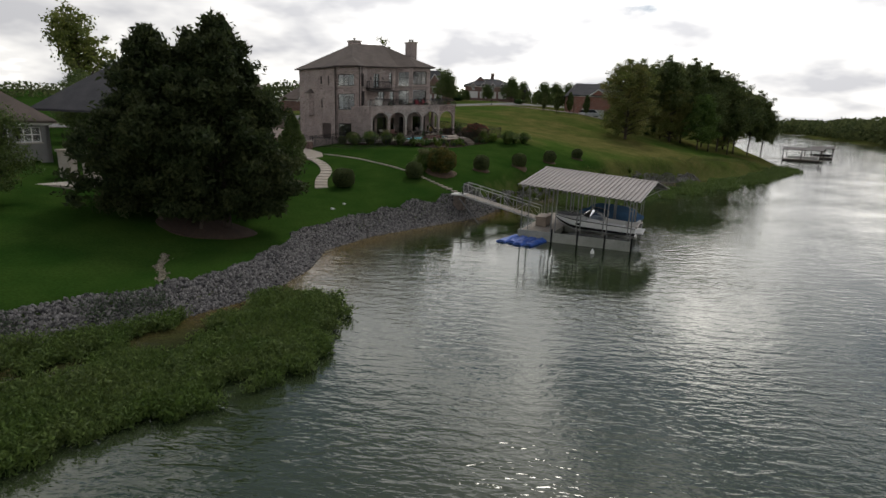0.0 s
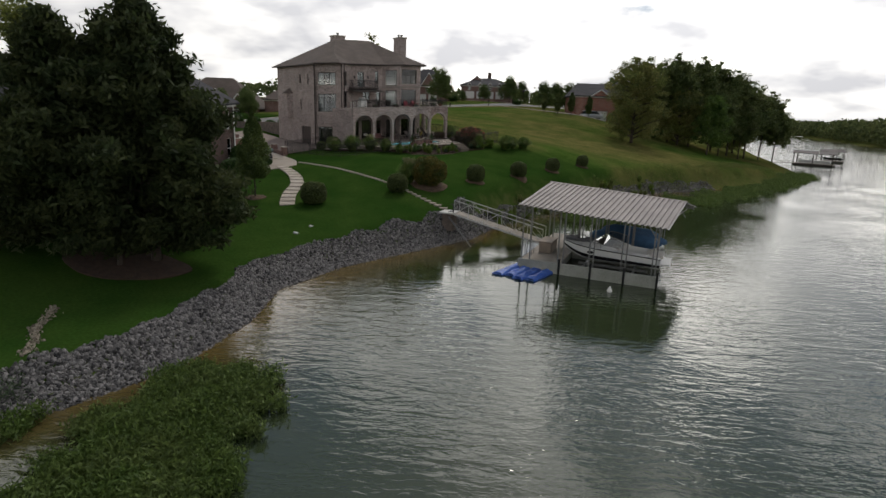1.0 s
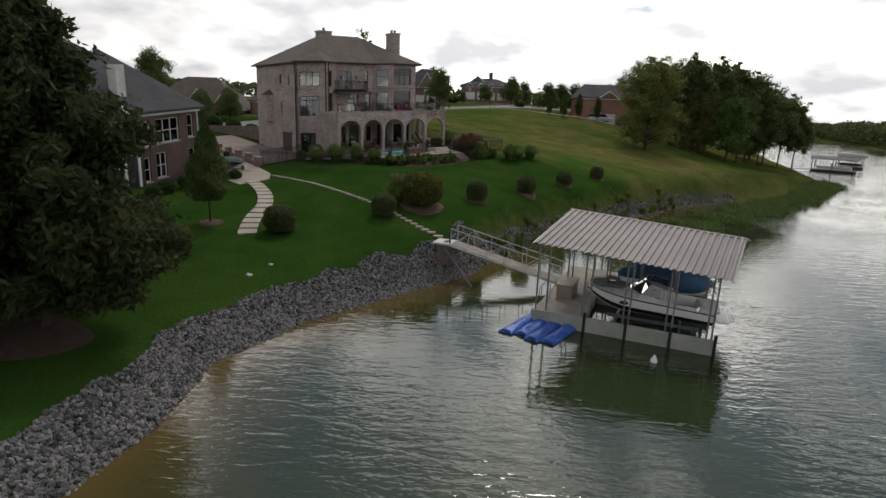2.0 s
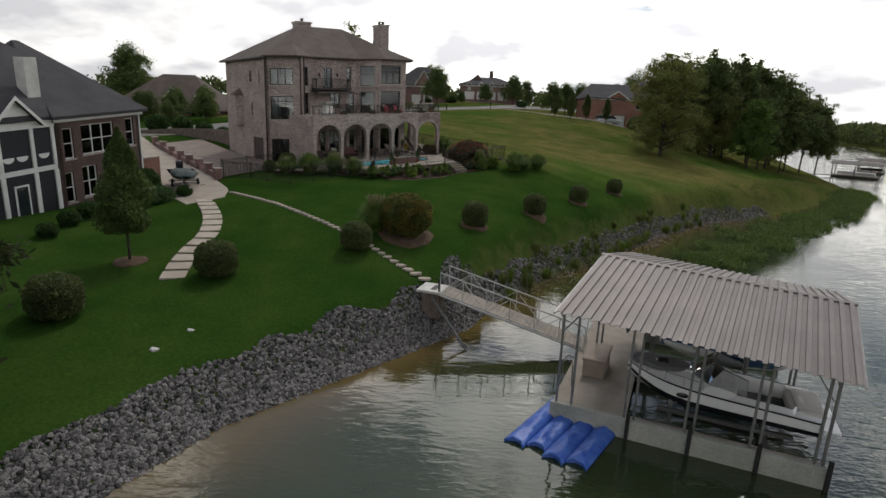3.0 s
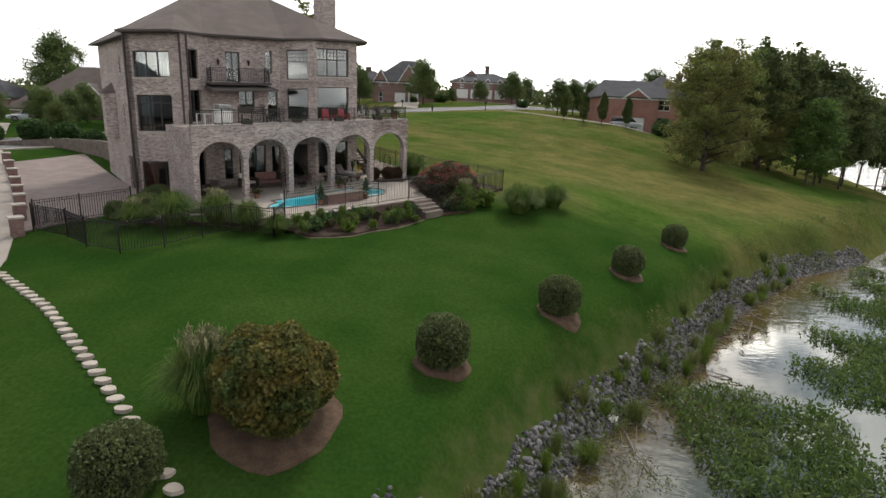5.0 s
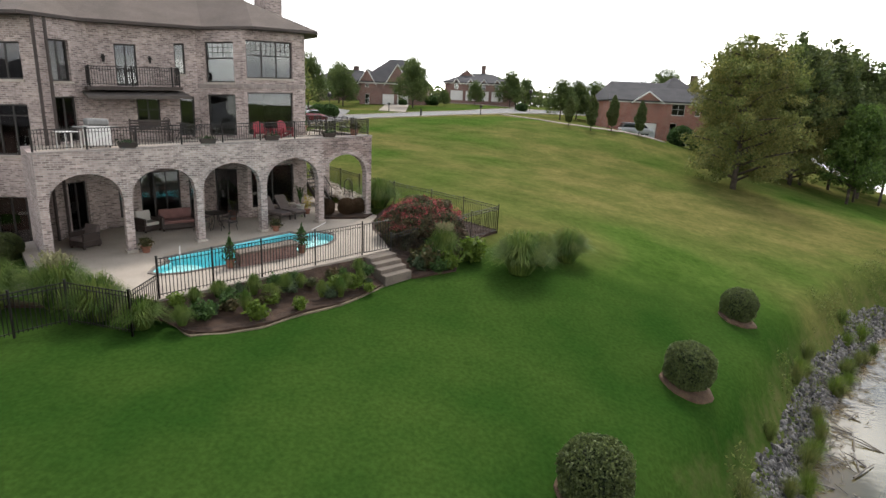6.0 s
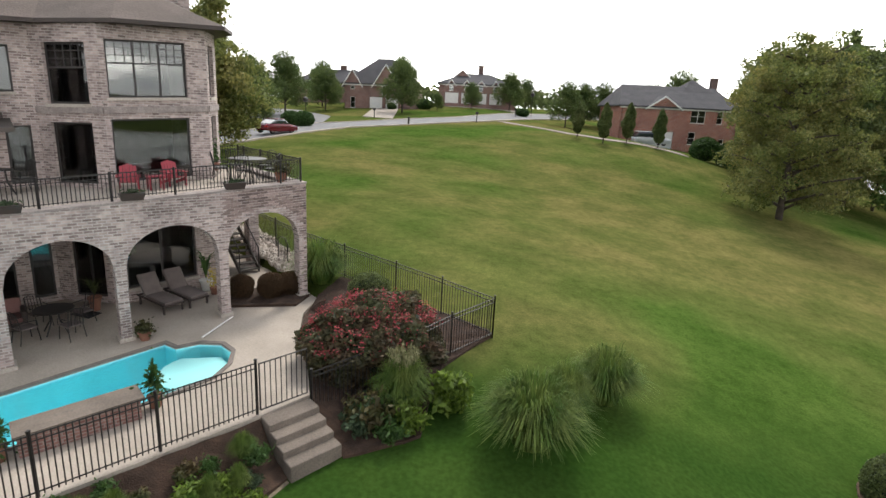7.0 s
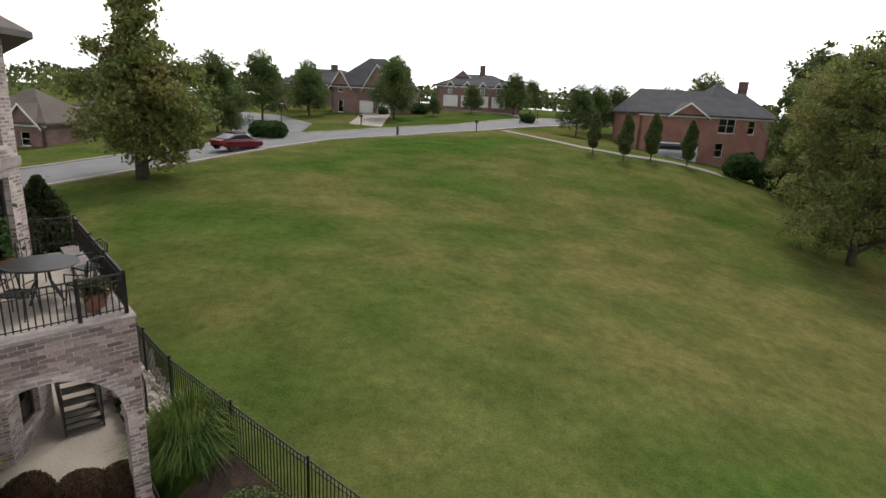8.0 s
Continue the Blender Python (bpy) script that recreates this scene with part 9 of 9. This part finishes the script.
for i in range(12):
    u, v = 10.3 + rng.uniform(0, 2.3), -10.7 - rng.uniform(0, 1.2)
    x, y = H(u, v, 0).xy
    perennial(x, y, rng.uniform(0.4, 0.6), i, "leafy perennial beside the garden steps", bedmat[rng.choice((0, 1, 3))], rng.uniform(0.8, 1.1), rng.uniform(0, 360))
for u, v, r in ((-3.6, -4.6, 0.7), (-3.0, -3.6, 0.6), (-2.4, -2.2, 0.65), (-1.9, -1.0, 0.6), (-4.4, -3.2, 0.5)):
    x, y = H(u, v, 0).xy
    bush(x, y, r, *kb[2], "low dark shrub along the house foundation", M_SHRUB)
kh = [bush_mesh(46 + i, 4500, 0.105) for i in range(3)]
# hedges by the neighbour's house and the street
for x, y, r, zs in ((-19.3, 42.6, 0.85, 1.25), (-16.7, 42.6, 0.5, 0.9),
                    (-18.8, 34.5, 0.55, 0.9), (-18.9, 36.2, 0.6, 0.9), (-18.4, 32.4, 0.5, 0.9), (-16.6, 107.0, 1.2, 0.8), (-15.0, 106.4, 1.2, 0.8), (11.9, 136, 1.1, 0.7), (-27, 70.5, 0.9, 0.8),
                    (-30, 71.8, 1.0, 0.9), (-33.5, 73.2, 1.2, 0.9), (-37, 73.6, 1.3, 0.9), (-41, 73, 1.2, 0.8), (-44, 70.5, 1.0, 0.7), (-24.8, 70.0, 0.9, 1.1),
                    (30.5, 108, 1.6, 0.9), (33.0, 106.6, 1.7, 1.0), (35.5, 104.5, 1.6, 0.9), (37, 102.5, 1.4, 0.9), (-9.5, 135.8, 0.8, 0.8), (-4.5, 139, 1.4, 0.7), (-10.3, 65.5, 0.7, 1.4)):
    bush(x, y, r, *kh[int(abs(x * 7)) % 3], "dense green clipped hedge shrub", M_SHRUB, zs, x * 40, 0, "hedge shrubs", "hedge_shrub", 0.05)


lh = bush(-17.9, 39.8, 1.0, *bush_mesh(49, 16000, 0.06, 0.8, 0.08, 3.2), "long low clipped hedge along the driveway", M_SHRUB, 0.9, 0, 0, "", "long_hedge", 0.05)
lh.matrix_basis = pose(-17.9, 39.8, gz(-17.9, 39.8) - 0.05, 0, 0, -18) @ Matrix.Diagonal((0.85, 2.3, 0.75, 1))


# ---------------------------------------------------------------- waterside growth
def reed_field(name, outline, n, h, seed, label, material, holes=(), leaf=0.085, bare=0.26):
    """Many leaning stems with leaves over a plan outline at the waterline."""
    rng = np.random.default_rng(seed)
    p = np.array(outline, float)
    lo, hi = p.min(0), p.max(0)
    pts = rng.uniform(lo, hi, size=(n * 4, 2))
    inside = np.zeros(len(pts), bool)
    j = len(p) - 1
    for i in range(len(p)):
        c = ((p[i, 1] > pts[:, 1]) != (p[j, 1] > pts[:, 1])) & (pts[:, 0] < (p[j, 0] - p[i, 0]) * (pts[:, 1] - p[i, 1]) / (p[j, 1] - p[i, 1] + 1e-9) + p[i, 0])
        inside ^= c
        j = i
    pts = pts[inside]
    dens = np.array([noise.noise(Vector((x * 0.35, y * 0.35, seed))) + 0.5 * noise.noise(Vector((x * 1.1, y * 1.1, seed + 3))) for x, y in pts])
    edge = np.full(len(pts), 9.0)
    for a, b in zip(outline, outline[1:] + outline[:1]):
        ax, ay = a
        bx, by = b
        t = np.clip(((pts[:, 0] - ax) * (bx - ax) + (pts[:, 1] - ay) * (by - ay)) / ((bx - ax) ** 2 + (by - ay) ** 2 + 1e-9), 0, 1)
        edge = np.minimum(edge, np.hypot(pts[:, 0] - ax - t * (bx - ax), pts[:, 1] - ay - t * (by - ay)))
    keep = dens * 1.5 + np.clip(edge, 0, 2.0) * 0.42 > bare
    for hx, hy, hr in holes:
        keep &= np.hypot(pts[:, 0] - hx, pts[:, 1] - hy) > hr * (0.8 + 0.4 * rng.uniform(size=len(pts)))
    pts = pts[keep][:n]
    z0 = np.maximum(ground(pts[:, 0], pts[:, 1]), -0.05)
    hh = h * (0.55 + 0.45 * np.clip(dens[keep][:n] + 0.6, 0, 1.2))
    cen = []
    for k in (0.25, 0.5, 0.75, 1.0):
        cen.append(np.c_[pts + rng.normal(size=pts.shape) * 0.09 * (0.5 + k), z0 + hh * k * rng.uniform(0.8, 1.1, len(pts))])
    me = leaf_mesh("blades", np.concatenate(cen), h * leaf, seed, 3.0, 0.9)
    ob = part(name, me, material)
    return tagged(ob, label, "reeds", kind="stuff")


reed_field("water_weeds", [(-4.1, 9.2), (-1.6, 6.6), (-1.0, 4.6), (-1.7, 0.8), (-3.6, -1.9), (-6.4, -5.0), (-12, -9), (-20, -9), (-13, 0.4), (-9.6, 3.2), (-7.0, 6.6)], 36000, 0.6, 91,
           "thick green water weeds growing from the lake edge", M_REED, [(-9.6, -0.6, 0.9), (-8.3, 2.6, 0.7)])
reed_field("water_weeds", [(11.0, 44.6), (11.0, 39.6), (13.9, 37.6), (18.8, 40.4), (24.2, 47), (34.5, 57.8), (51, 76), (64, 93), (69, 108), (63, 102), (47, 80.5), (34.5, 68), (27, 61.5), (22, 56), (20.5, 50), (16.5, 47)], 46000, 0.55, 92,
           "green water weeds spreading over the shallow cove", M_REED, [(16.8, 46.8, 2.3), (24.5, 55.0, 2.6), (14.5, 47.5, 1.7), (29, 61, 2.0), (40, 75, 2.5), (45, 80, 2.2), (33, 64.5, 1.4), (20.6, 50.5, 1.6)], 0.125, 0.3)
reed_field("bank_grass", [(5.6, 36.3), (9.2, 41.1), (12.6, 45.8), (16.6, 52.2), (22.0, 59.6), (34, 69), (57, 92), (53, 95), (31, 71), (20.6, 60.4), (15.4, 52.8), (10.6, 46.2), (7.2, 41.4), (4.6, 36.6)], 26000, 0.5, 93,
           "rough green weeds along the rocky bank", M_BANKWEED)
reed_field("bank_grass", [(-16, -1.5), (-11.8, 2.4), (-9, 4.9), (-9.8, 5.4), (-12.4, 3.2), (-16.6, -0.5)], 900, 0.55, 94, "grey green bushes at the foot of the rocks", M_GREYLEAF)
reed_field("reed_stubble", [(4.8, 38.2), (8.8, 42.2), (11.0, 44.6), (10.6, 39.8), (8.2, 35.6), (6.2, 35.0)], 500, 0.35, 95, "thin reed stems standing in the shallow water", M_BANKWEED)

# driftwood on the right bank
rng = random.Random(4)
for i in range(46):
    k = rng.random()
    x0, y0 = line_at([(7.2, 40.5), (11.6, 46.5), (15.0, 51.0), (18.5, 56.5)], 100)[int(k * 100)]
    off = rng.uniform(-2.7, -0.5)
    x, y = x0 - off * 0.83, y0 + off * 0.55
    L_, a = rng.uniform(0.4, 1.7), rng.uniform(0, 3.14)
    z = max(gz(x, y), 0.0) + 0.06
    lg = thing("driftwood", (x, y, z), "bleached driftwood branch washed onto the bank", "driftwood", "driftwood")
    d = Vector((math.cos(a), math.sin(a), rng.uniform(-0.05, 0.12))) * L_ / 2
    c = Vector((x, y, z))
    part("branch", Geo().tube([tuple(c - d), tuple(c + Vector((0, 0, 0.05)) + d * 0.1), tuple(c + d)], rng.uniform(0.02, 0.045), 5, 0.012), M_DRIFT, lg)

gt = [grass_clump(56 + i, 420, 1.0, 1.0, 0.15) for i in range(3)]
# tufts of tall grass between the stones, and washed-up reed litter
rng = random.Random(14)
tuft_line = line_at([(4.9, 35.9), (7.5, 40.4), (10.7, 44.7), (14.0, 48.8), (18.8, 55.4), (26, 63.6)], 40)
for i in range(52):
    x0, y0 = tuft_line[int(i * 40 / 52)]
    off = rng.uniform(-0.9, 0.8)
    x, y = x0 - off * 0.8, y0 + off * 0.6
    t = thing("grass_tuft", Matrix.Identity(4), "tall bright green grass tuft among the bank stones", "grass clump", "bank tufts")
    part("foliage", gt[i % 3], M_BANKWEED if i % 3 else M_LIME, t)
    r = rng.uniform(0.3, 0.6)
    t.matrix_basis = pose(x, y, max(gz(x, y), 0) - 0.02, 0, 0, 50 * i) @ Matrix.Diagonal((r, r, rng.uniform(0.55, 1.05), 1))
nr = np.random.default_rng(15)
n = 1500
k = nr.integers(0, 40, n)
tl = tuft_line[k] + (tuft_line[k + 1] - tuft_line[k]) * nr.uniform(size=(n, 1))
off = np.minimum(nr.normal(size=n) * 0.5 - 0.45, 0.35)
c2d = tl + off[:, None] * np.array([-0.8, 0.6])
g = Geo()
for (x, y), a, ln in zip(c2d, nr.uniform(0, 3.14, n), nr.uniform(0.12, 0.5, n)):
    z = max(gz(x, y), 0.0) + 0.03
    d, q = Vector((math.cos(a), math.sin(a), nr.uniform(-0.05, 0.12))) * ln / 2, Vector((-math.sin(a), math.cos(a), 0)) * 0.012
    p = Vector((x, y, z + abs(d.z)))
    g.add([tuple(p - d - q), tuple(p - d + q), tuple(p + d + q), tuple(p + d - q), tuple(p - d + Vector((0, 0, 0.02))), tuple(p + d + Vector((0, 0, 0.02)))],
          [(0, 4, 5, 3), (1, 2, 5, 4), (0, 1, 4), (3, 5, 2)])
tagged(part("reed_litter", g, M_LITTER), "brown reed stalks washed up along the bank", "reeds", kind="stuff")

# far shore woods
def far_woods(name, line, depth, n, h, seed, label):
    rng = np.random.default_rng(seed)
    L2 = line_at(line, 200)
    i = rng.integers(0, 200, n)
    p = L2[i] + (L2[np.minimum(i + 1, 200)] - L2[i]) * rng.uniform(size=(n, 1))
    t = rng.uniform(0, 1, n)
    p = p + t[:, None] * np.array(depth)[None]
    hh = h * (0.7 + 0.45 * np.array([noise.noise(Vector((x * 0.06, y * 0.06, seed))) for x, y in p]))
    z = ground(p[:, 0], p[:, 1])
    c = np.c_[p, np.maximum(z, 0) + hh * rng.uniform(0.05, 1, n) ** 0.7]
    return tagged(part(name, leaf_mesh("leaves", c, h * 0.14, seed, 1.3), M_FARLEAF), label, "woods", kind="stuff")


far_woods("far_woods", [(170, 60), (184, 150), (203, 274), (326, 596), (334, 742), (205, 905)], (45, 10), 30000, 15, 96, "wooded far shore of the lake")
far_woods("far_woods", [(-160, 230), (-60, 260), (40, 260), (90, 220), (140, 330)], (0, 40), 14000, 9, 97, "woods along the hilltop horizon")
far_woods("far_woods", [(-190, 40), (-130, 120), (-100, 190)], (-30, 10), 6000, 5, 98, "woods beyond the neighbouring houses")

# covered docks and a boat along the point
def far_dock(x, y, turn, w, d, label, boat_mat):
    m = pose(x, y, 0, 0, 0, turn)
    fd = thing("far_dock", (x, y, 0), label, "dock", "far docks")
    n = max(3, round(w / 0.5))
    for k in range(n):
        part("deck_board", Geo(m).box((-w / 2 + w * k / n + 0.02, -d / 2, 0.35), (-w / 2 + w * (k + 1) / n - 0.02, d / 2, 0.45)), M_DECK, fd)
    part("float", Geo(m).box((-w / 2 + 0.1, -d / 2 + 0.1, -0.2), (w / 2 - 0.1, d / 2 - 0.1, 0.345)), M_DARKWOOD, fd)
    zt, zr = 2.9, 3.5
    ev, o = w / 2 + 0.3, d / 2 + 0.3
    part("roof", Geo(m).add([(-ev, -o, zt), (ev, -o, zt), (ev, 0, zr), (-ev, 0, zr), (ev, o, zt), (-ev, o, zt), (-ev, -o, zt - 0.12), (ev, -o, zt - 0.12), (ev, 0, zr - 0.12), (-ev, 0, zr - 0.12), (ev, o, zt - 0.12), (-ev, o, zt - 0.12)],
         [(0, 1, 2, 3), (3, 2, 4, 5), (7, 6, 9, 8), (8, 9, 11, 10), (0, 6, 7, 1), (4, 10, 11, 5), (1, 7, 8, 2), (2, 8, 10, 4), (0, 3, 9, 6), (3, 5, 11, 9)]), M_GUTTER, fd)
    for a in (-w / 2 + 0.2, 0, w / 2 - 0.2):
        for b in (-d / 2 + 0.2, d / 2 - 0.2):
            part("post", Geo(m).box((a - 0.08, b - 0.08, 0.455), (a + 0.08, b + 0.08, zt - 0.06)), M_DARKWOOD, fd)
    bt = thing("moored_boat", m @ Matrix.Translation((0, 0, 0.46)), "small boat kept under a dock roof", "boat", "far boats")
    K = 10
    vs, fs = [], []
    L2 = w * 0.8
    for k in range(K + 1):
        t = k / K
        hb = 0.9 * (1 - (1 - min(1, t / 0.5)) ** 2)
        vs += [(-L2 / 2 + L2 * t, -hb, 1.25), (-L2 / 2 + L2 * t, -hb * 0.6, 0.6), (-L2 / 2 + L2 * t, hb * 0.6, 0.6), (-L2 / 2 + L2 * t, hb, 1.25)]
    for k in range(K):
        fs += [(4 * k + j, 4 * k + j + 1, 4 * k + j + 5, 4 * k + j + 4) for j in range(3)] + [(4 * k + 3, 4 * k, 4 * k + 4, 4 * k + 7)]
    fs.append((4 * K, 4 * K + 1, 4 * K + 2, 4 * K + 3))
    part("hull", Geo(m).add(vs, fs), boat_mat, bt)
    part("windscreen", Geo(m).bevel_box((-0.5, -0.6, 1.26), (-0.35, 0.6, 1.7), 0.03), M_SMOKE, bt)
    return fd


far_dock(98.5, 148.5, -28, 5.4, 4.2, "small covered boat dock with a dark roof", M_BLACKGLOSS)
far_dock(84.5, 132.0, -40, 8.5, 4.0, "long covered boat dock beside the wooded point", M_GEL)
fg = thing("far_gangway", (76, 130, 0), "narrow timber gangway to a far dock", "gangway")
part("walkway", Geo().add([(70.5, 127.5, 0.75), (81.2, 132.6, 0.45), (80.8, 133.6, 0.45), (70.1, 128.5, 0.75), (70.5, 127.5, 0.6), (81.2, 132.6, 0.3), (80.8, 133.6, 0.3), (70.1, 128.5, 0.6)],
     [(0, 1, 2, 3), (7, 6, 5, 4), (0, 4, 5, 1), (1, 5, 6, 2), (2, 6, 7, 3), (3, 7, 4, 0)]), M_DECK, fg)

# ---------------------------------------------------------------- riprap along the banks
def rock_mesh(seed):
    bm = bmesh.new()
    bmesh.ops.create_icosphere(bm, subdivisions=1, radius=1.0)
    rng = np.random.default_rng(seed)
    st = rng.uniform(0.7, 1.25, 3)
    for v in bm.verts:
        k = 1 + 0.28 * rng.normal() * 0.7
        v.co = Vector((v.co.x * st[0] * k, v.co.y * st[1] * k, v.co.z * st[2] * k * 0.75))
    me = bpy.data.meshes.new("stone")
    bm.to_mesh(me)
    bm.free()
    return me


ROCKS = [rock_mesh(s) for s in range(7)]


def bank_points(line, n, wide, seed, low=-0.25):
    """Places on the bank: up to wide metres inland of the shore line, with a ragged upper edge."""
    rng = np.random.default_rng(seed)
    a = np.array(line, float)
    L = line_at(line, 600)
    p = L[rng.integers(0, 601, n * 4)] + rng.uniform(-wide - 0.4, wide + 0.4, (n * 4, 2))
    d, s = seg_dist(p[:, 0], p[:, 1], line)
    inland = np.where(s > 0, d, -d)
    top = wide * (0.86 + 0.22 * np.array([noise.noise(Vector((x * 0.7, y * 0.7, seed))) for x, y in p]))
    ends = np.minimum(np.hypot(*(p - a[0]).T), np.hypot(*(p - a[-1]).T)) > 0.3
    keep = (inland > low) & (inland < top) & ends
    return p[keep][:n], inland[keep][:n]


def rock_field(pts, size, seed, name, label):
    """The joined rest of the stones."""
    rng = np.random.default_rng(seed)
    base = [(np.array([v.co[:] for v in m.vertices]), np.array([p.vertices[:] for p in m.polygons])) for m in ROCKS]
    V, F, n0 = [], [], 0
    z = np.maximum(ground(pts[:, 0], pts[:, 1]), -0.15)
    for k, (p, zz) in enumerate(zip(pts, z)):
        v, f = base[k % len(base)]
        q = np.array(Euler(rng.uniform(-3, 3, 3)).to_matrix())
        s = size * rng.uniform(0.6, 1.5)
        V.append(v @ q.T * s + [p[0], p[1], zz + s * 0.35])
        F.append(f + n0)
        n0 += len(v)
    me = bpy.data.meshes.new("stones")
    me.from_pydata(np.concatenate(V).tolist(), [], np.concatenate(F).tolist())
    return me


bank_l = [(-34, -30), (-20, -6), (-11.8, 1.9), (-8.9, 4.4), (-6.6, 8), (-5.9, 12.5), (-6.3, 17), (-4.2, 21.7), (-1.1, 25.6), (1.5, 28.8), (3.3, 31.2), (4.1, 33.4)]
bank_r = [(4.0, 33.2), (4.9, 35.5), (7.6, 40.2), (10.8, 44.4), (14.2, 48.4), (19.0, 55.0), (27, 64), (36, 70)]
rip = thing("riprap_bank", (-5, 15, 0.5), "bank of loose grey riprap stones along the lake edge", "rocks", kind="structure")
p, _ = bank_points(bank_l[1:], 30000, 2.3, 1)
near = [i for i in range(len(p)) if 19 < p[i, 1] < 27][:300]
_picked = set(near)
rest = np.array([p[i] for i in range(len(p)) if i not in _picked])
me = rock_field(rest, 0.07, 2, "stones", "")
tagged(part("stones", me, M_ROCK, rip), kind="stuff")
rng = random.Random(8)
for i in near:
    x, y = p[i]
    s = 0.08 * rng.uniform(0.6, 1.6)
    ob = part("stone", ROCKS[i % 7], M_ROCKOB, rip)
    ob.matrix_basis = pose(x, y, max(gz(x, y), -0.1) + s * 0.4, rng.uniform(0, 360), rng.uniform(0, 360), rng.uniform(0, 360)) @ Matrix.Scale(s, 4)
rip2 = thing("riprap_bank", (11, 46, 0.5), "weedy bank of grey stones beside the cove", "rocks", kind="structure")
p2, _ = bank_points(bank_r, 7200, 1.2, 3)
tagged(part("stones", rock_field(p2, 0.082, 4, "stones", ""), M_ROCK, rip2), kind="stuff")
# pale stones and leaves lying on the lawn
for x, y, s in ((-6.9, 24.9, 0.13), (-7.4, 23.4, 0.16), (9.3, 42.6, 0.3)):
    st1 = thing("loose_stone", (x, y, gz(x, y)), "single pale stone lying on the lawn", "stone")
    ob = part("stone", ROCKS[0].copy(), M_WHITECONC, st1)
    ob.data.materials.clear()
    ob.data.materials.append(M_WHITECONC)
    ob.matrix_basis = pose(x, y, gz(x, y) + s * 0.3, 20, 10, 30) @ Matrix.Scale(s, 4)
# strip of pale stones from the cedar bed down to the bank
gs = thing("stone_strip", (-10.9, 7.6, gz(-10.9, 7.6)), "narrow strip of grey brown loose stones on the lawn", "rocks", kind="structure")
rs2 = np.random.default_rng(61)
k = rs2.uniform(0, 1, 420)
ps = np.c_[-10.5 - 2.2 * k + 0.12 * np.sin(k * 9), 6.4 + 3.9 * k] + rs2.normal(size=(420, 2)) * 0.09
tagged(part("stones", rock_field(ps, 0.04, 8, "stones", ""), M_LITTER, gs), kind="stuff")
# cobbles on the slope by the terrace stairs
sl = thing("stone_slope", tuple(H(13.2, 1, 6.2)), "slope of pale loose cobbles beside the terrace stairs", "rocks", kind="structure")
pc = np.array([tuple(H(*q, 0).xy) for q in np.random.default_rng(6).uniform((12.95, -2.2), (14.0, 4.2), (900, 2))])
tagged(part("stones", rock_field(pc, 0.105, 7, "stones", ""), M_PALEROCK, sl), kind="stuff")

# ---------------------------------------------------------------- single bricks on the terrace's east end
brick_me = Geo().add([(-0.113, 0.004, -0.036), (0.113, 0.004, -0.036), (0.113, 0.004, 0.036), (-0.113, 0.004, 0.036), (-0.109, -0.012, -0.032), (0.109, -0.012, -0.032), (0.109, -0.012, 0.032), (-0.109, -0.012, 0.032)],
                     [(4, 5, 6, 7), (0, 1, 5, 4), (1, 2, 6, 5), (2, 3, 7, 6), (3, 0, 4, 7)]).mesh("brick")
half_me = Geo().add([(-0.053, 0.004, -0.036), (0.053, 0.004, -0.036), (0.053, 0.004, 0.036), (-0.053, 0.004, 0.036), (-0.049, -0.012, -0.032), (0.049, -0.012, -0.032), (0.049, -0.012, 0.032), (-0.049, -0.012, 0.032)],
                    [(4, 5, 6, 7), (0, 1, 5, 4), (1, 2, 6, 5), (2, 3, 7, 6), (3, 0, 4, 7)]).mesh("brick")


def arch_clear(u, z):
    """Whether a place on the last arch's face is brickwork, clear of the opening and its ring."""
    x0, x1 = COLS[-2] + CW, COLS[-1] - CW
    if u > x1 + 0.1 or u < x0 - 0.1:
        return z > SPRING + 0.03 if u < x0 else True
    q = max(-1.0, min(1.0, 2 * (u - x0) / (x1 - x0) - 1))
    return z - 0.036 > SPRING + RISE * max(0.0, 1 - q * q) ** 0.5 + 0.14


laid = 0
for row in range(46):
    z = 9.50 - 0.085 * row
    for k in range(14):
        whole = not (row % 2 and k == 0)
        u = 12.74 - 0.121 - 0.24 * k + (0.06 if not whole else (0.12 if row % 2 else 0.0))
        if u < 10.0 or laid >= 300:
            continue
        w = 0.11 if whole else 0.05
        if not (arch_clear(u - w, z) and arch_clear(u + w, z)) or (z < SPRING and u - w < COLS[-1] - CW + 0.01):
            continue
        ob = part("brick", brick_me if whole else half_me, M_BRICKOB, terr)
        ob.matrix_basis = Matrix.Translation(H(u, ARC_V - ARC_T / 2 + 0.001, z)) @ pose(0, 0, 0, 0, 0, 44.5 + random.uniform(-0.6, 0.6)) @ pose(0, random.uniform(-0.003, 0.003), 0, 0, -math.degrees(math.atan(FALL)), 0)
        laid += 1
